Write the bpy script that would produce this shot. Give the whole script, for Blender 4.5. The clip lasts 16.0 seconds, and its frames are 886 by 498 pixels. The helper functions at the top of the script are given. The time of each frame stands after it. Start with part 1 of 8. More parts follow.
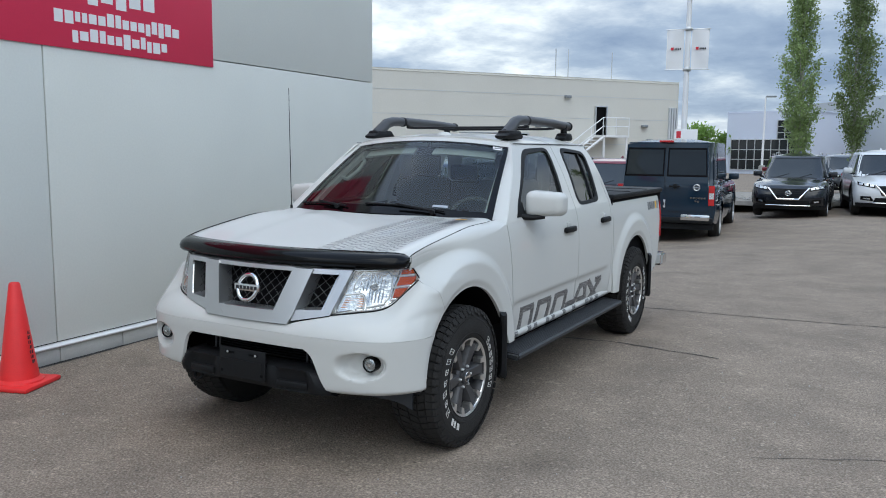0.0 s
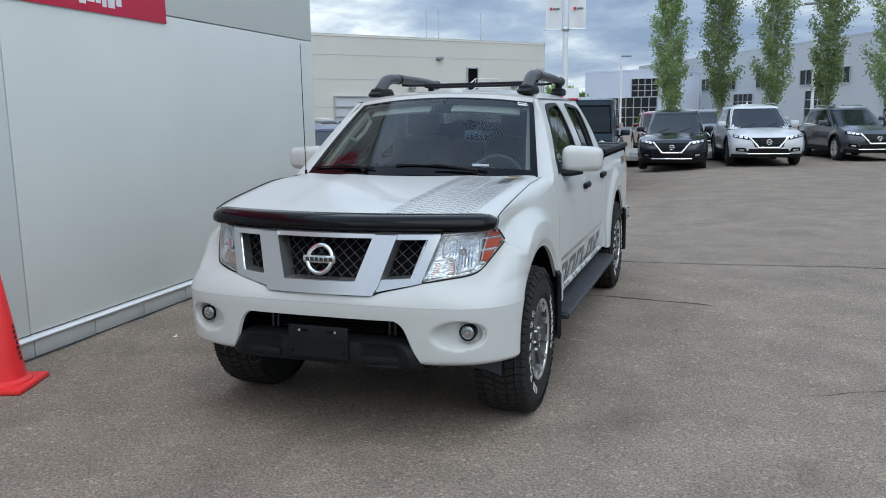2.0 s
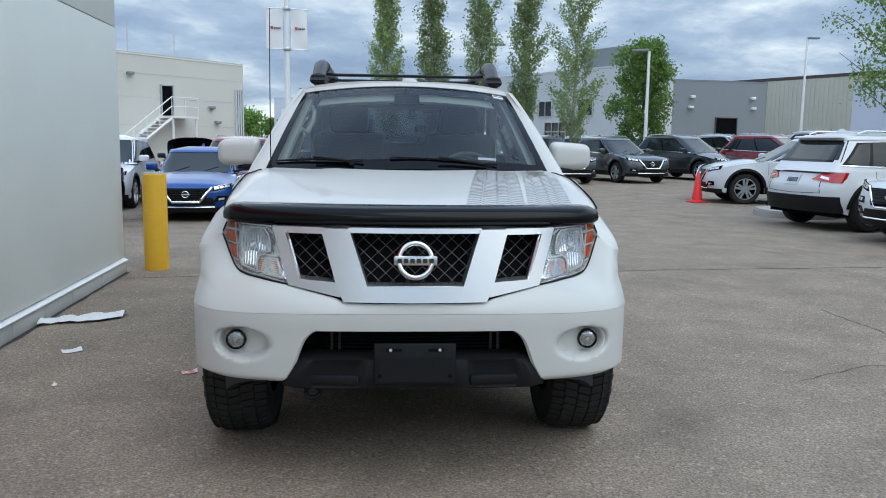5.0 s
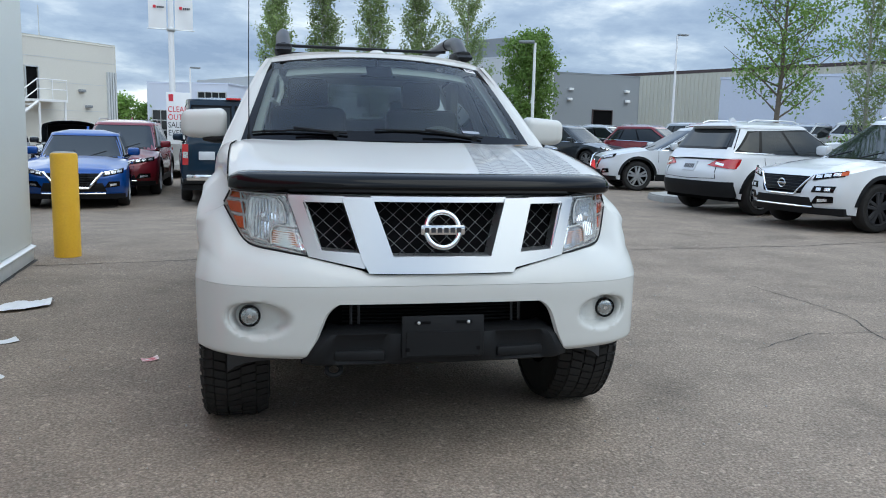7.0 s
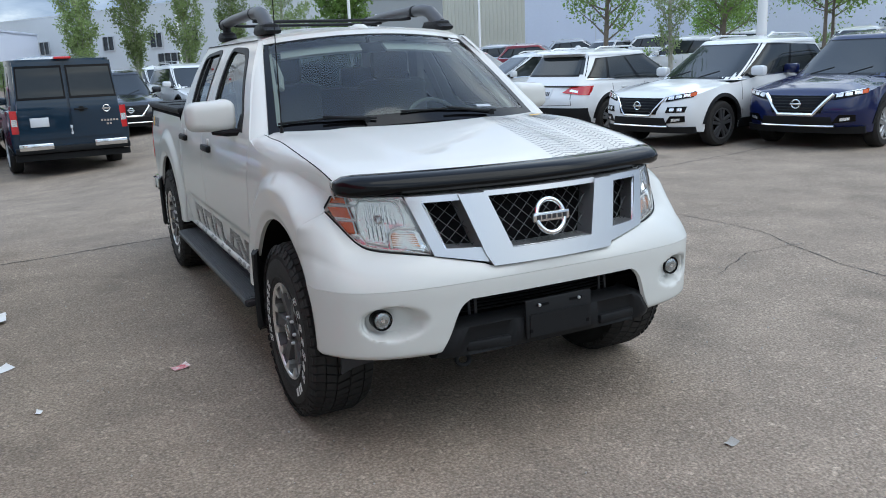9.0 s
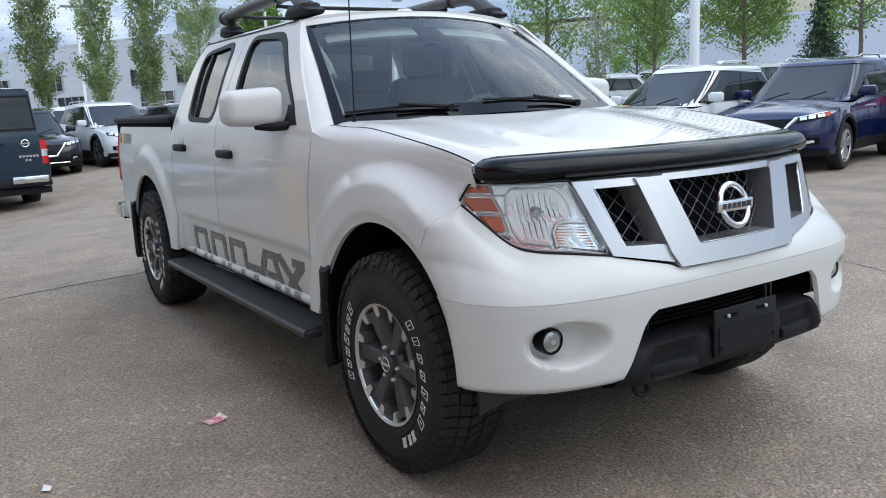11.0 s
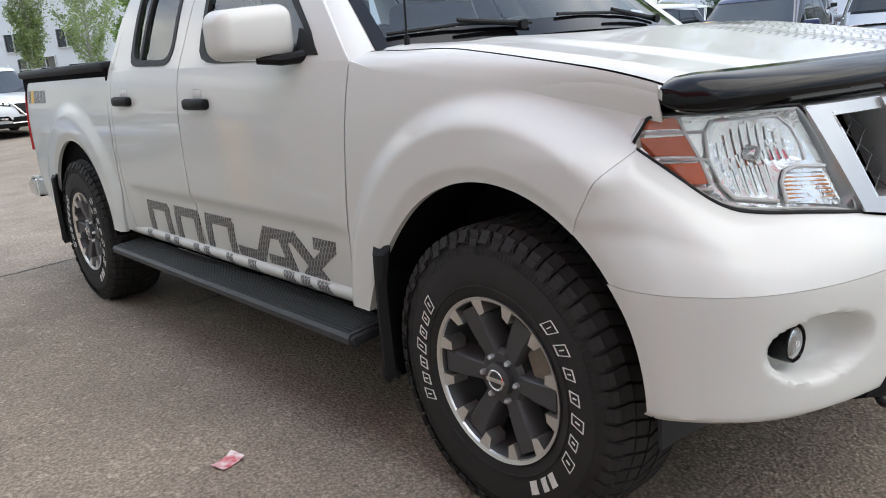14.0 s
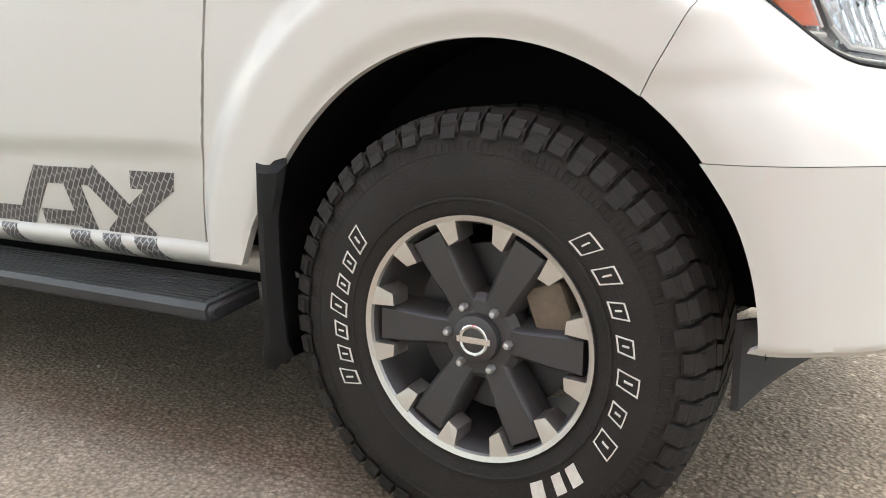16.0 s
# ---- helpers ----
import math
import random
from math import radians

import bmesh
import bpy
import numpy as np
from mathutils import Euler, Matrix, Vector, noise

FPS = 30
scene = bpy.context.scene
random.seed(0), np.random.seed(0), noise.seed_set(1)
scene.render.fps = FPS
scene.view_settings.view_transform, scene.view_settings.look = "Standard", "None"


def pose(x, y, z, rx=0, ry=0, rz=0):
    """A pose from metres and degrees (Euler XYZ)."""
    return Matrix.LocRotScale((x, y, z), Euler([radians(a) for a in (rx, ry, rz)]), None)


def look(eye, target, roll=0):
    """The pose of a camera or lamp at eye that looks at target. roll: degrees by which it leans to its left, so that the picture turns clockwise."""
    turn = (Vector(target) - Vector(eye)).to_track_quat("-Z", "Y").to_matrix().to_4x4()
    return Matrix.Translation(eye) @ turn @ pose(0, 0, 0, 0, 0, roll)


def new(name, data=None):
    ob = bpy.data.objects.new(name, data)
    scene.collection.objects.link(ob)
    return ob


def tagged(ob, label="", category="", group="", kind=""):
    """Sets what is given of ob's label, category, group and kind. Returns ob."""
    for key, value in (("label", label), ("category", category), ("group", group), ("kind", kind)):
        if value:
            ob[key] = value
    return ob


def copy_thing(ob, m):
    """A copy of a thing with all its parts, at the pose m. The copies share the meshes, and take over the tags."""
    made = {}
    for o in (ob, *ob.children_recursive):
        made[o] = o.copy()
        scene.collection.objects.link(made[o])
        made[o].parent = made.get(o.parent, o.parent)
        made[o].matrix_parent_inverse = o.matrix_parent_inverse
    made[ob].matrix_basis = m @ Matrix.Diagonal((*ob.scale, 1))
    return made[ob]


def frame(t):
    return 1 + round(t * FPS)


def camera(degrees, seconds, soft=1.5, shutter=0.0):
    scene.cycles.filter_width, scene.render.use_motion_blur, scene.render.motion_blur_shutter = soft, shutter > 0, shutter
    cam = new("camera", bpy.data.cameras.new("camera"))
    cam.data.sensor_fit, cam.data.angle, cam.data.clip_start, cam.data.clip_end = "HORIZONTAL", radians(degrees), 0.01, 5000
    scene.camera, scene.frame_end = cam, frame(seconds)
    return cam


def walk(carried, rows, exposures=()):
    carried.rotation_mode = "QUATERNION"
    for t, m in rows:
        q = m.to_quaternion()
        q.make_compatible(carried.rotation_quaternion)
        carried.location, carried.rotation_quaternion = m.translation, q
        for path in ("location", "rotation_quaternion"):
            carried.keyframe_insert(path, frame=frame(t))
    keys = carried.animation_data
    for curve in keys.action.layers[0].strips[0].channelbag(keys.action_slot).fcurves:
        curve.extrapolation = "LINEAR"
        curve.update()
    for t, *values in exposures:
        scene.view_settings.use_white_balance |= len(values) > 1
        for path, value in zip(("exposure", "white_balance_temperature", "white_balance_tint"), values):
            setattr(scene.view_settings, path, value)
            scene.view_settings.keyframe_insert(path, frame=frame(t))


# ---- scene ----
cam = camera(57.9, 16.0, soft=1.0)

PATH = [
    (0, (2.89, -3.823, 1.636), (1.913, -2.095, 1.387), 0.5),
    (0.5, (2.628, -3.92, 1.623), (1.756, -2.137, 1.377), 0.5),
    (1, (2.383, -4.011, 1.604), (1.599, -2.192, 1.327), 0.4),
    (1.5, (2.101, -4.042, 1.603), (1.375, -2.205, 1.285), -1.0),
    (2, (1.798, -4.102, 1.592), (1.143, -2.242, 1.256), -0.9),
    (2.5, (1.451, -4.202, 1.597), (0.9, -2.31, 1.251), -0.6),
    (3, (1.142, -4.159, 1.569), (0.714, -2.236, 1.222), -0.3),
    (3.5, (0.826, -4.082, 1.551), (0.551, -2.13, 1.214), -0.4),
    (4, (0.464, -4.039, 1.519), (0.365, -2.066, 1.207), -0.6),
    (4.5, (0.152, -3.935, 1.451), (0.167, -1.955, 1.166), 0.0),
    (4.7, (0.041, -3.885, 1.421), (0.107, -1.905, 1.146), 0.4),
    (6.8, (-0.607, -3.661, 1.216), (-0.206, -1.719, 0.955), 1.1),
    (7, (-0.649, -3.663, 1.274), (-0.215, -1.732, 0.987), 1.4),
    (7.5, (-0.822, -3.622, 1.455), (-0.252, -1.745, 1.065), 1.5),
    (8, (-1.060, -3.53, 1.515), (-0.413, -1.702, 1.053), -0.0),
    (8.5, (-1.486, -3.467, 1.538), (-0.723, -1.693, 1.061), -1.2),
    (8.7, (-1.614, -3.436, 1.545), (-0.813, -1.678, 1.072), -1.8),
    (10.8, (-2.145, -2.509, 1.32), (-1.078, -0.857, 0.957), -2.4),
    (11, (-2.174, -2.388, 1.287), (-1.105, -0.737, 0.922), -2.7),
    (11.5, (-2.234, -2.163, 1.23), (-1.153, -0.515, 0.889), -3.5),
    (12, (-2.243, -2.108, 1.198), (-1.162, -0.456, 0.881), -4.0),
    (12.5, (-2.249, -2.116, 1.23), (-1.17, -0.462, 0.912), -4.2),
    (13, (-2.231, -2.019, 1.278), (-1.145, -0.376, 0.926), -4.8),
    (13.5, (-2.185, -1.733, 1.273), (-1.073, -0.124, 0.852), -5.2),
    (14, (-2.165, -1.387, 1.198), (-0.929, 0.112, 0.717), -4.7),
    (14.5, (-2.100, -1.029, 1.126), (-0.713, 0.310, 0.593), -3.7),
    (15, (-2.111, -0.730, 1.031), (-0.555, 0.417, 0.516), -1.7),
    (15.5, (-2.072, -0.606, 0.885), (-0.384, 0.376, 0.453), -0.7),
    (16, (-2.060, -0.620, 0.824), (-0.359, 0.348, 0.412), -1.0),
]
EXPOSURES = [(0.0, -0.07, 6400, 3), (4.5, 0.0, 6330, 1), (8.5, 0.20, 6350, 2), (10.8, 0.38, 6470, 4), (12.5, 0.48, 6470, 4), (13.5, 0.55, 6700, 5), (14.5, 0.88, 7450, 7), (15.0, 1.15, 7650, 7), (15.5, 1.45, 7600, 5), (16.0, 1.62, 7500, 3)]
walk(cam, [(t, look(eye, target, roll)) for t, eye, target, roll in PATH], EXPOSURES)

# ---- world and sun ----
SUN_EL, SUN_AZ = 62.0, 140.0
world = bpy.data.worlds.new("overcast_sky")
scene.world = world
world.use_nodes = True
wn, wl = world.node_tree.nodes, world.node_tree.links
wn.clear()


def wnode(kind, **values):
    nd = wn.new(kind)
    for key, value in values.items():
        nd.inputs[key].default_value = value
    return nd


w_out, w_bg = wn.new("ShaderNodeOutputWorld"), wn.new("ShaderNodeBackground")
w_sky = wn.new("ShaderNodeTexSky")
w_sky.sky_type, w_sky.sun_disc = "NISHITA", False
w_sky.sun_elevation, w_sky.sun_rotation = radians(SUN_EL), radians(SUN_AZ)
w_coord = wn.new("ShaderNodeTexCoord")
w_sep = wn.new("ShaderNodeSeparateXYZ")
wl.new(w_coord.outputs["Generated"], w_sep.inputs[0])
# clouds: directions laid on a flat cloud layer, so that they draw together towards the horizon
w_lift = wn.new("ShaderNodeMath"); w_lift.operation = "ADD"; w_lift.inputs[1].default_value = 0.22
w_abs = wn.new("ShaderNodeMath"); w_abs.operation = "ABSOLUTE"
wl.new(w_sep.outputs["Z"], w_abs.inputs[0]); wl.new(w_abs.outputs[0], w_lift.inputs[0])
w_div = wn.new("ShaderNodeVectorMath"); w_div.operation = "DIVIDE"
w_three = wn.new("ShaderNodeCombineXYZ")
for i in range(3):
    wl.new(w_lift.outputs[0], w_three.inputs[i])
wl.new(w_coord.outputs["Generated"], w_div.inputs[0]); wl.new(w_three.outputs[0], w_div.inputs[1])
w_big = wnode("ShaderNodeTexNoise", Scale=0.85, Detail=7.0, Roughness=0.52, Distortion=0.25)
w_small = wnode("ShaderNodeTexNoise", Scale=3.1, Detail=6.0, Roughness=0.6, Distortion=0.15)
w_shift = wn.new("ShaderNodeVectorMath"); w_shift.operation = "ADD"; w_shift.inputs[1].default_value = (3.1, 1.7, 0.4)
wl.new(w_div.outputs[0], w_shift.inputs[0])
wl.new(w_shift.outputs[0], w_big.inputs["Vector"]); wl.new(w_shift.outputs[0], w_small.inputs["Vector"])
w_mix = wn.new("ShaderNodeMath"); w_mix.operation = "MULTIPLY_ADD"; w_mix.inputs[1].default_value = 0.33
w_half = wn.new("ShaderNodeMath"); w_half.operation = "MULTIPLY"; w_half.inputs[1].default_value = 0.67
wl.new(w_big.outputs[0], w_half.inputs[0]); wl.new(w_small.outputs[0], w_mix.inputs[0]); wl.new(w_half.outputs[0], w_mix.inputs[2])
w_ramp = wn.new("ShaderNodeValToRGB")
for place, colour in ((0.41, (0.17, 0.22, 0.34, 1)), (0.495, (0.27, 0.325, 0.44, 1)), (0.56, (0.46, 0.50, 0.585, 1)), (0.645, (0.86, 0.87, 0.88, 1))):
    stop = w_ramp.color_ramp.elements.new(place)
    stop.color = colour
w_ramp.color_ramp.elements.remove(w_ramp.color_ramp.elements[0])
w_ramp.color_ramp.elements.remove(w_ramp.color_ramp.elements[-1])
wl.new(w_mix.outputs[0], w_ramp.inputs[0])
# an overcast sky is about three times brighter overhead than at the horizon
w_zen = wn.new("ShaderNodeMapRange")
w_zen.inputs["From Min"].default_value, w_zen.inputs["From Max"].default_value = 0.22, 0.60
w_zen.inputs["To Min"].default_value, w_zen.inputs["To Max"].default_value = 1.25, 2.9
wl.new(w_sep.outputs["Z"], w_zen.inputs[0])
w_gain = wn.new("ShaderNodeVectorMath"); w_gain.operation = "SCALE"
wl.new(w_ramp.outputs[0], w_gain.inputs[0]); wl.new(w_zen.outputs[0], w_gain.inputs["Scale"])
w_blue = wn.new("ShaderNodeVectorMath"); w_blue.operation = "SCALE"; w_blue.inputs["Scale"].default_value = 0.012
wl.new(w_sky.outputs[0], w_blue.inputs[0])
w_sum = wn.new("ShaderNodeVectorMath"); w_sum.operation = "ADD"
wl.new(w_gain.outputs[0], w_sum.inputs[0]); wl.new(w_blue.outputs[0], w_sum.inputs[1])
w_bg.inputs["Strength"].default_value = 1.18
wl.new(w_sum.outputs[0], w_bg.inputs["Color"]); wl.new(w_bg.outputs[0], w_out.inputs["Surface"])

sun = new("sun", bpy.data.lights.new("sun", "SUN"))
sun.data.energy, sun.data.angle, sun.data.color = 0.8, radians(50), (1.0, 0.93, 0.84)
az, el = radians(SUN_AZ), radians(SUN_EL)
sun.matrix_world = look((math.sin(az) * math.cos(el) * 50, math.cos(az) * math.cos(el) * 50, math.sin(el) * 50), (0, 0, 0))

# ---- materials ----


def surface(name, base, rough=0.5, metal=0.0, var=0.15, big=3.0, fine=120.0, bump=0.0, bump_scale=200.0, coat=0.0, spec=0.5, islands=0.0, tint=None):
    """Principled surface with two scales of variation: var is how much lighter and darker it gets, tint a second colour in the large patches."""
    m = bpy.data.materials.new(name)
    m.use_nodes = True
    n, l = m.node_tree.nodes, m.node_tree.links
    p = n["Principled BSDF"]
    p.inputs["Roughness"].default_value, p.inputs["Metallic"].default_value = rough, metal
    p.inputs["Coat Weight"].default_value, p.inputs["Coat Roughness"].default_value = coat, 0.04
    p.inputs["Specular IOR Level"].default_value = spec
    co = n.new("ShaderNodeTexCoord")
    a, b = n.new("ShaderNodeTexNoise"), n.new("ShaderNodeTexNoise")
    a.inputs["Scale"].default_value, a.inputs["Detail"].default_value = big, 5.0
    b.inputs["Scale"].default_value, b.inputs["Detail"].default_value = fine, 4.0
    for x in (a, b):
        l.new(co.outputs["Object"], x.inputs["Vector"])
    both = n.new("ShaderNodeMath"); both.operation = "MULTIPLY_ADD"; both.inputs[1].default_value = 0.6
    half = n.new("ShaderNodeMath"); half.operation = "MULTIPLY"; half.inputs[1].default_value = 0.4
    l.new(b.outputs[0], half.inputs[0]); l.new(a.outputs[0], both.inputs[0]); l.new(half.outputs[0], both.inputs[2])
    span = n.new("ShaderNodeMapRange")
    span.inputs["From Min"].default_value, span.inputs["From Max"].default_value = 0.3, 0.7
    span.inputs["To Min"].default_value, span.inputs["To Max"].default_value = 1 - var, 1 + var
    l.new(both.outputs[0], span.inputs[0])
    mul = n.new("ShaderNodeVectorMath"); mul.operation = "SCALE"
    if tint:
        mixed = n.new("ShaderNodeMix"); mixed.data_type = "RGBA"
        mixed.inputs["A"].default_value, mixed.inputs["B"].default_value = (*base, 1), (*tint, 1)
        edge = n.new("ShaderNodeMapRange")
        edge.inputs["From Min"].default_value, edge.inputs["From Max"].default_value = 0.42, 0.62
        l.new(a.outputs[0], edge.inputs[0]); l.new(edge.outputs[0], mixed.inputs["Factor"])
        l.new(mixed.outputs["Result"], mul.inputs[0])
    else:
        mul.inputs[0].default_value = base
    l.new(span.outputs[0], mul.inputs["Scale"])
    out = mul
    if islands:
        info, geo = n.new("ShaderNodeObjectInfo"), n.new("ShaderNodeNewGeometry")
        add = n.new("ShaderNodeMath"); add.operation = "ADD"
        l.new(info.outputs["Random"], add.inputs[0]); l.new(geo.outputs["Random Per Island"], add.inputs[1])
        rng = n.new("ShaderNodeMapRange"); rng.inputs["From Max"].default_value = 2.0
        rng.inputs["To Min"].default_value, rng.inputs["To Max"].default_value = 1 - islands, 1 + islands
        l.new(add.outputs[0], rng.inputs[0])
        out = n.new("ShaderNodeVectorMath"); out.operation = "SCALE"
        l.new(mul.outputs[0], out.inputs[0]); l.new(rng.outputs[0], out.inputs["Scale"])
    l.new(out.outputs[0], p.inputs["Base Color"])
    rr = n.new("ShaderNodeMapRange")
    rr.inputs["To Min"].default_value, rr.inputs["To Max"].default_value = max(rough - 0.12 * var * 4 * rough, 0.0), min(rough + 0.12 * var * 4 * rough, 1.0)
    l.new(b.outputs[0], rr.inputs[0]); l.new(rr.outputs[0], p.inputs["Roughness"])
    if bump:
        h = n.new("ShaderNodeTexNoise"); h.inputs["Scale"].default_value, h.inputs["Detail"].default_value = bump_scale, 3.0
        l.new(co.outputs["Object"], h.inputs["Vector"])
        bp = n.new("ShaderNodeBump"); bp.inputs["Strength"].default_value, bp.inputs["Distance"].default_value = bump, 0.01
        l.new(h.outputs[0], bp.inputs["Height"]); l.new(bp.outputs[0], p.inputs["Normal"])
    return m


def clear_glass(name, tint=(0.85, 0.9, 0.88), rough=0.0, ior=1.45):
    """A thin pane: part clear, part mirror by Fresnel."""
    m = bpy.data.materials.new(name)
    m.use_nodes = True
    n, l = m.node_tree.nodes, m.node_tree.links
    n.remove(n["Principled BSDF"])
    tr, gl, mx, fr = n.new("ShaderNodeBsdfTransparent"), n.new("ShaderNodeBsdfGlossy"), n.new("ShaderNodeMixShader"), n.new("ShaderNodeFresnel")
    tr.inputs[0].default_value, gl.inputs["Roughness"].default_value, fr.inputs[0].default_value = (*tint, 1), rough, ior
    l.new(fr.outputs[0], mx.inputs[0]); l.new(tr.outputs[0], mx.inputs[1]); l.new(gl.outputs[0], mx.inputs[2])
    l.new(mx.outputs[0], n["Material Output"].inputs["Surface"])
    return m


def ground_material():
    m = bpy.data.materials.new("worn_asphalt")
    m.use_nodes = True
    n, l = m.node_tree.nodes, m.node_tree.links
    p = n["Principled BSDF"]
    co = n.new("ShaderNodeTexCoord")

    def tex(kind, scale, **values):
        t = n.new(kind)
        t.inputs["Scale"].default_value = scale
        for k, v in values.items():
            t.inputs[k].default_value = v
        l.new(co.outputs["Object"], t.inputs["Vector"])
        return t

    def span(src, a, b, c, d):
        r = n.new("ShaderNodeMapRange")
        for k, v in zip(("From Min", "From Max", "To Min", "To Max"), (a, b, c, d)):
            r.inputs[k].default_value = v
        l.new(src, r.inputs[0])
        return r.outputs[0]

    def times(a, b):
        k = n.new("ShaderNodeMath"); k.operation = "MULTIPLY"
        l.new(a, k.inputs[0]); l.new(b, k.inputs[1])
        return k.outputs[0]

    patches = tex("ShaderNodeTexNoise", 0.35, Detail=6.0, Roughness=0.6)
    stains = tex("ShaderNodeTexNoise", 1.7, Detail=5.0, Roughness=0.62)
    grit = tex("ShaderNodeTexNoise", 75.0, Detail=3.0, Roughness=0.7)
    stones = tex("ShaderNodeTexVoronoi", 85.0)
    flecks = tex("ShaderNodeTexVoronoi", 48.0)
    light = times(span(patches.outputs[0], 0.3, 0.7, 0.93, 1.06), span(stains.outputs[0], 0.3, 0.7, 0.92, 1.07))
    light = times(light, span(grit.outputs[0], 0.3, 0.7, 0.60, 1.40))
    light = times(light, span(stones.outputs["Distance"], 0.0, 0.9, 1.26, 0.70))
    light = times(light, span(flecks.outputs["Color"], 0.76, 0.92, 1.0, 1.4))
    smudge = tex("ShaderNodeTexNoise", 1.15, Detail=3.0, Roughness=0.5, Distortion=0.6)
    light = times(light, span(smudge.outputs[0], 0.60, 0.74, 1.0, 0.80))
    dots = tex("ShaderNodeTexVoronoi", 5.5, Randomness=1.0)
    light = times(light, span(dots.outputs["Distance"], 0.03, 0.075, 0.55, 1.0))
    ramp = n.new("ShaderNodeValToRGB")
    ramp.color_ramp.elements[0].color, ramp.color_ramp.elements[1].color = (0.246, 0.200, 0.158, 1), (0.294, 0.238, 0.187, 1)
    ramp.color_ramp.elements[0].position, ramp.color_ramp.elements[1].position = 0.35, 0.65
    l.new(stains.outputs[0], ramp.inputs[0])
    mul = n.new("ShaderNodeVectorMath"); mul.operation = "SCALE"
    l.new(ramp.outputs[0], mul.inputs[0]); l.new(light, mul.inputs["Scale"])
    l.new(mul.outputs[0], p.inputs["Base Color"])
    l.new(span(stains.outputs[0], 0.3, 0.7, 0.86, 0.96), p.inputs["Roughness"])
    p.inputs["Specular IOR Level"].default_value = 0.2
    b1, b2 = n.new("ShaderNodeBump"), n.new("ShaderNodeBump")
    b1.inputs["Strength"].default_value, b1.inputs["Distance"].default_value = 0.75, 0.006
    b2.inputs["Strength"].default_value, b2.inputs["Distance"].default_value = 0.12, 0.02
    l.new(stones.outputs["Distance"], b1.inputs["Height"]); l.new(stains.outputs[0], b2.inputs["Height"])
    l.new(b2.outputs[0], b1.inputs["Normal"]); l.new(b1.outputs[0], p.inputs["Normal"])
    return m


M_GROUND = ground_material()
M_TAR = surface("tar_crack", (0.03, 0.028, 0.026), 0.8, bump=0.4, bump_scale=90)
M_WALL = surface("grey_wall_panel", (0.665, 0.68, 0.635), 0.55, var=0.05, big=0.9, fine=60, bump=0.12, bump_scale=350)
M_PLINTH = surface("plinth_panel", (0.50, 0.50, 0.475), 0.6, var=0.12, big=2.0, bump=0.15)
M_STEEL = surface("galvanised_steel", (0.62, 0.63, 0.63), 0.38, 0.85, var=0.1)
# near-black for joints and dark parts, and for painted shade in openings and undersides
M_DARK = surface("joint_and_shade_black", (0.006, 0.006, 0.0065), 0.9, spec=0.05)
M_SIGN = surface("red_sign_vinyl", (0.70, 0.028, 0.085), 0.45, var=0.05, big=1.0)
M_WHITE = surface("white_print", (0.8, 0.8, 0.8), 0.5, var=0.03)
M_RED = surface("red_print", (0.62, 0.03, 0.05), 0.5, var=0.05)
M_PRINT = surface("dark_print", (0.03, 0.03, 0.035), 0.5, var=0.05)
M_CREAM = surface("cream_render", (0.64, 0.62, 0.56), 0.8, var=0.07, big=0.25, fine=14, bump=0.1, bump_scale=60)
M_PALE = surface("pale_grey_cladding", (0.55, 0.57, 0.58), 0.6, var=0.05, big=0.2, fine=10)
M_GREYB = surface("grey_block_wall", (0.24, 0.26, 0.275), 0.75, var=0.06, big=0.2, fine=10)
M_BEIGE = surface("beige_ribbed_cladding", (0.55, 0.54, 0.46), 0.6, var=0.05, big=0.3, fine=8)
M_WHITEB = surface("white_blue_panel", (0.62, 0.66, 0.76), 0.55, var=0.04, big=0.3, fine=8)
M_ROOF = surface("dark_roof_edge", (0.07, 0.05, 0.05), 0.7)
M_TANB = surface("tan_stucco", (0.62, 0.56, 0.40), 0.8, var=0.06, big=0.3, fine=8)
M_BARK = surface("bark", (0.16, 0.13, 0.10), 0.9, var=0.3, big=6, fine=60, bump=0.6, bump_scale=40)
M_PALEBARK = surface("aspen_bark", (0.36, 0.35, 0.30), 0.85, var=0.3, big=5, fine=40, bump=0.4, bump_scale=40)


def leaf_material(name, base, glow=0.35):
    m = surface(name, base, 0.5, var=0.25, big=1.2, fine=12, islands=0.45)
    n, l = m.node_tree.nodes, m.node_tree.links
    p = n["Principled BSDF"]
    tl, mx = n.new("ShaderNodeBsdfTranslucent"), n.new("ShaderNodeMixShader")
    src = p.inputs["Base Color"].links[0].from_socket
    l.new(src, tl.inputs[0])
    mx.inputs[0].default_value = glow
    l.new(p.outputs[0], mx.inputs[1]); l.new(tl.outputs[0], mx.inputs[2])
    l.new(mx.outputs[0], n["Material Output"].inputs["Surface"])
    return m


M_LEAF = leaf_material("aspen_leaf", (0.27, 0.35, 0.14), 0.45)
M_LEAF2 = leaf_material("maple_leaf", (0.21, 0.33, 0.08), 0.5)
M_LEAF3 = leaf_material("spruce_needle", (0.045, 0.085, 0.045), 0.15)
M_CONE = surface("orange_cone_plastic", (0.80, 0.030, 0.032), 0.42, var=0.08, big=8)
M_YELLOW = surface("yellow_bollard_paint", (0.76, 0.44, 0.03), 0.45, var=0.10, big=7, fine=70, tint=(0.70, 0.39, 0.028))
M_CONC = surface("concrete", (0.36, 0.345, 0.32), 0.85, var=0.15, big=3, fine=90, bump=0.3)
M_GRAVEL = surface("gravel_bed", (0.30, 0.27, 0.23), 0.9, var=0.45, big=9, fine=40, bump=0.9, bump_scale=30)
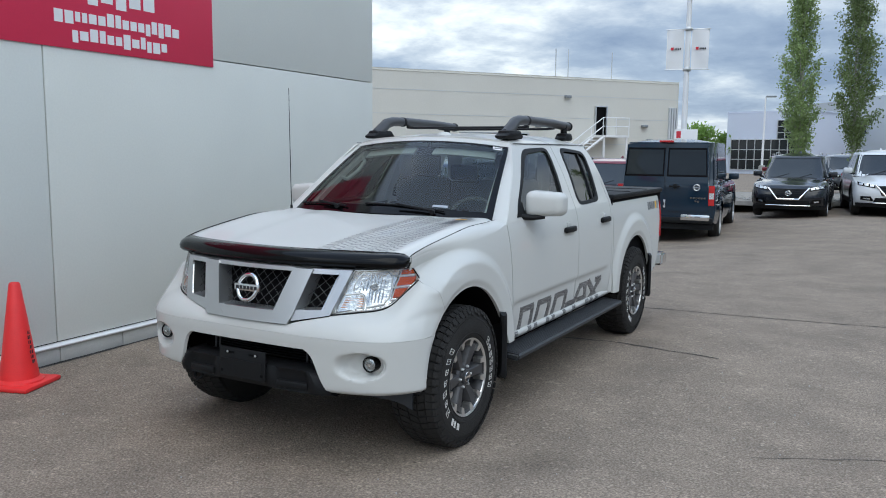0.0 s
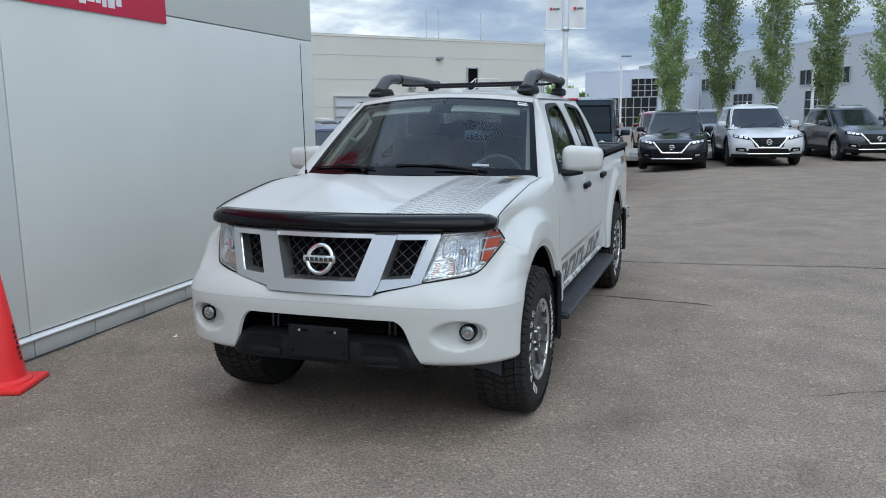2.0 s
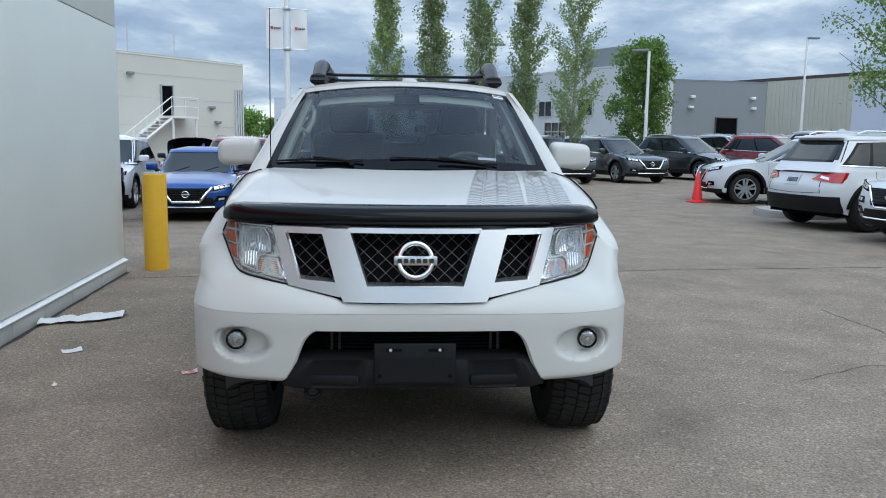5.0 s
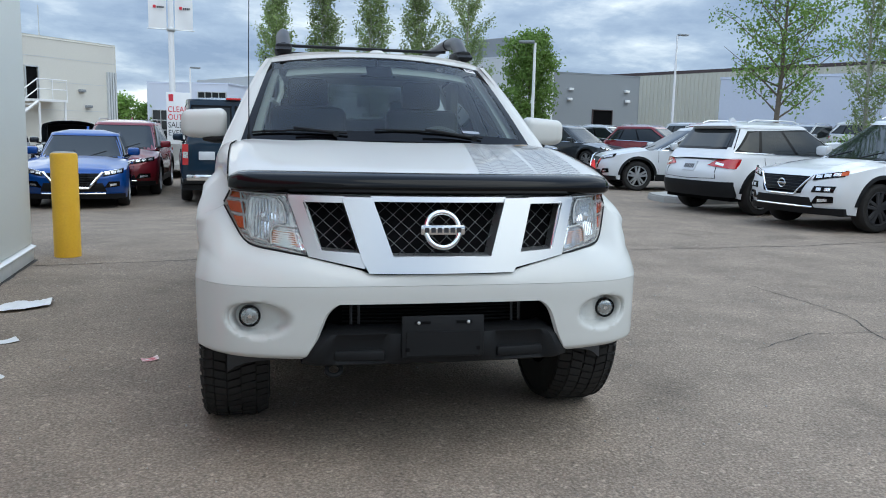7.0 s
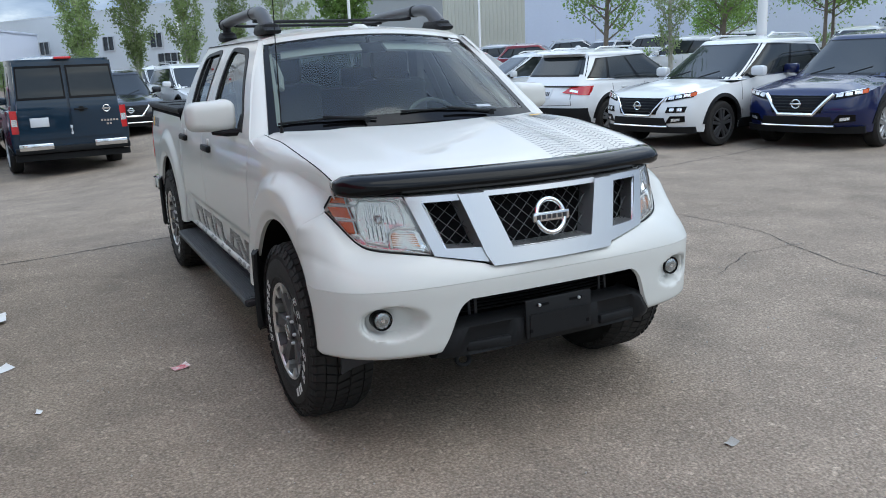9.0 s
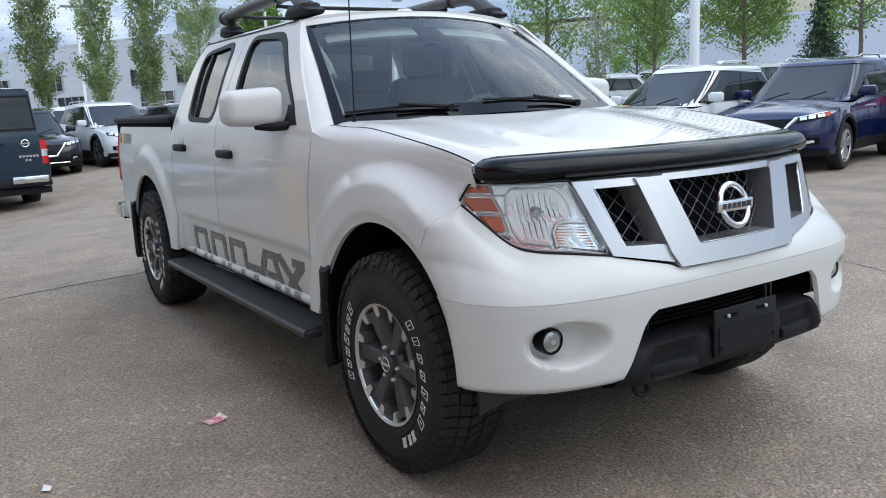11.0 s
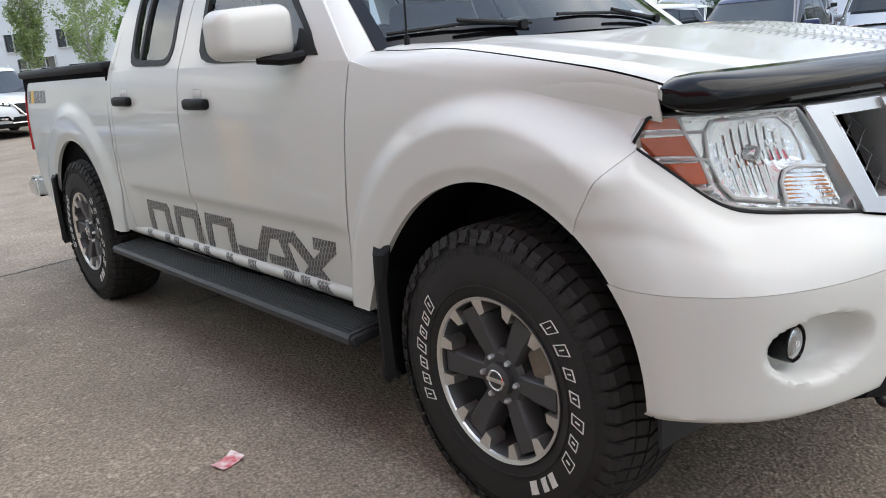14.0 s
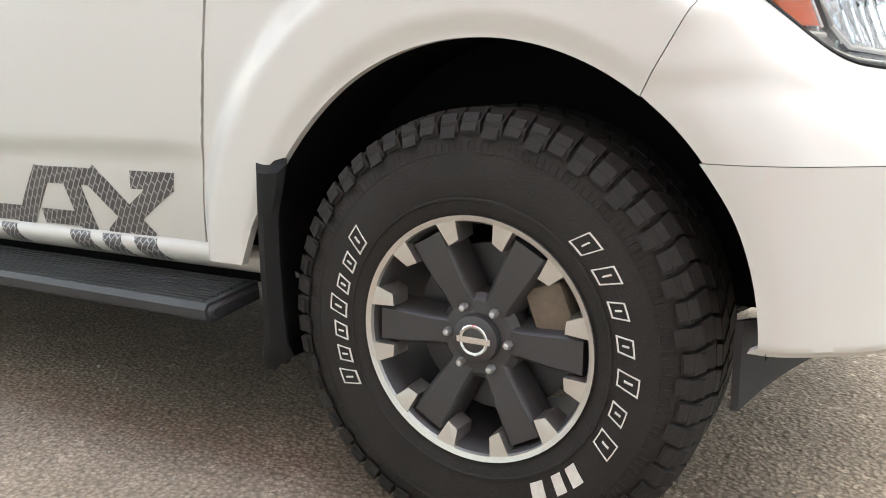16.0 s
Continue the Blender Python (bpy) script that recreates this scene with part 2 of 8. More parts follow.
M_CLOTH = surface("white_plastic_film", (0.74, 0.74, 0.74), 0.4, var=0.06, big=12, bump=0.3, bump_scale=30)
M_PINK = surface("pink_paper", (0.66, 0.13, 0.16), 0.6, var=0.2, big=26, tint=(0.74, 0.64, 0.62))

# paint and trim for vehicles
M_PEARL = surface("pearl_white_paint", (0.585, 0.587, 0.560), 0.5, var=0.012, big=1.5, fine=900, coat=0.65, spec=0.0)
M_PWHITE = surface("white_paint", (0.64, 0.65, 0.66), 0.3, var=0.015, coat=1.0, spec=0.1)
M_PBLACK = surface("black_paint", (0.012, 0.014, 0.018), 0.25, var=0.1, coat=1.0, spec=0.1)
M_PGREY = surface("gunmetal_paint", (0.075, 0.08, 0.088), 0.3, 0.45, var=0.08, fine=700, coat=1.0, spec=0.1)
M_PDARK = surface("dark_grey_paint", (0.035, 0.042, 0.048), 0.3, 0.4, var=0.08, fine=700, coat=1.0, spec=0.1)
M_PRED = surface("deep_red_paint", (0.18, 0.012, 0.02), 0.28, 0.25, var=0.08, fine=700, coat=1.0, spec=0.1)
M_PBLUE = surface("bright_blue_paint", (0.006, 0.062, 0.265), 0.28, 0.3, var=0.08, fine=700, coat=1.0, spec=0.1)
M_PNAVY = surface("deep_blue_paint", (0.002, 0.007, 0.050), 0.4, 0.0, var=0.08, fine=700, coat=1.0, spec=0.1)
M_PVAN = surface("slate_blue_paint", (0.010, 0.026, 0.047), 0.3, 0.2, var=0.06, fine=700, coat=1.0, spec=0.1)
M_PSILVER = surface("silver_paint", (0.36, 0.37, 0.38), 0.3, 0.6, var=0.06, fine=700, coat=1.0, spec=0.1)
M_BLACK = surface("black_plastic", (0.009, 0.0095, 0.0105), 0.55, var=0.12, big=4, bump=0.12, bump_scale=700, spec=0.2)
M_GLOSSBLACK = surface("gloss_black_acrylic", (0.003, 0.003, 0.0035), 0.09, var=0.05, spec=0.2)
M_RUBBER = surface("tyre_rubber", (0.026, 0.0248, 0.0238), 0.75, var=0.2, big=10, fine=160, bump=0.25, bump_scale=260, spec=0.22)
M_CHROME = surface("chrome", (0.78, 0.79, 0.8), 0.09, 1.0, var=0.02)
M_SATIN = surface("satin_silver", (0.56, 0.565, 0.57), 0.30, 0.85, var=0.04, fine=600)
M_RIMGREY = surface("gunmetal_wheel", (0.062, 0.062, 0.065), 0.42, 0.35, var=0.06)
M_RIMCUT = surface("machined_alloy", (0.68, 0.67, 0.65), 0.28, 0.9, var=0.05)
M_AMBER = surface("amber_lens", (0.64, 0.09, 0.008), 0.12, var=0.15, fine=60, coat=1.0)
M_TAIL = surface("red_lens", (0.5, 0.012, 0.015), 0.12, var=0.1, fine=60, coat=1.0)
M_LAMP = surface("lamp_reflector", (0.86, 0.87, 0.88), 0.14, 0.85, var=0.10, big=18, fine=80, bump=0.35, bump_scale=45)
M_REFLECT = surface("faceted_reflector", (0.84, 0.85, 0.86), 0.2, 0.75, var=0.12, big=14, fine=50, bump=0.55, bump_scale=38)
M_PALELINE = surface("pale_lamp_trim", (0.78, 0.79, 0.80), 0.3, 0.1, var=0.04)
M_PLATED = surface("bright_plating", (0.66, 0.67, 0.68), 0.2, 0.8, var=0.03)
M_FOG = surface("fog_lens", (0.34, 0.36, 0.36), 0.12, 0.7, var=0.3, big=30, bump=0.4, bump_scale=50, coat=1.0)
M_PEACH = surface("amber_flute", (0.80, 0.34, 0.15), 0.25, var=0.1)
M_STEP = surface("dusty_step_plastic", (0.038, 0.041, 0.045), 0.5, var=0.15, big=5, bump=0.1, bump_scale=500, spec=0.35)
M_MESH = surface("grey_wire", (0.09, 0.092, 0.095), 0.4, 0.5, var=0.1)
M_CARGLASS = surface("tinted_car_glass", (0.014, 0.018, 0.02), 0.04, var=0.1, big=2, spec=0.45)
M_SEAT = surface("dark_seat_fabric", (0.12, 0.123, 0.12), 0.9, var=0.12, fine=200)
M_PLATE = surface("number_plate", (0.55, 0.57, 0.6), 0.4, var=0.1)
M_LENS = clear_glass("clear_lens", (0.94, 0.95, 0.95))
M_WINDSHIELD = clear_glass("windscreen_glass", (0.72, 0.82, 0.77), ior=1.62)
M_SIDEGLASS = clear_glass("tinted_side_glass", (0.13, 0.15, 0.155), ior=1.7)
M_FRONTGLASS = clear_glass("door_glass", (0.62, 0.70, 0.68), ior=1.7)

# ---- mesh helpers ----


def part(name, bm, material, parent=None, label="", smooth=True, angle=38):
    """Links a bmesh as one mesh object under a thing or part."""
    me = bpy.data.meshes.new(name)
    bmesh.ops.recalc_face_normals(bm, faces=bm.faces)
    bm.to_mesh(me)
    bm.free()
    me.materials.append(material)
    if smooth:
        me.shade_smooth()
        me.set_sharp_from_angle(angle=radians(angle))
    ob = new(name, me)
    ob.parent = parent
    if label:
        ob["label"] = label
    return ob


def thing(name, label, category, group="", kind="", at=None):
    ob = new(name)
    ob.empty_display_size = 0.1
    tagged(ob, label, category, group, kind)
    if at is not None:
        ob.matrix_world = at
    return ob


def grid(bm, fn, us, vs, flip=False, loop=False):
    rows = [[bm.verts.new(fn(u, v)) for v in vs] for u in us]
    n = len(us) if loop else len(us) - 1
    for i in range(n):
        a, b = rows[i], rows[(i + 1) % len(us)]
        for j in range(len(vs) - 1):
            q = (a[j], a[j + 1], b[j + 1], b[j])
            bm.faces.new(q[::-1] if flip else q)
    return rows


def box(bm, x0, x1, y0, y1, z0, z1, bevel=0.0, m=None):
    r = bmesh.ops.create_cube(bm, size=1.0)["verts"]
    for v in r:
        v.co = Vector(((x0 + x1) / 2 + v.co.x * (x1 - x0), (y0 + y1) / 2 + v.co.y * (y1 - y0), (z0 + z1) / 2 + v.co.z * (z1 - z0)))
    if bevel:
        r = bmesh.ops.bevel(bm, geom=list({e for v in r for e in v.link_edges}), offset=bevel, segments=2, profile=0.5, affect="EDGES")["verts"]
    if m is not None:
        bmesh.ops.transform(bm, matrix=m, verts=list({v for v in r}))


def tube(bm, pts, r, n=8, caps=True, squash=1.0, up=(0, 0, 1)):
    """A round bar along a polyline; r may be one radius or one for each point."""
    pts = [Vector(p) for p in pts]
    rs = r if isinstance(r, (list, tuple)) else [r] * len(pts)
    rings = []
    for i, p in enumerate(pts):
        d = (pts[min(i + 1, len(pts) - 1)] - pts[max(i - 1, 0)]).normalized()
        ref = Vector(up) if abs(d.dot(Vector(up))) < 0.95 else Vector((1, 0, 0))
        s = d.cross(ref).normalized()
        w = s.cross(d).normalized()
        rings.append([bm.verts.new(p + rs[i] * (math.cos(k * math.tau / n) * s + squash * math.sin(k * math.tau / n) * w)) for k in range(n)])
    for a, b in zip(rings, rings[1:]):
        for k in range(n):
            bm.faces.new((a[k], a[(k + 1) % n], b[(k + 1) % n], b[k]))
    if caps:
        bm.faces.new(rings[0][::-1]), bm.faces.new(rings[-1])


def lathe(bm, profile, n, axis=0, centre=(0, 0, 0), close=False):
    """Turns (radius, height) pairs round an axis (0 x, 1 y, 2 z)."""
    c = Vector(centre)

    def at(i, k):
        r, h = profile[k]
        a = i * math.tau / n
        v = [r * math.cos(a), r * math.sin(a)]
        v.insert(axis, h)
        return c + Vector(v)

    rows = [[bm.verts.new(at(i, k)) for k in range(len(profile))] for i in range(n)]
    m = len(profile)
    for i in range(n):
        a, b = rows[i], rows[(i + 1) % n]
        for k in range(m if close else m - 1):
            bm.faces.new((a[k], a[(k + 1) % m], b[(k + 1) % m], b[k]))
    return rows


def prism(bm, poly, fn, d0, d1):
    """A flat outline of (u, v) pairs between two depths, laid out by fn(u, v, depth)."""
    a = [bm.verts.new(fn(u, v, d0)) for u, v in poly]
    b = [bm.verts.new(fn(u, v, d1)) for u, v in poly]
    n = len(poly)
    for k in range(n):
        bm.faces.new((a[k], a[(k + 1) % n], b[(k + 1) % n], b[k]))
    bm.faces.new(a[::-1]), bm.faces.new(b)


def patch(bm, corners, fn, nu, nv, d0, d1):
    """A four-cornered piece of a curved skin, fn(u, v, depth), with its thickness from d0 to d1."""
    (a, b, c, d) = [Vector((*p, 0)) for p in corners]

    def uv(i, j):
        s, t = i / nu, j / nv
        p = (a * (1 - s) + b * s) * (1 - t) + (d * (1 - s) + c * s) * t
        return p.x, p.y

    top = [[bm.verts.new(fn(*uv(i, j), d1)) for j in range(nv + 1)] for i in range(nu + 1)]
    low = [[bm.verts.new(fn(*uv(i, j), d0)) for j in range(nv + 1)] for i in range(nu + 1)]
    for i in range(nu):
        for j in range(nv):
            bm.faces.new((top[i][j], top[i + 1][j], top[i + 1][j + 1], top[i][j + 1]))
            bm.faces.new((low[i][j], low[i][j + 1], low[i + 1][j + 1], low[i + 1][j]))
    rim = [(i, 0) for i in range(nu)] + [(nu, j) for j in range(nv)] + [(i, nv) for i in range(nu, 0, -1)] + [(0, j) for j in range(nv, 0, -1)]
    for k, (i, j) in enumerate(rim):
        p, q = rim[(k + 1) % len(rim)]
        bm.faces.new((top[i][j], low[i][j], low[p][q], top[p][q]))


def words(body, size, material, parent, m, depth=0.002, name="lettering"):
    """Raised letters in the built-in font."""
    cu = bpy.data.curves.new(name, "FONT")
    cu.body, cu.size, cu.extrude, cu.resolution_u = body, size, depth, 3
    tmp = new("tmp", cu)
    me = bpy.data.meshes.new_from_object(tmp.evaluated_get(bpy.context.evaluated_depsgraph_get()))
    bpy.data.objects.remove(tmp)
    me.transform(m)
    me.materials.clear()
    me.materials.append(material)
    ob = new(name, me)
    ob.parent = parent
    return ob


def mirrored(bm):
    """Adds the mirror image in x of all that is in the bmesh."""
    made = bmesh.ops.duplicate(bm, geom=bm.verts[:] + bm.edges[:] + bm.faces[:])["geom"]
    verts = [g for g in made if isinstance(g, bmesh.types.BMVert)]
    for v in verts:
        v.co.x = -v.co.x
    bmesh.ops.reverse_faces(bm, faces=[g for g in made if isinstance(g, bmesh.types.BMFace)])
    bmesh.ops.remove_doubles(bm, verts=bm.verts, dist=0.0004)


def lerp(a, b, t):
    return a + (b - a) * t


def steps(a, b, n):
    return [lerp(a, b, k / n) for k in range(n + 1)]


def ease(a, b, x):
    t = min(max((x - a) / (b - a), 0.0), 1.0)
    return t * t * (3 - 2 * t)

# ---- the large structure ----
bm = bmesh.new()


def lot_z(x, y):
    """The lot rises gently towards its east side and falls away to the north-west."""
    return 0.55 * ease(12.0, 28.0, x) - 0.29 * ease(3.0, -3.0, x) * ease(5.5, 11.5, y)


grid(bm, lambda u, v: (u, v, lot_z(u, v)), [-900, -200, -60, -20, -8, -5] + [k * 0.5 for k in range(-6, 7)] + [8, 12, 14, 16, 18, 20, 22, 24, 26, 28, 60, 200, 900], [-900, -200, -60, -20, -8, 0, 4, 5.5, 6, 6.5, 7, 7.5, 8, 8.5, 9, 9.5, 10, 10.5, 11, 11.5, 16, 20, 60, 200, 900])
tagged(part("ground", bm, M_GROUND, smooth=False), "worn grey-brown asphalt parking lot with stains", "ground", kind="structure")


def crack(pts, width, seed, name="tar"):
    """A thin ragged line of tar in the asphalt."""
    rnd = random.Random(seed)
    fine = []
    for a, b in zip(pts, pts[1:]):
        a, b = Vector((*a, 0)), Vector((*b, 0))
        steps = max(2, int((b - a).length / 0.06))
        fine += [a.lerp(b, i / steps) for i in range(steps)]
    fine.append(Vector((*pts[-1], 0)))
    b2 = bmesh.new()
    rows = []
    off = 0.0
    for i, p in enumerate(fine):
        d = (fine[min(i + 1, len(fine) - 1)] - fine[max(i - 1, 0)]).normalized()
        s = Vector((-d.y, d.x, 0))
        off = off * 0.85 + rnd.uniform(-0.012, 0.012)
        w = width * rnd.uniform(0.35, 1.0)
        rows.append((b2.verts.new(p + s * (off + w) + Vector((0, 0, 0.003))), b2.verts.new(p + s * (off - w) + Vector((0, 0, 0.003)))))
    for a, b in zip(rows, rows[1:]):
        b2.faces.new((a[0], a[1], b[1], b[0]))
    return tagged(part("ground_crack", b2, M_TAR, smooth=False), "dark ragged crack in the asphalt", "crack", kind="structure")


crack([(-2.78, 4.05), (-1.8, 4.22), (-0.7, 4.42), (0.7, 4.41), (2.9, 4.66), (6.0, 4.95), (9.0, 5.6)], 0.012, 1)
crack([(-0.6, 2.62), (0.44, 2.69), (0.95, 2.74), (1.43, 2.67), (1.75, 2.62)], 0.012, 2)
crack([(3.1, -0.9), (3.2, 0.3), (3.6, 1.4), (3.55, 2.6)], 0.005, 3)
crack([(2.3, 0.6), (2.9, 0.9), (3.5, 0.85)], 0.004, 4)

# the showroom wall beside the pickup
WX, WEND = -2.80, 4.42
WALL_AT = pose(-2.765, WEND, 0, 0, 0, 2.7) @ pose(-WX - 0.012, -WEND, 0)
wall = thing("wall_west", "light grey panelled showroom wall with a narrow plinth", "wall", kind="structure", at=WALL_AT)


def wall_panel(y0, y1, z0, z1, name="panel"):
    b = bmesh.new()
    box(b, WX - 0.10, WX, y0 + 0.005, y1 - 0.005, z0 + 0.005, z1 - 0.005, 0.004)
    return part(name, b, M_WALL, wall)


bm = bmesh.new()
box(bm, WX - 0.35, WX - 0.08, -7.0, WEND - 0.02, 0.0, 4.7)
part("core", bm, M_DARK, wall, smooth=False)
for y0, y1 in ((-6.9, -3.4), (-3.4, -0.10), (-0.10, WEND)):
    wall_panel(y0, y1, 0.155, 2.425)
    wall_panel(y0, y1, 2.425, 4.7)
bm = bmesh.new()
box(bm, WX - 9.0, WX - 0.36, WEND - 0.30, WEND, 0.0, 4.7)
wall_end = tagged(part("wall_north", bm, M_WALL), "light grey end wall of the showroom", "wall", kind="structure")
wall_end.matrix_world = WALL_AT
for k, y in enumerate((-6.9, -5.1, -3.3, -1.6, -0.09, 0.50, 1.07, 1.64, 2.25, 2.83, 3.6)):
    y1 = (-5.1, -3.3, -1.6, -0.09, 0.50, 1.07, 1.64, 2.25, 2.83, 3.6, WEND)[k]
    bm = bmesh.new()
    box(bm, WX - 0.09, WX + 0.012, y + 0.004, y1 - 0.004, 0.0, 0.116, 0.004)
    part("plinth_panel", bm, M_PLINTH, wall, "grey plinth panel")
bm = bmesh.new()
prism(bm, [(WX - 0.02, 0.122), (WX + 0.03, 0.122), (WX + 0.034, 0.132), (WX - 0.02, 0.150)], lambda u, v, d: (u, d, v), -6.9, WEND + 0.01)
part("flashing", bm, M_WHITE, wall, "pale metal drip flashing")
# ragged dark strip added for the gap line between plinth and ground
rnd = random.Random(8)
edge = [(-6.9 + k * 0.22, 0.020 + rnd.uniform(0.0, 0.022)) for k in range(53)]
bm = bmesh.new()
grid(bm, lambda k, v: (WX + 0.010 + v * edge[k][1], min(edge[k][0], WEND), 0.005 - 0.003 * v), range(53), [0, 1])
part("base_sealant", bm, M_TAR, wall, "dark ragged strip along the foot", smooth=False)
bm = bmesh.new()
box(bm, WX - 0.4, WX + 0.03, -7, WEND + 0.03, 4.7, 4.82)
part("coping", bm, M_STEEL, wall)

sign = thing("wall_sign", "red vinyl banner with white print on the wall", "sign", at=WALL_AT)
bm = bmesh.new()
box(bm, WX + 0.003, WX + 0.012, -3.6, 1.645, 2.355, 4.1, 0.002)
part("panel", bm, M_SIGN, sign)
rnd = random.Random(5)


def bars(parent, y0, y1, z0, z1, x, count, mat, seed, gap=0.28):
    """Writing that must stay unread: plain bars of its size."""
    r = random.Random(seed)
    w = [r.uniform(0.7, 1.25) for _ in range(count)]
    unit = (y1 - y0) / (sum(w) + gap * (count - 1))
    y = y0
    b = bmesh.new()
    for k in range(count):
        tall = r.choice((0.72, 0.72, 1.0))
        lo = r.choice((0.0, 0.0, -0.22))
        box(b, x, x + 0.003, y, y + w[k] * unit, z0 + lo * (z1 - z0), z0 + tall * (z1 - z0))
        y += (w[k] + gap) * unit
    part("print_bar", b, mat, parent, "white bars of print", smooth=False)


bars(sign, 0.15, 1.085, 2.425, 2.52, WX + 0.012, 12, M_WHITE, 1)
bars(sign, 0.0, 1.228, 2.56, 2.66, WX + 0.012, 16, M_WHITE, 2)
bars(sign, 0.30, 0.96, 2.735, 2.88, WX + 0.012, 5, M_WHITE, 3)

# far buildings


def face(right, left):
    """The frame of a building's front between its right and left ends: along it, outwards, up."""
    a, b = Vector((*right, 0)), Vector((*left, 0))
    u = (b - a).normalized()
    return Matrix(((u.x, -u.y, 0, a.x), (u.y, u.x, 0, a.y), (0, 0, 1, 0), (0, 0, 0, 1))), (b - a).length


def building(name, label, m, length, depth, height, mat, trim=None, cap=0.12):
    b = thing(name, label, "building", at=m)
    bm = bmesh.new()
    box(bm, 0, length, 0, depth, -0.5, height, 0.03)
    part("wall", bm, mat, b, smooth=False)
    bm = bmesh.new()
    box(bm, -0.08, length + 0.08, -0.08, depth + 0.08, height, height + cap, 0.02)
    part("roof_edge", bm, trim or mat, b, smooth=False)
    return b


def pane(parent, s0, s1, z0, z1, mat=M_CARGLASS, frame_mat=M_STEEL, d=0.012, bars_x=0, bars_z=0, name="window"):
    bm = bmesh.new()
    for a, b, c, e in ((s0 - 0.06, s1 + 0.06, z0 - 0.06, z0), (s0 - 0.06, s1 + 0.06, z1, z1 + 0.06), (s0 - 0.06, s0, z0, z1), (s1, s1 + 0.06, z0, z1)):
        box(bm, a, b, d - 0.04, d + 0.10, c, e)
    w = part(name, bm, frame_mat, parent, smooth=False)
    bm = bmesh.new()
    box(bm, s0, s1, d - 0.005, d + 0.02, z0, z1)
    part("pane", bm, mat, w, smooth=False)
    for k in range(bars_x):
        x = lerp(s0, s1, (k + 1) / (bars_x + 1))
        bm = bmesh.new()
        box(bm, x - 0.03, x + 0.03, d - 0.03, d + 0.1, z0, z1)
        part("glazing_bar", bm, frame_mat, w, smooth=False)
    for k in range(bars_z):
        z = lerp(z0, z1, (k + 1) / (bars_z + 1))
        bm = bmesh.new()
        box(bm, s0, s1, d - 0.025, d + 0.096, z - 0.03, z + 0.03)
        part("glazing_bar", bm, frame_mat, w, smooth=False)
    return w



def railing(parent, pts, height, name="railing"):
    bm = bmesh.new()
    for h in (height, height * 0.5):
        tube(bm, [(x, y, z + h) for x, y, z in pts], 0.03, 6)
    for a, b in zip(pts, pts[1:]):
        n = max(1, round((Vector(b) - Vector(a)).length / 1.0))
        for i in range(n + 1):
            p = Vector(a).lerp(Vector(b), i / n)
            tube(bm, [p, p + Vector((0, 0, height))], 0.025, 6)
    return part(name, bm, M_WHITE, parent, "white painted rail")


m, _ = face((-8.6, 44.2), (-24.0, 23.4))
cream = building("cream_building", "cream rendered two-storey commercial building with an outside stair", m, 26.0, -14.0, 5.45, M_CREAM, M_CREAM)
for z in (4.55, 3.35, 1.95):
    bm = bmesh.new()
    box(bm, 0.0, 26.0, 0.0, 0.012, z - 0.012, z + 0.012)
    part("panel_joint", bm, M_PALE, cream, smooth=False)
pane(cream, 5.05, 5.72, 2.45, 4.0, M_DARK, M_STEEL, name="doorway")
bm = bmesh.new()
box(bm, 4.4, 5.05, 0.06, 0.10, 2.45, 4.0)
part("door_leaf", bm, M_CREAM, cream, "open cream door leaf")
bm = bmesh.new()
box(bm, 4.2, 5.9, 0.0, 1.1, 2.32, 2.44)
for i in range(12):
    x, z = 5.9 + i * 0.26, 2.32 - (i + 1) * 0.18
    box(bm, x, x + 0.28, 0.1, 1.0, z, z + 0.05)
tube(bm, [(5.9, 1.05, 2.32), (9.0, 1.05, 0.2)], 0.07, 6)
tube(bm, [(5.9, 0.08, 2.32), (9.0, 0.08, 0.2)], 0.07, 6)
for x in (4.3, 5.8):
    tube(bm, [(x, 1.0, 0), (x, 1.0, 2.35)], 0.06, 6)
part("outside_stair", bm, M_WHITE, cream, "white painted steel outside stair")
railing(cream, [(4.2, 1.05, 2.44), (5.9, 1.05, 2.44), (9.0, 1.05, 0.3)], 0.95)
pane(cream, 10.05, 10.7, 1.35, 2.45)
pane(cream, 11.0, 14.0, 0.0, 2.45, M_PALE, M_STEEL, bars_z=4, name="garage_door")
bm = bmesh.new()
for i in range(4):
    box(bm, 0.05 + i * 0.17, 0.15 + i * 0.17, 0.0, 0.12, 1.2, 4.1)
part("downpipe", bm, M_PALE, cream)
for x, z in ((2.4, 3.0), (9.4, 2.9), (7.6, 4.5), (2.0, 2.2)):
    bm = bmesh.new()
    box(bm, x - 0.18, x + 0.18, 0, 0.22, z - 0.07, z + 0.07, 0.03)
    part("wall_lamp", bm, M_GREYB, cream)
for x, z in ((4.3, 1.6), (7.2, 1.6), (8.0, 1.6), (1.0, 0.35), (3.6, 0.3), (12.0, 0.4)):
    bm = bmesh.new()
    tube(bm, [(x, -0.6, 5.5), (x, -0.6, 5.5 + (z if z > 1 else 0.12))], 0.03 if z > 1 else 0.1, 6)
    part("roof_mast" if z > 1 else "roof_vent", bm, M_STEEL, cream)
fence = thing("yard_rail", "long grey pipe rail in front of the cream building", "railing")
bm = bmesh.new()
tube(bm, [(-14.5, 33.5, 1.15), (-19.5, 27.0, 1.15)], 0.07, 8)
tube(bm, [(-14.5, 33.5, 0.6), (-19.5, 27.0, 0.6)], 0.05, 8)
for i in range(5):
    p = Vector((-14.5, 33.5, 0)).lerp(Vector((-19.5, 27.0, 0)), i / 4)
    tube(bm, [p, p + Vector((0, 0, 1.15))], 0.05, 8)
part("rail", bm, M_STEEL, fence)

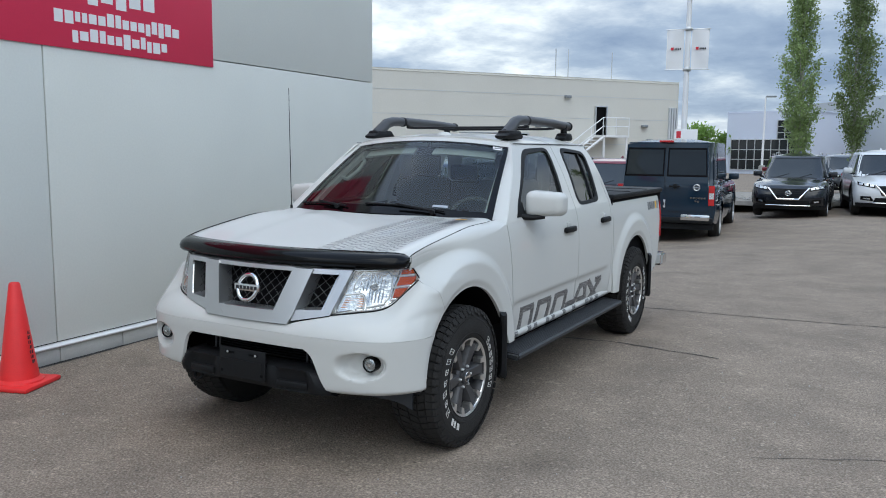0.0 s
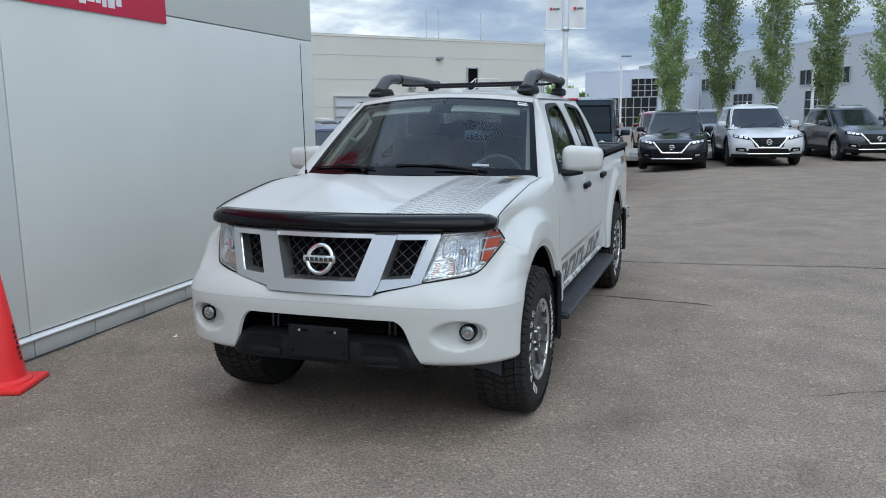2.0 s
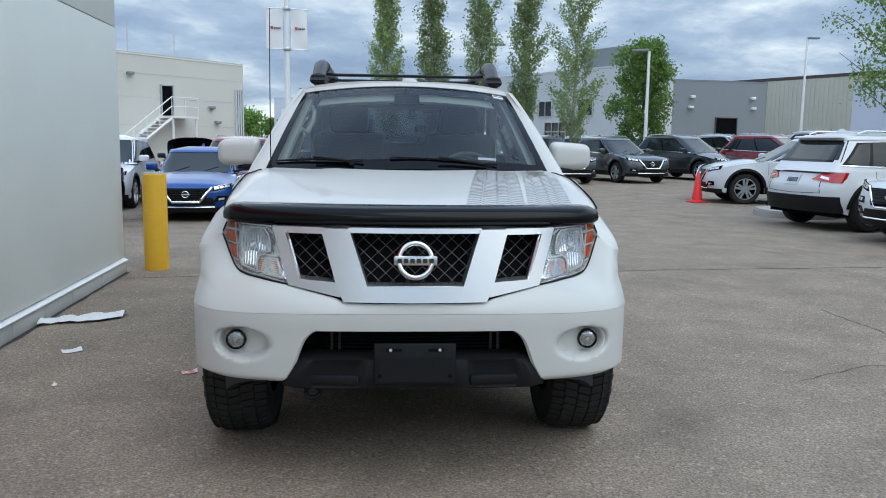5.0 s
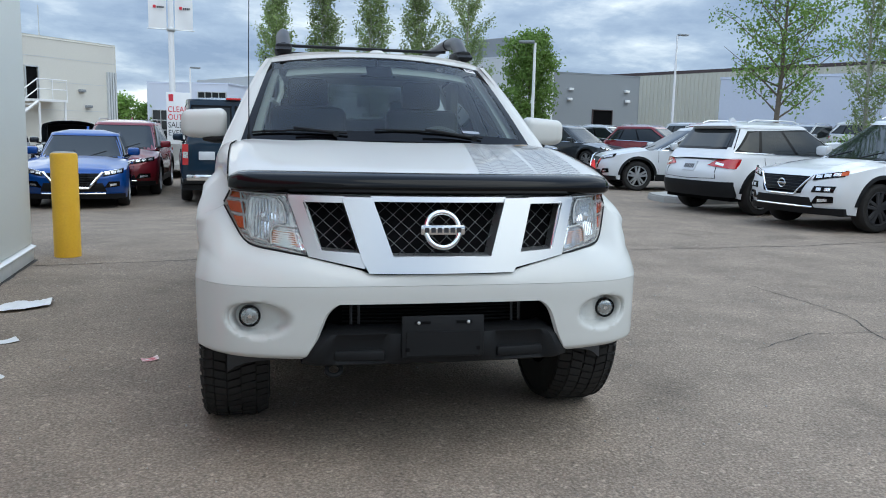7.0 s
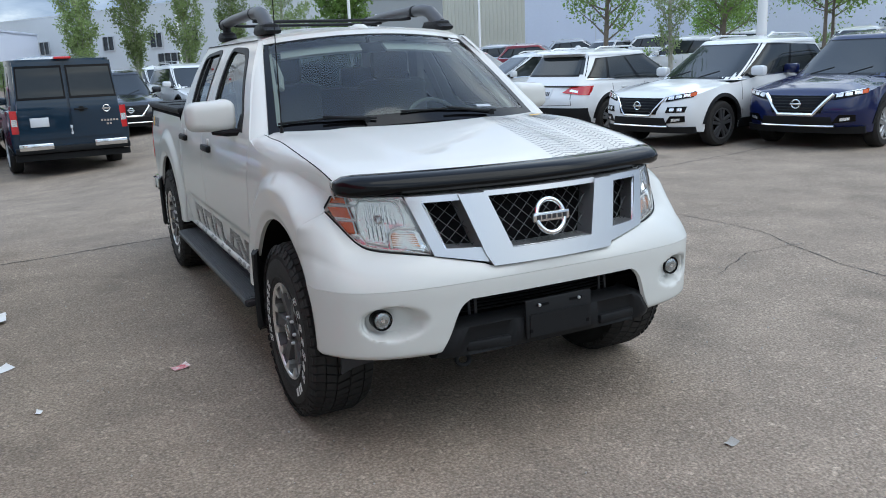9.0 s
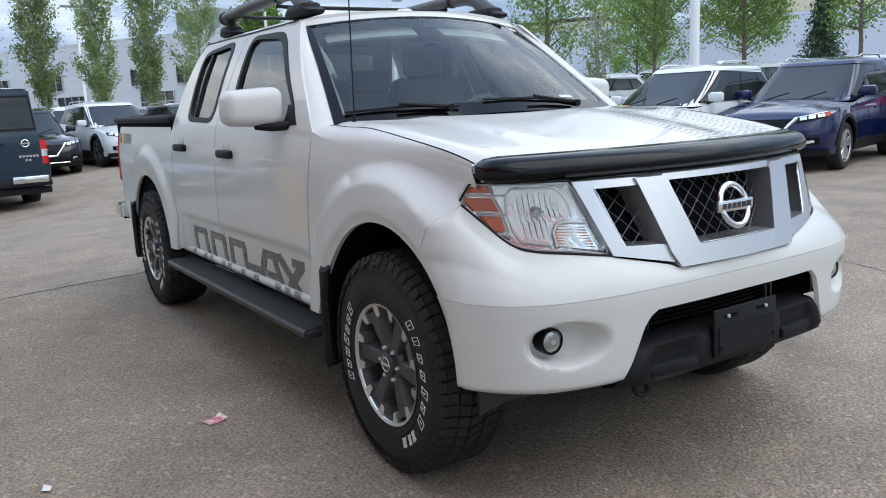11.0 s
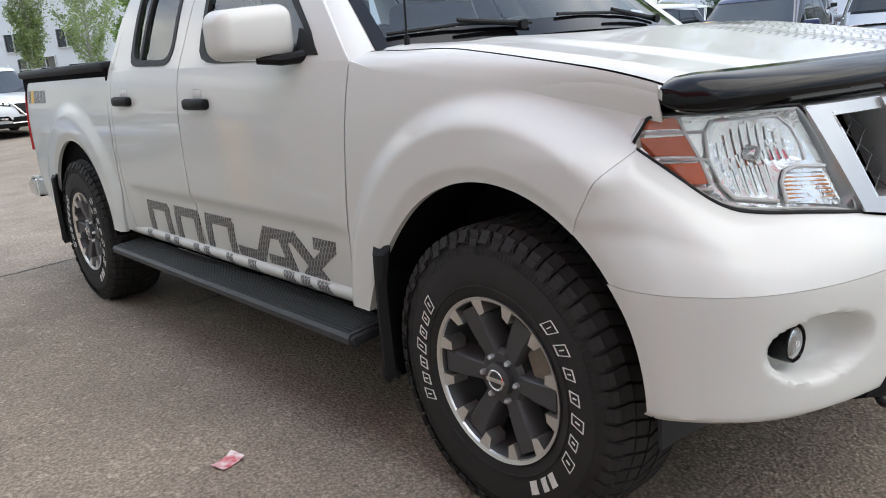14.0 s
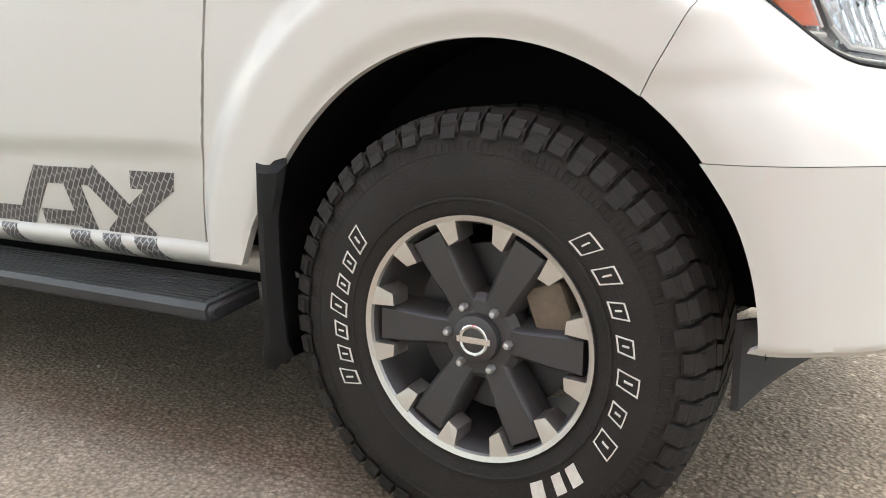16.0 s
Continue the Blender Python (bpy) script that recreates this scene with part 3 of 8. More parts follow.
m, n = face((-3.6, 68.0), (-10.4, 70.0))
gl = building("glass_showroom", "white showroom building with a tall gridded glass front", m, n, -10.0, 4.9, M_WHITEB)
pane(gl, 0.3, 6.6, 0.1, 2.6, M_CARGLASS, M_STEEL, bars_x=8, bars_z=2)
pane(gl, 0.2, 2.6, 2.7, 4.2, M_CARGLASS, M_STEEL, bars_x=3, bars_z=2)
m, n = face((16.2, 49.4), (-8.2, 95.0))
pale = building("long_grey_building", "long pale grey commercial building with small windows", m, n, -3.6, 6.5, M_PALE)
for s in (4.0, 8.5, 13.0, 17.5, 24.0, 29.0, 34.0, 39.0, 44.0):
    pane(pale, s, s + 1.5, 3.3, 4.4, M_CARGLASS, M_STEEL, bars_x=1)
for s in (6.0, 15.0, 26.0, 36.0):
    pane(pale, s, s + 3.2, 0.1, 2.8, M_CARGLASS, M_STEEL, bars_x=3, bars_z=3, name="glazed_door")
bm = bmesh.new()
box(bm, 2.0, 6.0, -3.4, -0.8, 6.5, 8.0, 0.05)
part("roof_plant", bm, M_GREYB, pale, smooth=False)
m, n = face((29.9, 59.2), (16.6, 57.0))
greyb = building("grey_block_building", "plain grey block building with a dark doorway", m, n, -12.0, 6.2, M_GREYB)
pane(greyb, 2.6, 4.4, 0.0, 3.4, M_DARK, M_ROOF, name="doorway")
for x, z in ((6.6, 5.0), (6.7, 4.2), (1.2, 4.2), (1.3, 5.0), (9.6, 5.2)):
    bm = bmesh.new()
    box(bm, x - 0.2, x + 0.2, 0, 0.3, z - 0.1, z + 0.1, 0.04)
    part("wall_lamp", bm, M_WHITE, greyb)
m, n = face((47.0, 48.0), (33.4, 75.5))
beige = building("ribbed_warehouse", "beige ribbed metal warehouse with a dark roof edge", m, n, -20.0, 7.3, M_BEIGE, M_ROOF, 0.3)
bm = bmesh.new()
for i in range(int(n / 0.45)):
    box(bm, i * 0.45, i * 0.45 + 0.16, 0.0, 0.07, 0.0, 7.25)
part("ribs", bm, M_BEIGE, beige, smooth=False)
m, n = face((42.0, 10.5), (24.2, 37.4))
white_b = building("white_panel_building", "low bluish-white panelled building", m, n, -9.0, 4.6, M_WHITEB, M_WHITEB)
for i in range(1, 8):
    bm = bmesh.new()
    box(bm, i * 4.0 - 0.02, i * 4.0 + 0.02, 0, 0.012, 0, 4.55)
    part("panel_joint", bm, M_PALE, white_b, smooth=False)
m, n = face((55.0, 17.0), (47.0, 33.0))
tan = building("tan_building", "pale yellow stucco building with a roof ladder", m, n, -10.0, 8.5, M_TANB)
bm = bmesh.new()
for s in (13.0, 13.6):
    tube(bm, [(s, 0.15, 2.0), (s, 0.15, 8.6)], 0.05, 6)
for i in range(16):
    tube(bm, [(13.0, 0.15, 2.2 + i * 0.4), (13.6, 0.15, 2.2 + i * 0.4)], 0.035, 6)
part("roof_ladder", bm, M_ROOF, tan)
pane(tan, 5.5, 10.5, 0.1, 5.2, M_TANB, M_PALE, name="loading_door")

# the planted strip behind the parked cars
strip = thing("planting_strip", "gravel planting strip with a concrete kerb", "planting strip", kind="structure")
ST = [(-6.0, 21.6), (-0.8, 22.0), (2.0, 23.6), (6.0, 26.4), (10.0, 29.0), (18.0, 33.0)]
bm = bmesh.new()
lo = [bm.verts.new((x, y, 0.14)) for x, y in ST]
hi = [bm.verts.new((x, y + 5.0, 0.14)) for x, y in ST]
for i in range(len(ST) - 1):
    bm.faces.new((lo[i], lo[i + 1], hi[i + 1], hi[i]))
part("gravel", bm, M_GRAVEL, strip, smooth=False)
bm = bmesh.new()
for (ax, ay), (bx, by) in zip(ST, ST[1:]):
    for k in (0.0, 5.0):
        prism(bm, [(-0.08, 0), (0.08, 0), (0.08, 0.13), (0.05, 0.16), (-0.05, 0.16), (-0.08, 0.13)], lambda u, v, d: (lerp(ax, bx, d), lerp(ay, by, d) + u + k, v), 0.0, 1.0)
part("kerb", bm, M_CONC, strip, smooth=False)
rnd = random.Random(3)
bm = bmesh.new()
for _ in range(900):
    i = rnd.randrange(len(ST) - 1)
    s, k = rnd.random(), rnd.uniform(0.15, 1.6)
    x, y, r = lerp(ST[i][0], ST[i + 1][0], s), lerp(ST[i][1], ST[i + 1][1], s) + k, rnd.uniform(0.025, 0.06)
    c = bmesh.ops.create_icosphere(bm, subdivisions=1, radius=r, matrix=Matrix.Translation((x, y, 0.15)))["verts"]
    for v in c:
        v.co += Vector((rnd.uniform(-1, 1), rnd.uniform(-1, 1), rnd.uniform(-1, 1))) * r * 0.25
tagged(part("gravel_stones", bm, M_CONC, smooth=False), "loose pale gravel stones in the planting strip", "gravel", kind="stuff")
# kerbed island by the white cars
isl = thing("kerb_island", "low rounded concrete island between parking rows", "kerb", kind="structure")
bm = bmesh.new()
pts = [(7.15, 11.5), (7.3, 12.0), (7.8, 12.3), (14.0, 14.4), (14.4, 13.0), (8.0, 10.6), (7.4, 10.7), (7.15, 11.0)]
prism(bm, pts, lambda u, v, d: (u, v, d), 0.0, 0.13)
bmesh.ops.bevel(bm, geom=[e for e in bm.edges if all(v.co.z > 0.1 for v in e.verts)], offset=0.03, segments=2, affect="EDGES")
part("kerb", bm, M_CONC, isl)


# ---- trees ----


def leaves(bm_list, centres, size, rnd):
    """Small folded leaf blades round the given places, as plain arrays."""
    verts, faces = bm_list
    for c in centres:
        n = Vector((rnd.gauss(0, 1), rnd.gauss(0, 1), rnd.gauss(0.3, 0.8))).normalized()
        a = n.orthogonal().normalized()
        a = Matrix.Rotation(rnd.uniform(0, 6.28), 3, n) @ a
        b = n.cross(a)
        s = size * rnd.uniform(0.6, 1.25)
        k = len(verts)
        verts += [c - a * s, c - b * s * 0.55 + n * s * 0.18, c + a * s, c + b * s * 0.55 + n * s * 0.18]
        faces += [(k, k + 1, k + 2), (k, k + 2, k + 3)]


def crown(verts, faces, mat, parent, name="crown"):
    me = bpy.data.meshes.new(name)
    me.from_pydata([tuple(v) for v in verts], [], faces)
    me.materials.append(mat)
    ob = new(name, me)
    ob.parent = parent
    return ob


def column_tree(x, y, height, radius, seed, count=12500, bare=1.25, z0=0.12):
    rnd = random.Random(seed)
    t = thing("aspen_tree", "tall narrow columnar aspen with small grey-green leaves", "tree", "aspens in the strip", at=pose(x, y, z0))
    bm = bmesh.new()
    path, rs = [], []
    for i in range(9):
        f = i / 8
        path.append(Vector((0.1 * math.sin(3 * f + seed), 0.08 * math.cos(2 * f + seed), f * height * 0.96)))
        rs.append(lerp(0.085, 0.012, f))
    tube(bm, path, rs, 8)
    verts, faces = [], []
    lobes = [rnd.uniform(0.7, 1.25) for _ in range(14)]
    n_limb = 46
    for i in range(n_limb):
        f = lerp(bare / height, 0.97, i / n_limb)
        a = i * 2.399 + rnd.uniform(-0.5, 0.5)
        base = path[0].lerp(path[-1], f)
        prof = (0.55 + 0.9 * math.sin(math.pi * min(1, (f - bare / height) / (1 - bare / height)) ** 0.62)) * 0.74
        reach = radius * prof * lobes[int(f * 13.9)] * rnd.uniform(0.8, 1.1)
        rise = rnd.uniform(0.55, 1.15)
        tip = base + Vector((math.cos(a) * reach, math.sin(a) * reach, rise))
        tube(bm, [base, base.lerp(tip, 0.5) + Vector((math.cos(a), math.sin(a), -0.3)) * reach * 0.12, tip], [0.022, 0.014, 0.005], 5)
        for _ in range(count // n_limb):
            s = rnd.random() ** 0.6
            c = base.lerp(tip, s) + Vector((rnd.gauss(0, 1), rnd.gauss(0, 1), rnd.gauss(0, 1.3))) * 0.10
            leaves((verts, faces), [c], 0.050, rnd)
    part("trunk", bm, M_PALEBARK, t, "pale trunk with upswept limbs")
    crown(verts, faces, M_LEAF, t)
    return t


def round_tree(x, y, height, radius, fork, seed, count=7000, mat=None, size=0.09, dense=1.0, z0=0.0, label="young spreading tree with bright green leaves"):
    rnd = random.Random(seed)
    t = thing("deciduous_tree", label, "tree", at=pose(x, y, z0))
    bm = bmesh.new()
    lead = [Vector((0.06 * math.sin(4 * f + seed), 0.06 * math.cos(3 * f + seed) - 0.06 * math.cos(seed), f * height * 0.97)) for f in steps(0, 1, 8)]
    lead[0].x = 0.0
    tube(bm, lead, [lerp(0.078, 0.008, k / 8) for k in range(9)], 9)
    verts, faces = [], []
    limbs, twigs = 36, 6
    for i in range(limbs):
        f = i / (limbs - 1)
        a = i * 2.399 + rnd.uniform(-0.4, 0.4)
        z = lerp(fork, height * 0.92, f ** 0.95)
        k = z / (height * 0.97) * 8
        base = lead[min(int(k), 7)].lerp(lead[min(int(k), 7) + 1], k - int(k))
        reach = radius * math.sin(math.pi * (0.24 + 0.70 * f)) ** 0.85 * rnd.uniform(0.65, 1.12)
        tip = base + Vector((math.cos(a) * reach, math.sin(a) * reach, reach * rnd.uniform(0.45, 0.95)))
        mid = base.lerp(tip, 0.5) + Vector((rnd.uniform(-.1, .1), rnd.uniform(-.1, .1), -0.05)) * radius
        tube(bm, [base, mid, tip], [lerp(0.026, 0.010, f), 0.012, 0.004], 6)
        for j in range(twigs):
            e = rnd.uniform(0.28, 1.0)
            p = (base.lerp(mid, e * 2) if e < 0.5 else mid.lerp(tip, e * 2 - 1))
            q = p + Vector((rnd.gauss(0, 1), rnd.gauss(0, 1), rnd.gauss(0.4, 0.6))).normalized() * radius * rnd.uniform(0.16, 0.34)
            tube(bm, [p, p.lerp(q, 0.6) + Vector((0, 0, 0.03)), q], [0.008, 0.005, 0.002], 5)
            for _ in range(count // (limbs * twigs)):
                c = p.lerp(q, rnd.uniform(0.15, 1.1)) + Vector((rnd.gauss(0, 1), rnd.gauss(0, 1), rnd.gauss(0, 1))) * radius * 0.07 * dense
                leaves((verts, faces), [c], size, rnd)
    part("trunk", bm, M_BARK, t)
    crown(verts, faces, mat or M_LEAF2, t)
    return t


def spruce_tree(x, y, height, radius, seed):
    rnd = random.Random(seed)
    t = thing("spruce_tree", "dark green conical spruce", "tree", at=pose(x, y, 0))
    bm = bmesh.new()
    tube(bm, [(0, 0, 0), (0, 0, height)], [0.12, 0.015], 8)
    verts, faces = [], []
    for i in range(120):
        f = (i + 0.5) / 120
        a = i * 2.399
        r = radius * (1 - f) * rnd.uniform(0.8, 1.1) + 0.06
        b, e = Vector((0, 0, 0.5 + f * (height - 0.5))), Vector((math.cos(a) * r, math.sin(a) * r, 0.5 + f * (height - 0.5) - 0.25 * r))
        tube(bm, [b, e], [0.02, 0.005], 4)
        for _ in range(80):
            leaves((verts, faces), [b.lerp(e, rnd.uniform(0.15, 1.05)) + Vector((rnd.gauss(0, 1), rnd.gauss(0, 1), rnd.gauss(0, .6))) * 0.1], 0.055, rnd)
    part("trunk", bm, M_BARK, t)
    crown(verts, faces, M_LEAF3, t)


for k, (x, y, h, r) in enumerate(((-0.18, 26.0, 7.2, 0.58), (1.5, 26.2, 7.3, 0.60), (3.25, 26.2, 7.6, 0.62), (5.04, 26.9, 7.6, 0.62), (7.37, 28.6, 8.4, 0.95))):
    column_tree(x, y, h, r, k + 1)
round_tree(11.8, 33.7, 6.2, 1.6, 1.3, 11, 14000, size=0.085, dense=1.5, label="dense round-crowned tree with fresh green leaves")
round_tree(-12.7, 70.0, 3.9, 1.5, 0.8, 21, 2600, size=0.15, dense=1.6, z0=-0.29, label="distant leafy tree beyond the buildings")
round_tree(-10.5, 71.0, 3.4, 1.4, 0.6, 22, 2200, size=0.15, dense=1.6, z0=-0.29, label="distant leafy tree beyond the buildings")
round_tree(10.3, 12.15, 5.9, 1.45, 1.75, 12, 8600, size=0.042, dense=1.2)
round_tree(15.0, 13.2, 6.0, 1.5, 1.8, 13, 8600, size=0.045, dense=1.2)
round_tree(20.5, 14.4, 6.6, 1.9, 2.4, 14, 12000, size=0.055, dense=1.2)
round_tree(19.3, 9.8, 6.8, 1.9, 2.5, 15, 11000, size=0.052, dense=1.2)
round_tree(25.0, 17.5, 7.2, 2.2, 2.4, 16, 9000, size=0.07, dense=1.3)
round_tree(26.0, 24.0, 6.0, 2.0, 1.5, 17, 8000, size=0.07, dense=1.3)
column_tree(16.6, 17.0, 6.0, 0.7, 21, 3500, z0=0.0)
spruce_tree(23.5, 13.5, 4.4, 1.3, 5)


def shrub(x, y, r, seed):
    rnd = random.Random(seed)
    t = thing("shrub", "leafy green shrub in the planting bed", "shrub", at=pose(x, y, 0))
    bm = bmesh.new()
    verts, faces = [], []
    for i in range(26):
        a, e = rnd.uniform(0, 6.28), rnd.uniform(0.4, 1.5)
        q = Vector((math.cos(a) * math.cos(e) * r, math.sin(a) * math.cos(e) * r, math.sin(e) * r * 1.5)) * rnd.uniform(0.7, 1.1)
        tube(bm, [(0, 0, 0), q * 0.6 + Vector((0, 0, 0.1)), q], [0.02, 0.012, 0.004], 4)
        for _ in range(40):
            leaves((verts, faces), [q * rnd.uniform(0.45, 1.08) + Vector((rnd.gauss(0, 1), rnd.gauss(0, 1), rnd.gauss(0, 1))) * r * 0.13], 0.07, rnd)
    part("stems", bm, M_BARK, t)
    crown(verts, faces, M_LEAF2, t, "foliage")


for k, (x, y, r) in enumerate(((21.5, 30.0, 1.0), (20.5, 27.5, 0.9), (22.0, 24.5, 1.0), (23.0, 20.5, 1.2), (29.0, 21.0, 1.3), (33.0, 17.0, 1.4))):
    shrub(x, y, r, 40 + k)


# ---- poles ----


def lamp_post(x, y, height, arm=0.0, turn=0.0, label="white parking-lot lamp post with a flat head", r=0.09):
    t = thing("lamp_post", label, "lamp post", at=pose(x, y, 0, 0, 0, turn))
    bm = bmesh.new()
    tube(bm, [(0, 0, 0), (0, 0, height)], [r, r * 0.7], 10)
    part("pole", bm, M_WHITE, t)
    bm = bmesh.new()
    lathe(bm, [(0.0, 0.6), (0.2, 0.6), (0.24, 0.55), (0.24, 0.0)], 16, 2)
    part("base", bm, M_CONC, t)
    for s in ((-1, 1) if arm else (1,)):
        bm = bmesh.new()
        box(bm, 0.02 if s > 0 else -0.75, 0.75 if s > 0 else -0.02, -0.16, 0.16, height - 0.02, height + 0.10, 0.04)
        part("lamp_head", bm, M_GREYB, t)
    return t


lamp_post(11.5, 32.2, 5.45, turn=160)
lamp_post(14.2, 11.1, 7.5, label="tall pale steel lamp post between parked cars", r=0.13)
lamp_post(-6.0, 60.0, 5.6, turn=20)
lamp_post(6.5, 48.0, 7.4, arm=1)
lamp_post(36.0, 34.0, 7.6, arm=1)
lamp_post(26.0, 46.0, 8.0)

flag = thing("banner_pole", "tall white pole with two pale advertising banners and a lamp head", "flagpole", at=pose(-3.54, 24.07, 0, 0, 0, 12))
bm = bmesh.new()
tube(bm, [(0, 0, 0), (0, 0, 6.75)], [0.11, 0.08], 12)
part("pole", bm, M_WHITE, flag)
bm = bmesh.new()
lathe(bm, [(0.0, 0.7), (0.25, 0.7), (0.28, 0.64), (0.28, 0.0)], 20, 2)
part("base", bm, M_CONC, flag)
for z in (4.34, 5.66):
    bm = bmesh.new()
    tube(bm, [(-0.72, 0, z), (0.72, 0, z)], 0.014, 6)
    lathe(bm, [(0.12, z - 0.06), (0.135, z - 0.04), (0.135, z + 0.04), (0.12, z + 0.06)], 12, 2)
    part("banner_arm", bm, M_STEEL, flag)
for s in (-1, 1):
    bm = bmesh.new()
    grid(bm, lambda u, v: (s * lerp(0.13, 0.68, u), 0.03 * math.sin(u * 4 + v * 3), lerp(4.36, 5.64, v)), [k / 6 for k in range(7)], [k / 8 for k in range(9)])
    b = part("banner", bm, M_WHITE, flag, "pale fabric banner with a small printed mark")
    bm = bmesh.new()
    box(bm, s * 0.4 - 0.14, s * 0.4 - 0.05, -0.045, -0.04, 4.98, 5.07)
    part("printed_mark", bm, M_RED, b, smooth=False)
    bm = bmesh.new()
    for k in range(4):
        box(bm, s * 0.4 - 0.02 + k * 0.055, s * 0.4 + 0.02 + k * 0.055, -0.045, -0.04, 4.985, 5.045)
    part("print_bar", bm, M_PRINT, b, smooth=False)
bm = bmesh.new()
box(bm, 0.02, 0.55, -0.12, 0.12, 6.62, 6.74, 0.04)
part("lamp_head", bm, M_GREYB, flag)

board = thing("sale_sign", "white sandwich sign with red and black sale lettering", "sign", at=pose(-3.35, 23.2, 0, 0, 0, 3))
bm = bmesh.new()
box(bm, -0.29, 0.45, -0.02, 0.02, 0.72, 2.33, 0.01)
part("panel", bm, M_WHITE, board)
bm = bmesh.new()
for x in (-0.25, 0.41):
    tube(bm, [(x, 0.03, -0.30), (x, 0.03, 2.3)], 0.025, 6)
part("post", bm, M_STEEL, board)
bm = bmesh.new()
box(bm, -0.22, -0.08, -0.026, -0.021, 2.05, 2.27)
part("printed_mark", bm, M_RED, board, smooth=False)
up = Matrix.Rotation(radians(90), 4, "X")
for k, (w, mt) in enumerate((("CLEAR", M_RED), ("OUT", M_RED), ("SALES", M_PRINT), ("EVENT", M_PRINT))):
    words(w, 0.255, mt, board, Matrix.Translation((-0.255, -0.024, 1.72 - k * 0.245)) @ up @ Matrix.Diagonal((0.82, 1, 1, 1)), 0.003)

# ---- bollard, cones, litter ----
bol = thing("bollard", "round yellow painted steel bollard with a chipped top", "bollard", at=pose(-2.52, 4.64, 0))
bm = bmesh.new()
lathe(bm, [(0.0, 1.0), (0.10, 1.0), (0.118, 0.99), (0.122, 0.97), (0.122, 0.0)], 32, 2)
part("post", bm, M_YELLOW, bol)
bm = bmesh.new()
lathe(bm, [(0.0, 1.012), (0.085, 1.008), (0.108, 0.999)], 24, 2)
part("cap", bm, M_CONC, bol, "worn grey concrete fill on top")


def cone(x, y, turn, group="traffic cones", lettered=False):
    t = thing("traffic_cone", "bright orange-red plastic traffic cone standing on the asphalt", "traffic cone", group, at=pose(x, y, 0, 0, 0, turn))
    bm = bmesh.new()
    lathe(bm, [(0.022, 0.70), (0.030, 0.712), (0.036, 0.70), (0.125, 0.06), (0.150, 0.045), (0.155, 0.03)], 32, 2)
    part("body", bm, M_CONE, t)
    bm = bmesh.new()
    box(bm, -0.185, 0.185, -0.185, 0.185, 0.0, 0.034, 0.012)
    part("base", bm, M_CONE, t)
    if lettered:
        b = bmesh.new()
        for k in range(7):
            z = 0.36 - k * 0.033
            r = lerp(0.036, 0.125, (0.70 - z) / 0.64) + 0.002
            for q in range(5):
                a0 = q * 0.06 - 0.15
                patch(b, [(a0, z), (a0 + 0.035, z), (a0 + 0.035, z + 0.024), (a0, z + 0.024)], lambda u, v, d, r=r: ((r + d) * math.cos(u), (r + d) * math.sin(u), v), 1, 1, -0.001, 0.001) if (q + k) % 3 else None
        part("stencil_print", b, M_PRINT, t, "black stencilled print down the side", smooth=False)
    return t


cone(-2.26, -0.60, 20, lettered=True)
cone(7.2, 14.75, 10)
film_ob = thing("plastic_film", "crumpled strip of white plastic film on the asphalt", "litter")
bm = bmesh.new()
rnd = random.Random(8)
grid(bm, lambda u, v: (lerp(-2.64, -2.12, u), lerp(2.10, 2.36, u) + (v - 0.5) * (0.20 - 0.06 * math.sin(u * 7)), 0.008 + 0.035 * abs(math.sin(u * 9 + v * 4)) * (1 - abs(2 * v - 1)) + 0.012 * noise.noise((u * 9, v * 6, 0)) + 0.012), [k / 24 for k in range(25)], [k / 8 for k in range(9)])
part("film", bm, M_CLOTH, film_ob)


def scrap(x, y, a, w, h, mat, label):
    bm = bmesh.new()
    grid(bm, lambda u, v: (x + math.cos(a) * (u - 0.5) * w - math.sin(a) * (v - 0.5) * h, y + math.sin(a) * (u - 0.5) * w + math.cos(a) * (v - 0.5) * h, 0.004 + 0.02 * (u - 0.4) ** 2 * (1 + v)), [k / 5 for k in range(6)], [k / 3 for k in range(4)])
    tagged(part("paper_scrap", bm, mat), label, "litter")


scrap(-2.13, 1.335, 0.5, 0.12, 0.09, M_CLOTH, "small torn white paper on the asphalt")
scrap(-1.27, 0.84, 0.3, 0.09, 0.06, M_PINK, "crumpled pink paper wrapper on the asphalt")
scrap(0.52, -1.25, 0.2, 0.055, 0.04, M_CONC, "pale flattened scrap on the asphalt")
scrap(-1.95, 0.6, 1.0, 0.03, 0.03, M_CLOTH, "tiny white paper scrap on the asphalt")
rnd = random.Random(17)
bm = bmesh.new()
for _ in range(420):
    x, y, r = rnd.uniform(-2.7, 4.5), rnd.uniform(-3.2, 4.5), rnd.uniform(0.002, 0.006)
    bmesh.ops.create_icosphere(bm, subdivisions=1, radius=r, matrix=Matrix.Translation((x, y, r * 0.6)))
tagged(part("loose_grit", bm, M_CONC, smooth=False), "loose pale grit scattered on the asphalt", "grit", kind="stuff")

# ---- the white pickup: front axle over y = 0, rear axle at y = 3.2, nose towards -y ----


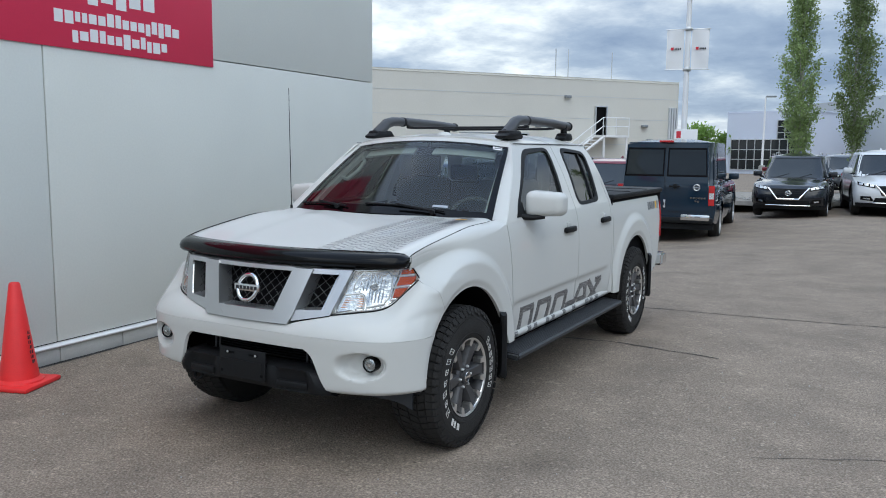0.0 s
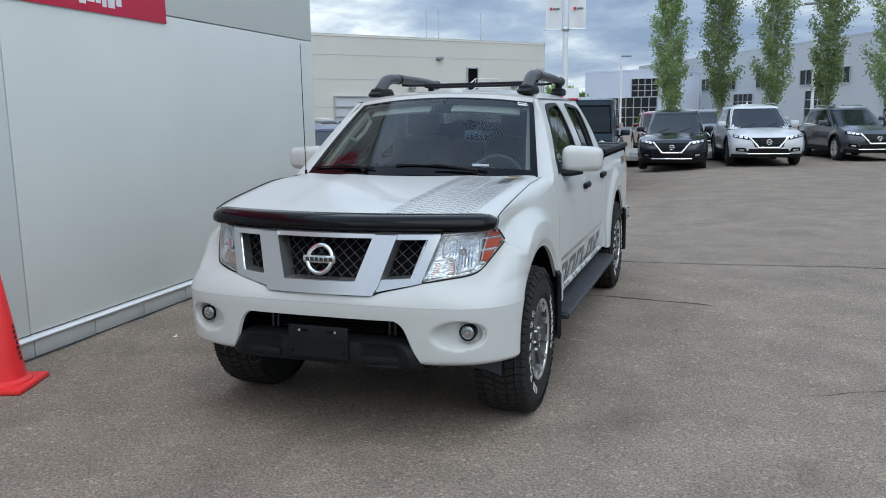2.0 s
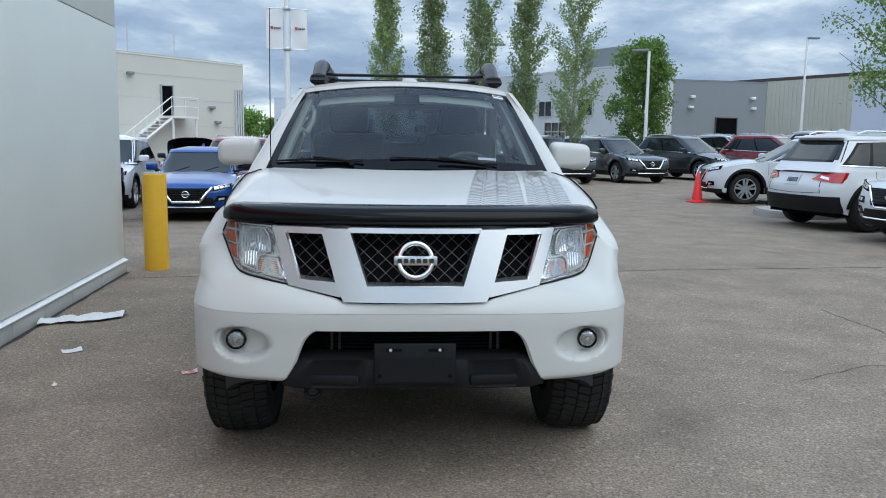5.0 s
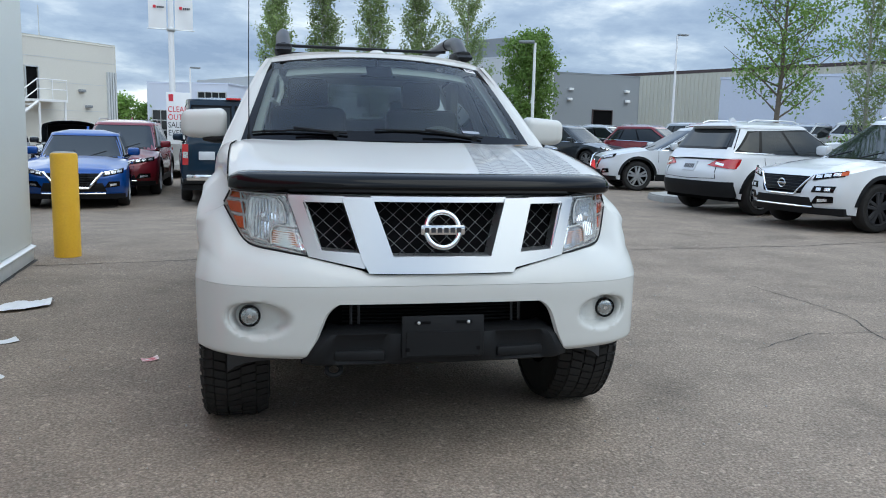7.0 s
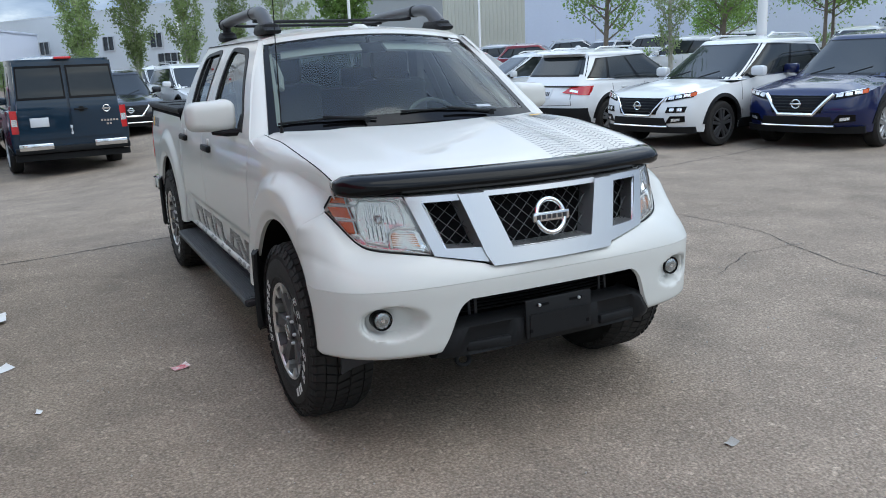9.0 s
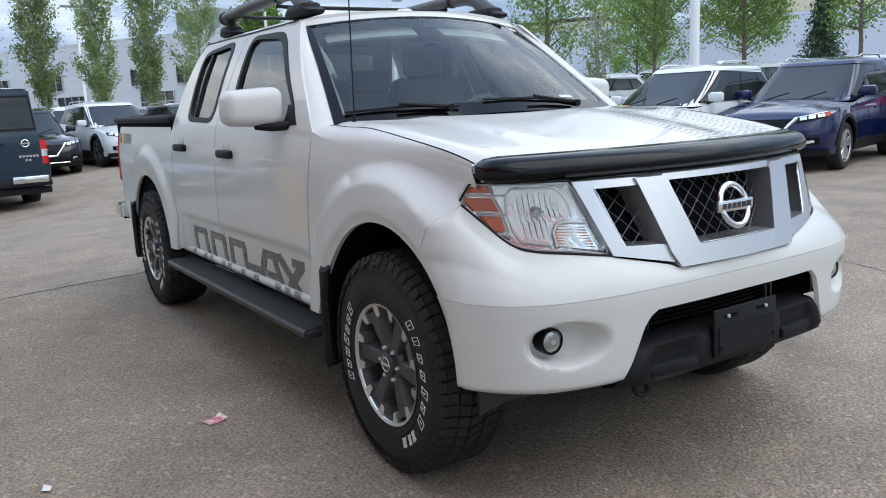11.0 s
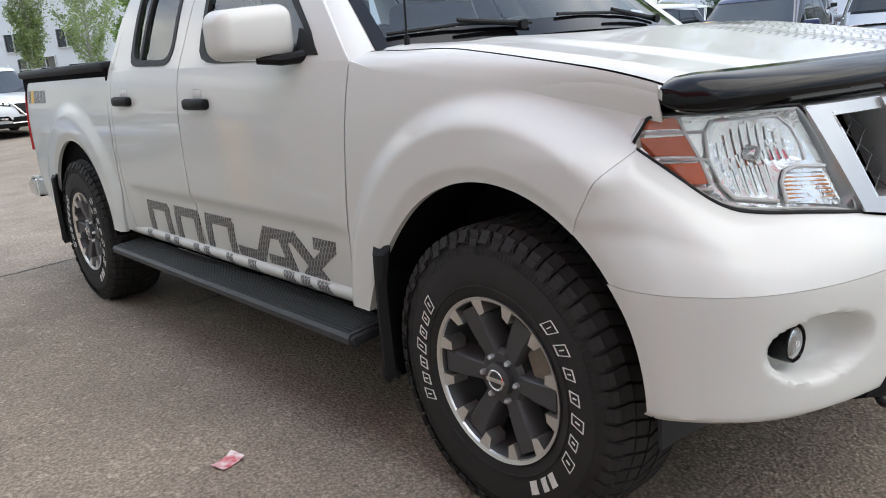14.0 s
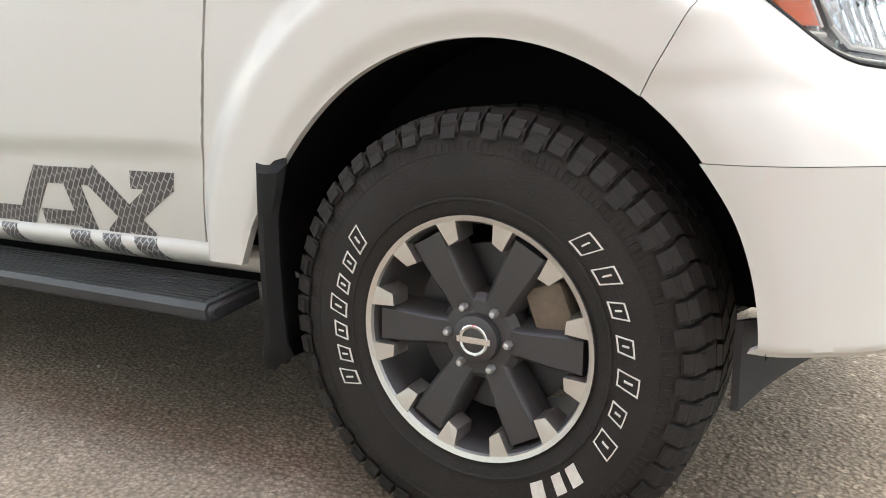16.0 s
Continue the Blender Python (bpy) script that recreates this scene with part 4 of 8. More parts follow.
def spline(*knots):
    """A smooth curve through (x, y) knots."""
    xs, vs = [k[0] for k in knots], [k[1] for k in knots]
    ms = []
    for i in range(len(xs)):
        if 0 < i < len(xs) - 1:
            ms.append((vs[i + 1] - vs[i - 1]) / (xs[i + 1] - xs[i - 1]))
        else:
            j = 0 if i == 0 else len(xs) - 2
            ms.append((vs[j + 1] - vs[j]) / (xs[j + 1] - xs[j]))

    def at(x):
        if x <= xs[0]:
            return vs[0]
        if x >= xs[-1]:
            return vs[-1]
        i = max(k for k in range(len(xs) - 1) if xs[k] <= x)
        h = xs[i + 1] - xs[i]
        t = (x - xs[i]) / h
        return (2 * t**3 - 3 * t**2 + 1) * vs[i] + (t**3 - 2 * t**2 + t) * h * ms[i] + (-2 * t**3 + 3 * t**2) * vs[i + 1] + (t**3 - t**2) * h * ms[i + 1]

    return at


def thicken(bm, vec):
    """Gives an open sheet thickness by a second skin moved by vec, joined along the edges."""
    shift = vec if callable(vec) else (lambda co: Vector(vec))
    rim = [e for e in bm.edges if e.is_boundary]
    faces = bm.faces[:]
    twin = {v: bm.verts.new(v.co + shift(v.co)) for v in bm.verts[:]}
    for f in faces:
        bm.faces.new([twin[v] for v in reversed(f.verts)])
    for e in rim:
        a, b = e.verts
        bm.faces.new((a, b, twin[b], twin[a]))


M_DECAL = bpy.data.materials.new("tread_decal")
M_DECAL.use_nodes = True
dn, dl = M_DECAL.node_tree.nodes, M_DECAL.node_tree.links
dv = dn.new("ShaderNodeTexBrick")
dv.inputs["Scale"].default_value, dv.inputs["Mortar Size"].default_value, dv.inputs["Mortar"].default_value = 17.0, 0.022, (0.36, 0.36, 0.35, 1)
dv.inputs["Color1"].default_value, dv.inputs["Color2"].default_value = (0.050, 0.050, 0.053, 1), (0.085, 0.085, 0.088, 1)
dc, dm = dn.new("ShaderNodeTexCoord"), dn.new("ShaderNodeMapping")
dm.inputs["Rotation"].default_value = (0, radians(90), radians(35))
dl.new(dc.outputs["Object"], dm.inputs["Vector"]); dl.new(dm.outputs[0], dv.inputs["Vector"]); dl.new(dv.outputs[0], dn["Principled BSDF"].inputs["Base Color"])
dn["Principled BSDF"].inputs["Roughness"].default_value = 0.35
truck = thing("pickup_truck", "white crew-cab pickup with black trim and roof rack", "pickup truck")
ARF, ARR, AR = (-0.014, 0.434), (3.18, 0.432), 0.456
side_z = spline((0.40, 0.835), (0.50, 0.862), (0.62, 0.880), (0.85, 0.888), (1.05, 0.882), (1.20, 0.856), (1.30, 0.815), (1.45, 0.752), (1.60, 0.675), (1.68, 0.625))


def S(y, z):
    """Half width of the pickup's flank."""
    x = side_z(z) - 0.075 * ease(0.40, -0.50, y) ** 1.2 * ease(0.62, 0.80, z)
    x -= 0.016 * ease(0.706, 0.676, z) * ease(0.58, 0.68, y) * ease(2.50, 2.38, y)
    for (cy, cz), lip in ((ARF, 0.916), (ARR, 0.914)):
        d = math.hypot(y - cy, (z - cz) * (1.0 if z > cz else 0.55))
        w = 1 - ease(0.580, 0.664, d)
        x = lerp(x, max(lip - 0.012 * ease(0.50, 0.456, d), x), w)
    x -= 0.045 * ease(3.96, 4.16, y) ** 2
    x -= 0.034 * ease(0.10, -0.40, y) * ease(0.94, 1.045, z)
    return x


def arch(c, y):
    d = abs(y - c[0])
    return c[1] + math.sqrt(max(AR * AR - d * d, 0.0))


# the gap between front fender and door leans back towards its foot
lean_z = spline((0.44, 0.080), (0.50, 0.070), (0.65, 0.034), (0.88, 0.001), (1.18, -0.034), (1.30, -0.022), (1.50, 0.0))


def slanted(y, z):
    return y + lean_z(z) * ease(0.25, 0.575, y) * ease(1.15, 0.60, y)


def flank(s):
    return lambda y, z, d=0.0: Vector((s * (S(slanted(y, z), z) + d), slanted(y, z), z))


hood_seam = spline((-0.47, 1.030), (-0.404, 1.040), (-0.30, 1.062), (0.0, 1.108), (0.30, 1.146), (0.46, 1.166), (0.58, 1.190))
SEAM = spline((-0.388, 0.967), (-0.34, 0.884), (-0.290, 0.798))
belt = lambda y: 1.192 + 0.016 * (y - 0.6)


def cosine(a, b, n):
    return [(a + b) / 2 - (b - a) / 2 * math.cos(k / n * math.pi) for k in range(n + 1)]


def panel(name, s, ys, lo, hi, n=16, label="", mat=None, parent=None):
    """A piece of the flank between two height curves."""
    bm = bmesh.new()
    f = flank(s)
    grid(bm, lambda y, k: f(y, lerp(lo(y), hi(y), k)), ys, steps(0, 1, n))
    thicken(bm, (-s * 0.018, 0, 0))
    return part(name, bm, mat or M_PEARL, parent or truck, label, angle=40)


def ring(bm, f, outer, inner, n, lift=0.0, outer_power=None):
    """Quads between two four-cornered outlines on a skin."""
    def loop(q, power):
        out = []
        for k in range(4 * n):
            t = k / (4 * n) * math.tau - math.pi * 0.75
            c, d = math.cos(t), math.sin(t)
            r = max(abs(c), abs(d)) if power is None else (abs(c) ** power + abs(d) ** power) ** (1 / power)
            a, b = (c / r + 1) / 2, (d / r + 1) / 2
            lo, hi = Vector(q[0]).lerp(Vector(q[1]), a), Vector(q[3]).lerp(Vector(q[2]), a)
            out.append(tuple(lo.lerp(hi, b)))
        return out
    a, b = [bm.verts.new(f(*p, lift)) for p in loop(outer, outer_power)], [bm.verts.new(f(*p, lift)) for p in loop(inner, 7.0)]
    for i in range(len(a)):
        j = (i + 1) % len(a)
        bm.faces.new((a[i], a[j], b[j], b[i]))
    return a, b


WIN_F = ((0.715, 1.205), (1.57, 1.222), (1.655, 1.650), (1.185, 1.632))
WIN_R = ((1.83, 1.228), (2.30, 1.240), (2.38, 1.618), (1.885, 1.650))
DOOR_F = ((0.592, belt(0.592)), (1.742, belt(1.742)), (1.742, 1.682), (1.075, 1.664))
DOOR_R = ((1.752, belt(1.752)), (2.518, belt(2.518)), (2.480, 1.660), (1.752, 1.682))


def shrink(q, k):
    c = Vector((sum(p[0] for p in q) / 4, sum(p[1] for p in q) / 4))
    return [tuple(Vector(p) + (c - Vector(p)).normalized() * k) for p in q]


for s in (-1, 1):
    f = flank(s)
    # front fender
    panel("front_fender", s, sorted(set(cosine(-0.388, 0.575, 70) + [-0.290, ARF[0] + AR * 0.999])), lambda y: SEAM(y) if y < -0.290 else max(arch(ARF, y) if abs(y - ARF[0]) < AR else 0.474, 0.474), lambda y: hood_seam(y), 44)
    # front door: skin below the window line, frame round the window
    for nm, y0, y1, outer, win, glass in (("front_door", 0.582, 1.742, DOOR_F, WIN_F, M_FRONTGLASS), ("rear_door", 1.750, 2.520, DOOR_R, WIN_R, M_SIDEGLASS)):
        bm = bmesh.new()
        cut = (lambda y: max(0.475, ARR[1] + math.sqrt(max(0.56**2 - (y - ARR[0]) ** 2, 0.0)) if ARR[0] - y < 0.56 else 0.475)) if nm == "rear_door" else (lambda y: 0.475)
        ys = sorted(set(steps(y0, y1, 22) + ([y0 + 0.002, y1 - 0.002])))
        grid(bm, lambda y, k: f(y, lerp(cut(y), belt(y), k)), ys, steps(0, 1, 44))
        ring(bm, f, [(y0, belt(y0)), (y1, belt(y1)), outer[2], outer[3]], [tuple(p) for p in win], 14)
        bmesh.ops.remove_doubles(bm, verts=bm.verts, dist=0.002)
        thicken(bm, (-s * 0.022, 0, 0))
        door = part(nm, bm, M_PEARL, truck, angle=40)
        bm = bmesh.new()
        a, b = ring(bm, f, shrink(win, -0.006), shrink(win, 0.032), 14, 0.004, 7.0)
        thicken(bm, (-s * 0.014, 0, 0))
        part("window_seal", bm, M_BLACK, door, "black rubber window seal")
        bm = bmesh.new()
        w = shrink(win, 0.02)
        q4 = [Vector((*p, 0)) for p in w]
        grid(bm, lambda a, b: f(*((q4[0].lerp(q4[1], a)).lerp(q4[3].lerp(q4[2], a), b)).xy, -0.010), steps(0, 1, 8), steps(0, 1, 8))
        g = part("window_glass", bm, glass, door, "tinted side glass")
        g.visible_shadow = False
        bm = bmesh.new()
        patch(bm, [(y0 + 0.01, 0.49), (y1 - 0.01, 0.66 if nm == "rear_door" else 0.49), (y1 - 0.01, 1.205), (y0 + 0.03, 1.19)], lambda u, v, d: f(u, v, d), 4, 6, -0.075, -0.06)
        part("door_trim", bm, M_SEAT, door, "dark inner door trim")
        hy, hz = (1.55, 1.074) if nm == "front_door" else (2.345, 1.088)
        bm = bmesh.new()
        box(bm, S(hy, hz) - 0.004, S(hy, hz) + 0.030, hy - 0.098, hy + 0.098, hz - 0.021, hz + 0.021, 0.014)
        if s < 0:
            bmesh.ops.scale(bm, vec=(-1, 1, 1), verts=bm.verts)
        part("door_handle", bm, M_BLACK, door, "black door handle")
        bm = bmesh.new()
        box(bm, S(hy, hz) - 0.012, S(hy, hz) + 0.004, hy - 0.035, hy + 0.035, hz + 0.012, hz + 0.055, 0.010)
        if s < 0:
            bmesh.ops.scale(bm, vec=(-1, 1, 1), verts=bm.verts)
        part("handle_recess", bm, M_PEARL, door)
        if nm == "rear_door":
            bm = bmesh.new()
            patch(bm, [(2.165, 1.235), (2.190, 1.235), (2.240, 1.60), (2.215, 1.60)], lambda u, v, d: f(u, v, d), 1, 8, -0.01, 0.003)
            part("window_divider", bm, M_BLACK, door)
        else:
            bm = bmesh.new()
            patch(bm, [(0.74, 1.214), (0.86, 1.216), (0.87, 1.30), (0.80, 1.28)], lambda u, v, d: f(u, v, d), 3, 3, -0.012, 0.003)
            part("mirror_sail", bm, M_BLACK, door)
    # sill, pillar behind the rear door, bed side
    bm = bmesh.new()
    grid(bm, lambda y, k: (s * (0.846 + 0.032 * math.sin(k * math.pi) ** 0.7 - 0.04 * k), y, lerp(0.494, 0.428, k)), steps(0.43, 2.62, 30), steps(0, 1, 10))
    thicken(bm, (-s * 0.02, 0, 0))
    part("rocker_sill", bm, M_PEARL, truck)
    bm = bmesh.new()
    rear_edge = spline((0.47, 2.560), (0.98, 2.562), (1.20, 2.575), (1.40, 2.560), (1.60, 2.505), (1.68, 2.46))
    grid(bm, lambda z, k: f(lerp(2.526 - 0.05 * ease(1.22, 1.64, z), rear_edge(z), k), z), steps(0.47, 1.675, 30), steps(0, 1, 3))
    thicken(bm, (-s * 0.02, 0, 0))
    part("rear_pillar", bm, M_PEARL, truck)
    panel("bed_side", s, sorted(set(cosine(2.572, 4.15, 46) + cosine(ARR[0] - AR, ARR[0] + AR, 40))), lambda y: max(0.50 if y > 3.0 else 0.46, arch(ARR, y) if abs(y - ARR[0]) < AR else 0), lambda y: 1.235, 40, "white bed side with flared arch")
    # dark wheel-well liners, near-black so that the arch's shade is in the colour
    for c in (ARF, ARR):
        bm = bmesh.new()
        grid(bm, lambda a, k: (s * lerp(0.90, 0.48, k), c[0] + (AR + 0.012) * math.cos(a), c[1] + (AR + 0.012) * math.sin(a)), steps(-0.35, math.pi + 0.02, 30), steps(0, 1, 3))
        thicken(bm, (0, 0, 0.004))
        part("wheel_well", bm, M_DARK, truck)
    # mud flaps: a moulded flange along the arch and a blade across behind the tyre
    for y0 in (0.0, ARR[0] - ARF[0]):
        bm = bmesh.new()
        plan = [(0.700, 0.432), (0.80, 0.428), (0.885, 0.416), (0.903, 0.392), (0.907, 0.366), (0.918, 0.362), (0.930, 0.372), (0.936, 0.396), (0.932, 0.420), (0.915, 0.436), (0.80, 0.446), (0.700, 0.448)]
        rows = []
        for v in steps(0, 1, 16):
            row = []
            for x, y in plan:
                z0 = 0.268 + 0.030 * ((0.93 - x) / 0.23) ** 2 + 0.03 * ease(0.40, 0.362, y) * (x > 0.89)
                z1 = 0.690 - 0.03 * ease(0.90, 0.936, x)
                z = lerp(z1, z0, v)
                bend = 0.006 * math.sin(v * math.pi) + 0.018 * ease(0.75, 1.0, v) * ease(0.36, 0.44, y)
                fore = 0.020 * ease(0.0, 0.30, v) * ease(0.42, 0.366, y) if x > 0.89 else 0.0
                row.append(bm.verts.new((s * (x - 0.012 * ease(0.93, 1.0, v) * (x > 0.9)), y0 + y + bend + fore, z)))
            rows.append(row)
        for a, b in zip(rows, rows[1:]):
            for k in range(len(plan)):
                bm.faces.new((a[k], a[(k + 1) % len(plan)], b[(k + 1) % len(plan)], b[k]))
        bm.faces.new(rows[0]), bm.faces.new(rows[-1][::-1])
        part("mud_flap", bm, M_BLACK, truck, "black moulded mud flap", angle=32)
    # side step
    bm = bmesh.new()
    prism(bm, [(0.80, 0.368), (0.940, 0.352), (0.955, 0.362), (0.958, 0.382), (0.949, 0.394), (0.80, 0.408)], lambda u, v, d: (s * u, d, v), 0.545, 2.64)
    bmesh.ops.bevel(bm, geom=[e for e in bm.edges if abs(e.verts[0].co.y - e.verts[1].co.y) < 0.01], offset=0.012, segments=3, affect="EDGES")
    st = part("side_step", bm, M_STEP, truck, "black ribbed side step")
    bm = bmesh.new()
    for k in range(11):
        x = 0.812 + k * 0.0128
        top = 0.4075 - (x - 0.80) * 0.0940
        box(bm, s * x - 0.003, s * x + 0.003, 0.575, 2.60, top - 0.010, top + 0.004)
    part("tread_rib", bm, M_STEP, st, smooth=False)
    for y in (0.75, 1.55, 2.40):
        bm = bmesh.new()
        box(bm, min(s * 0.66, s * 0.80), max(s * 0.66, s * 0.80), y - 0.05, y + 0.05, 0.372, 0.402, 0.008)
        part("step_bracket", bm, M_DARK, st)
    # door mirror
    bm = bmesh.new()
    box(bm, 0.845, 1.085, 0.825, 0.970, 1.202, 1.384, 0.0)
    for v in bm.verts:
        if v.co.x > 1.0:
            v.co.y += 0.03
            v.co.z = lerp(1.29, v.co.z, 0.82)
        if v.co.y < 0.9:
            v.co.z = lerp(1.29, v.co.z, 0.90)
    bmesh.ops.bevel(bm, geom=bm.edges[:], offset=0.042, segments=5, profile=0.5, affect="EDGES")
    if s < 0:
        bmesh.ops.scale(bm, vec=(-1, 1, 1), verts=bm.verts)
    mir = part("door_mirror", bm, M_PEARL, truck, "white door mirror on a black arm", angle=60)
    bm = bmesh.new()
    tube(bm, [(s * 0.83, 0.80, 1.215), (s * 0.90, 0.845, 1.208), (s * 0.96, 0.89, 1.215)], [0.030, 0.026, 0.022], 10, squash=0.7)
    part("mirror_arm", bm, M_BLACK, mir)
    bm = bmesh.new()
    box(bm, s * 0.97 - 0.085, s * 0.97 + 0.085, 0.962, 0.982, 1.225, 1.355, 0.008)
    part("mirror_glass", bm, M_CHROME, mir)

# windscreen, pillars, roof
ws_lo = lambda x: Vector((x, 0.395 + 0.24 * x * x, 1.235 - 0.028 * (x / 0.76) ** 2))
ws_hi = lambda x: Vector((x, 1.040 + 0.235 * x * x, 1.706 - 0.042 * (x / 0.60) ** 2))


def screen(u, v, d=0.0):
    p = ws_lo(u * 0.765).lerp(ws_hi(u * 0.603), v)
    return p + Vector((0, -0.62, 0.76)) * (0.022 * math.sin(v * math.pi) * (1 - 0.5 * u * u) + d)


bm = bmesh.new()
grid(bm, lambda u, v: screen(u, v), steps(-1, 1, 24), steps(0, 1, 12))
w = part("windscreen", bm, M_WINDSHIELD, truck, "raked tinted windscreen")
w.visible_shadow = False
bm = bmesh.new()
for q in ([(-1, -0.02), (1, -0.02), (1, 0.075), (-1, 0.075)], [(-1, 0.940), (1, 0.940), (1, 0.958), (-1, 0.958)], [(-1.0, 0.0), (-0.945, 0.0), (-0.955, 1.0), (-1.0, 1.0)], [(0.945, 0.0), (1.0, 0.0), (1.0, 1.0), (0.955, 1.0)]):
    patch(bm, q, screen, 14, 10, -0.012, 0.0015)
part("screen_border", bm, M_GLOSSBLACK, w, "black printed glass border")
bm = bmesh.new()
patch(bm, [(-1.0, 0.955), (1.0, 0.955), (1.0, 1.012), (-1.0, 1.012)], screen, 24, 3, -0.010, 0.005)
part("roof_header", bm, M_PEARL, truck)
bm = bmesh.new()
patch(bm, [(0.84, 0.895), (0.935, 0.895), (0.93, 0.945), (0.835, 0.945)], screen, 4, 2, -0.001, 0.003)
part("stock_sticker", bm, M_WHITE, w, "white stock sticker")
for k in range(2):
    bm = bmesh.new()
    patch(bm, [(0.845, 0.912 + k * 0.02), (0.928, 0.912 + k * 0.02), (0.928, 0.922 + k * 0.02), (0.845, 0.922 + k * 0.02)], screen, 3, 1, 0.003, 0.004)
    part("print_bar", bm, M_PRINT, w, smooth=False)
bm = bmesh.new()
patch(bm, [(0.50, 0.09), (0.63, 0.09), (0.63, 0.115), (0.50, 0.115)], screen, 4, 1, 0.0, 0.002)
part("inspection_tag", bm, M_PSILVER, w)

for s in (-1, 1):
    bm = bmesh.new()
    edge = lambda v: screen(s, v) + Vector((s * 0.002, 0.004, 0))
    back = lambda v: Vector((s * S(0.6, lerp(1.188, 1.662, v)), slanted(lerp(0.588, 1.085, v), lerp(1.188, 1.662, v)) - 0.006 + 0.008 * math.sin(v * math.pi), lerp(1.188, 1.662, v)))
    grid(bm, lambda v, k: edge(v).lerp(back(v), k) + Vector((s * 0.35, -0.6, 0.6)).normalized() * (0.009 * math.sin(k * math.pi)), steps(-0.14, 1, 16), steps(0, 1, 6))
    thicken(bm, (-s * 0.02, 0.01, 0))
    part("front_pillar", bm, M_PEARL, truck)


def roof_z(x, y):
    return 1.662 + (0.088 - 0.030 * ease(1.5, 1.05, y) - 0.05 * ease(2.2, 2.56, y)) * max(0.0, 1 - (abs(x) / 0.640) ** 3.4) ** 0.8


bm = bmesh.new()
roof_front = lambda x: 1.045 + 0.235 * x * x
xs = [0.640 * math.sin(k / 16 * math.pi / 2) for k in range(-16, 17)]
grid(bm, lambda x, k: (x, lerp(roof_front(x), 2.50, k), roof_z(x, lerp(roof_front(x), 2.50, k))), xs, steps(0, 1, 20))
thicken(bm, (0, 0, -0.02))
part("roof", bm, M_PEARL, truck, angle=50)
bm = bmesh.new()
grid(bm, lambda x, k: (x, lerp(2.50 + 0.02 * math.cos(x * 2), 2.585, k) , lerp(roof_z(x, 2.5), 1.0, k)), [0.640 * k / 10 for k in range(-10, 11)], steps(0, 1, 8))
thicken(bm, (0, -0.03, 0))
bmesh.ops.delete(bm, geom=[fc for fc in bm.faces if abs(fc.calc_center_median().x) < 0.5 and 1.24 < fc.calc_center_median().z < 1.58], context="FACES")
part("cab_back", bm, M_PEARL, truck)
bm = bmesh.new()
grid(bm, lambda u, v: (u, 2.54, v), [-0.55, 0.55], [1.2, 1.62])
g = part("rear_window", bm, M_SIDEGLASS, truck, smooth=False)
g.visible_shadow = False
for s in (-1, 1):
    bm = bmesh.new()
    pts = [(s * (S(y, 1.668) + 0.004), y, 1.672) for y in steps(1.10, 2.45, 14)]
    tube(bm, pts, 0.0035, 6)
    part("drip_moulding", bm, M_BLACK, truck)
bm = bmesh.new()
c = Vector((0.02, 1.26, roof_z(0.02, 1.26)))
lathe(bm, [(0.0, 0.022), (0.03, 0.020), (0.05, 0.006), (0.055, -0.004)], 16, 2, c)
part("roof_aerial", bm, M_PEARL, truck)

# bonnet
hood_c = spline((-0.66, 1.046), (-0.45, 1.094), (-0.10, 1.150), (0.20, 1.190), (0.42, 1.214))


def hood(x, y):
    z = hood_c(y - 0.06 * x * x - 0.12 * x * x * ease(-0.25, -0.60, y)) + lerp(0.032, 0.010, ease(0.12, 0.46, y)) * (abs(x) / 0.78) ** 2
    z += 0.010 * (1 - ease(0.34, 0.48, abs(x) - 0.06 * (y + 0.2))) * ease(-0.66, -0.35, y)
    return z


hood_w = spline((-0.66, 0.775), (-0.3, 0.790), (0.1, 0.797), (0.42, 0.790), (0.62, 0.775))
hood_y = lambda x, k: lerp(-0.640 + 0.28 * x * x, 0.372 + 0.24 * x * x, k)


def hood_at(u, k):
    y = hood_y(u * 0.78, k)
    x = u * hood_w(y)
    return Vector((x, y, hood(x, y) - 0.02 * ease(0.93, 1.0, abs(u)) - 0.02 * ease(0.06, 0.0, k)))


bm = bmesh.new()
grid(bm, hood_at, sorted(set(steps(-1, 1, 44) + [-0.965, 0.965])), steps(0, 1, 30))
thicken(bm, (0, 0, -0.02))
bonnet = part("bonnet", bm, M_PEARL, truck, "white bonnet with a grey tyre-track graphic", angle=45)
# fender tops between bonnet and flank
for s in (-1, 1):
    bm = bmesh.new()

    def ledge(y, k):
        a = Vector((s * (hood_w(y) + 0.004), y, hood(hood_w(y), y) - 0.014))
        b = Vector((s * S(y, hood_seam(y)), y, hood_seam(y)))
        return a.lerp(b, k) + Vector((s * 0.62, 0, 0.78)) * 0.014 * math.sin(k * math.pi) * (0.25 + 0.75 * ease(0.60, 0.40, y))

    grid(bm, ledge, steps(-0.430, 0.545, 34), steps(0, 1, 6))
    thicken(bm, (0, 0, -0.015))
    part("fender_top", bm, M_PEARL, truck)
    bm = bmesh.new()
    tube(bm, [Vector((s * (hood_w(y) + 0.003), y, hood(hood_w(y), y) - 0.0145)) for y in steps(-0.44, 0.535, 34)], 0.0026, 6)
    part("bonnet_gap", bm, M_DARK, bonnet, "dark gap along the bonnet's edge")

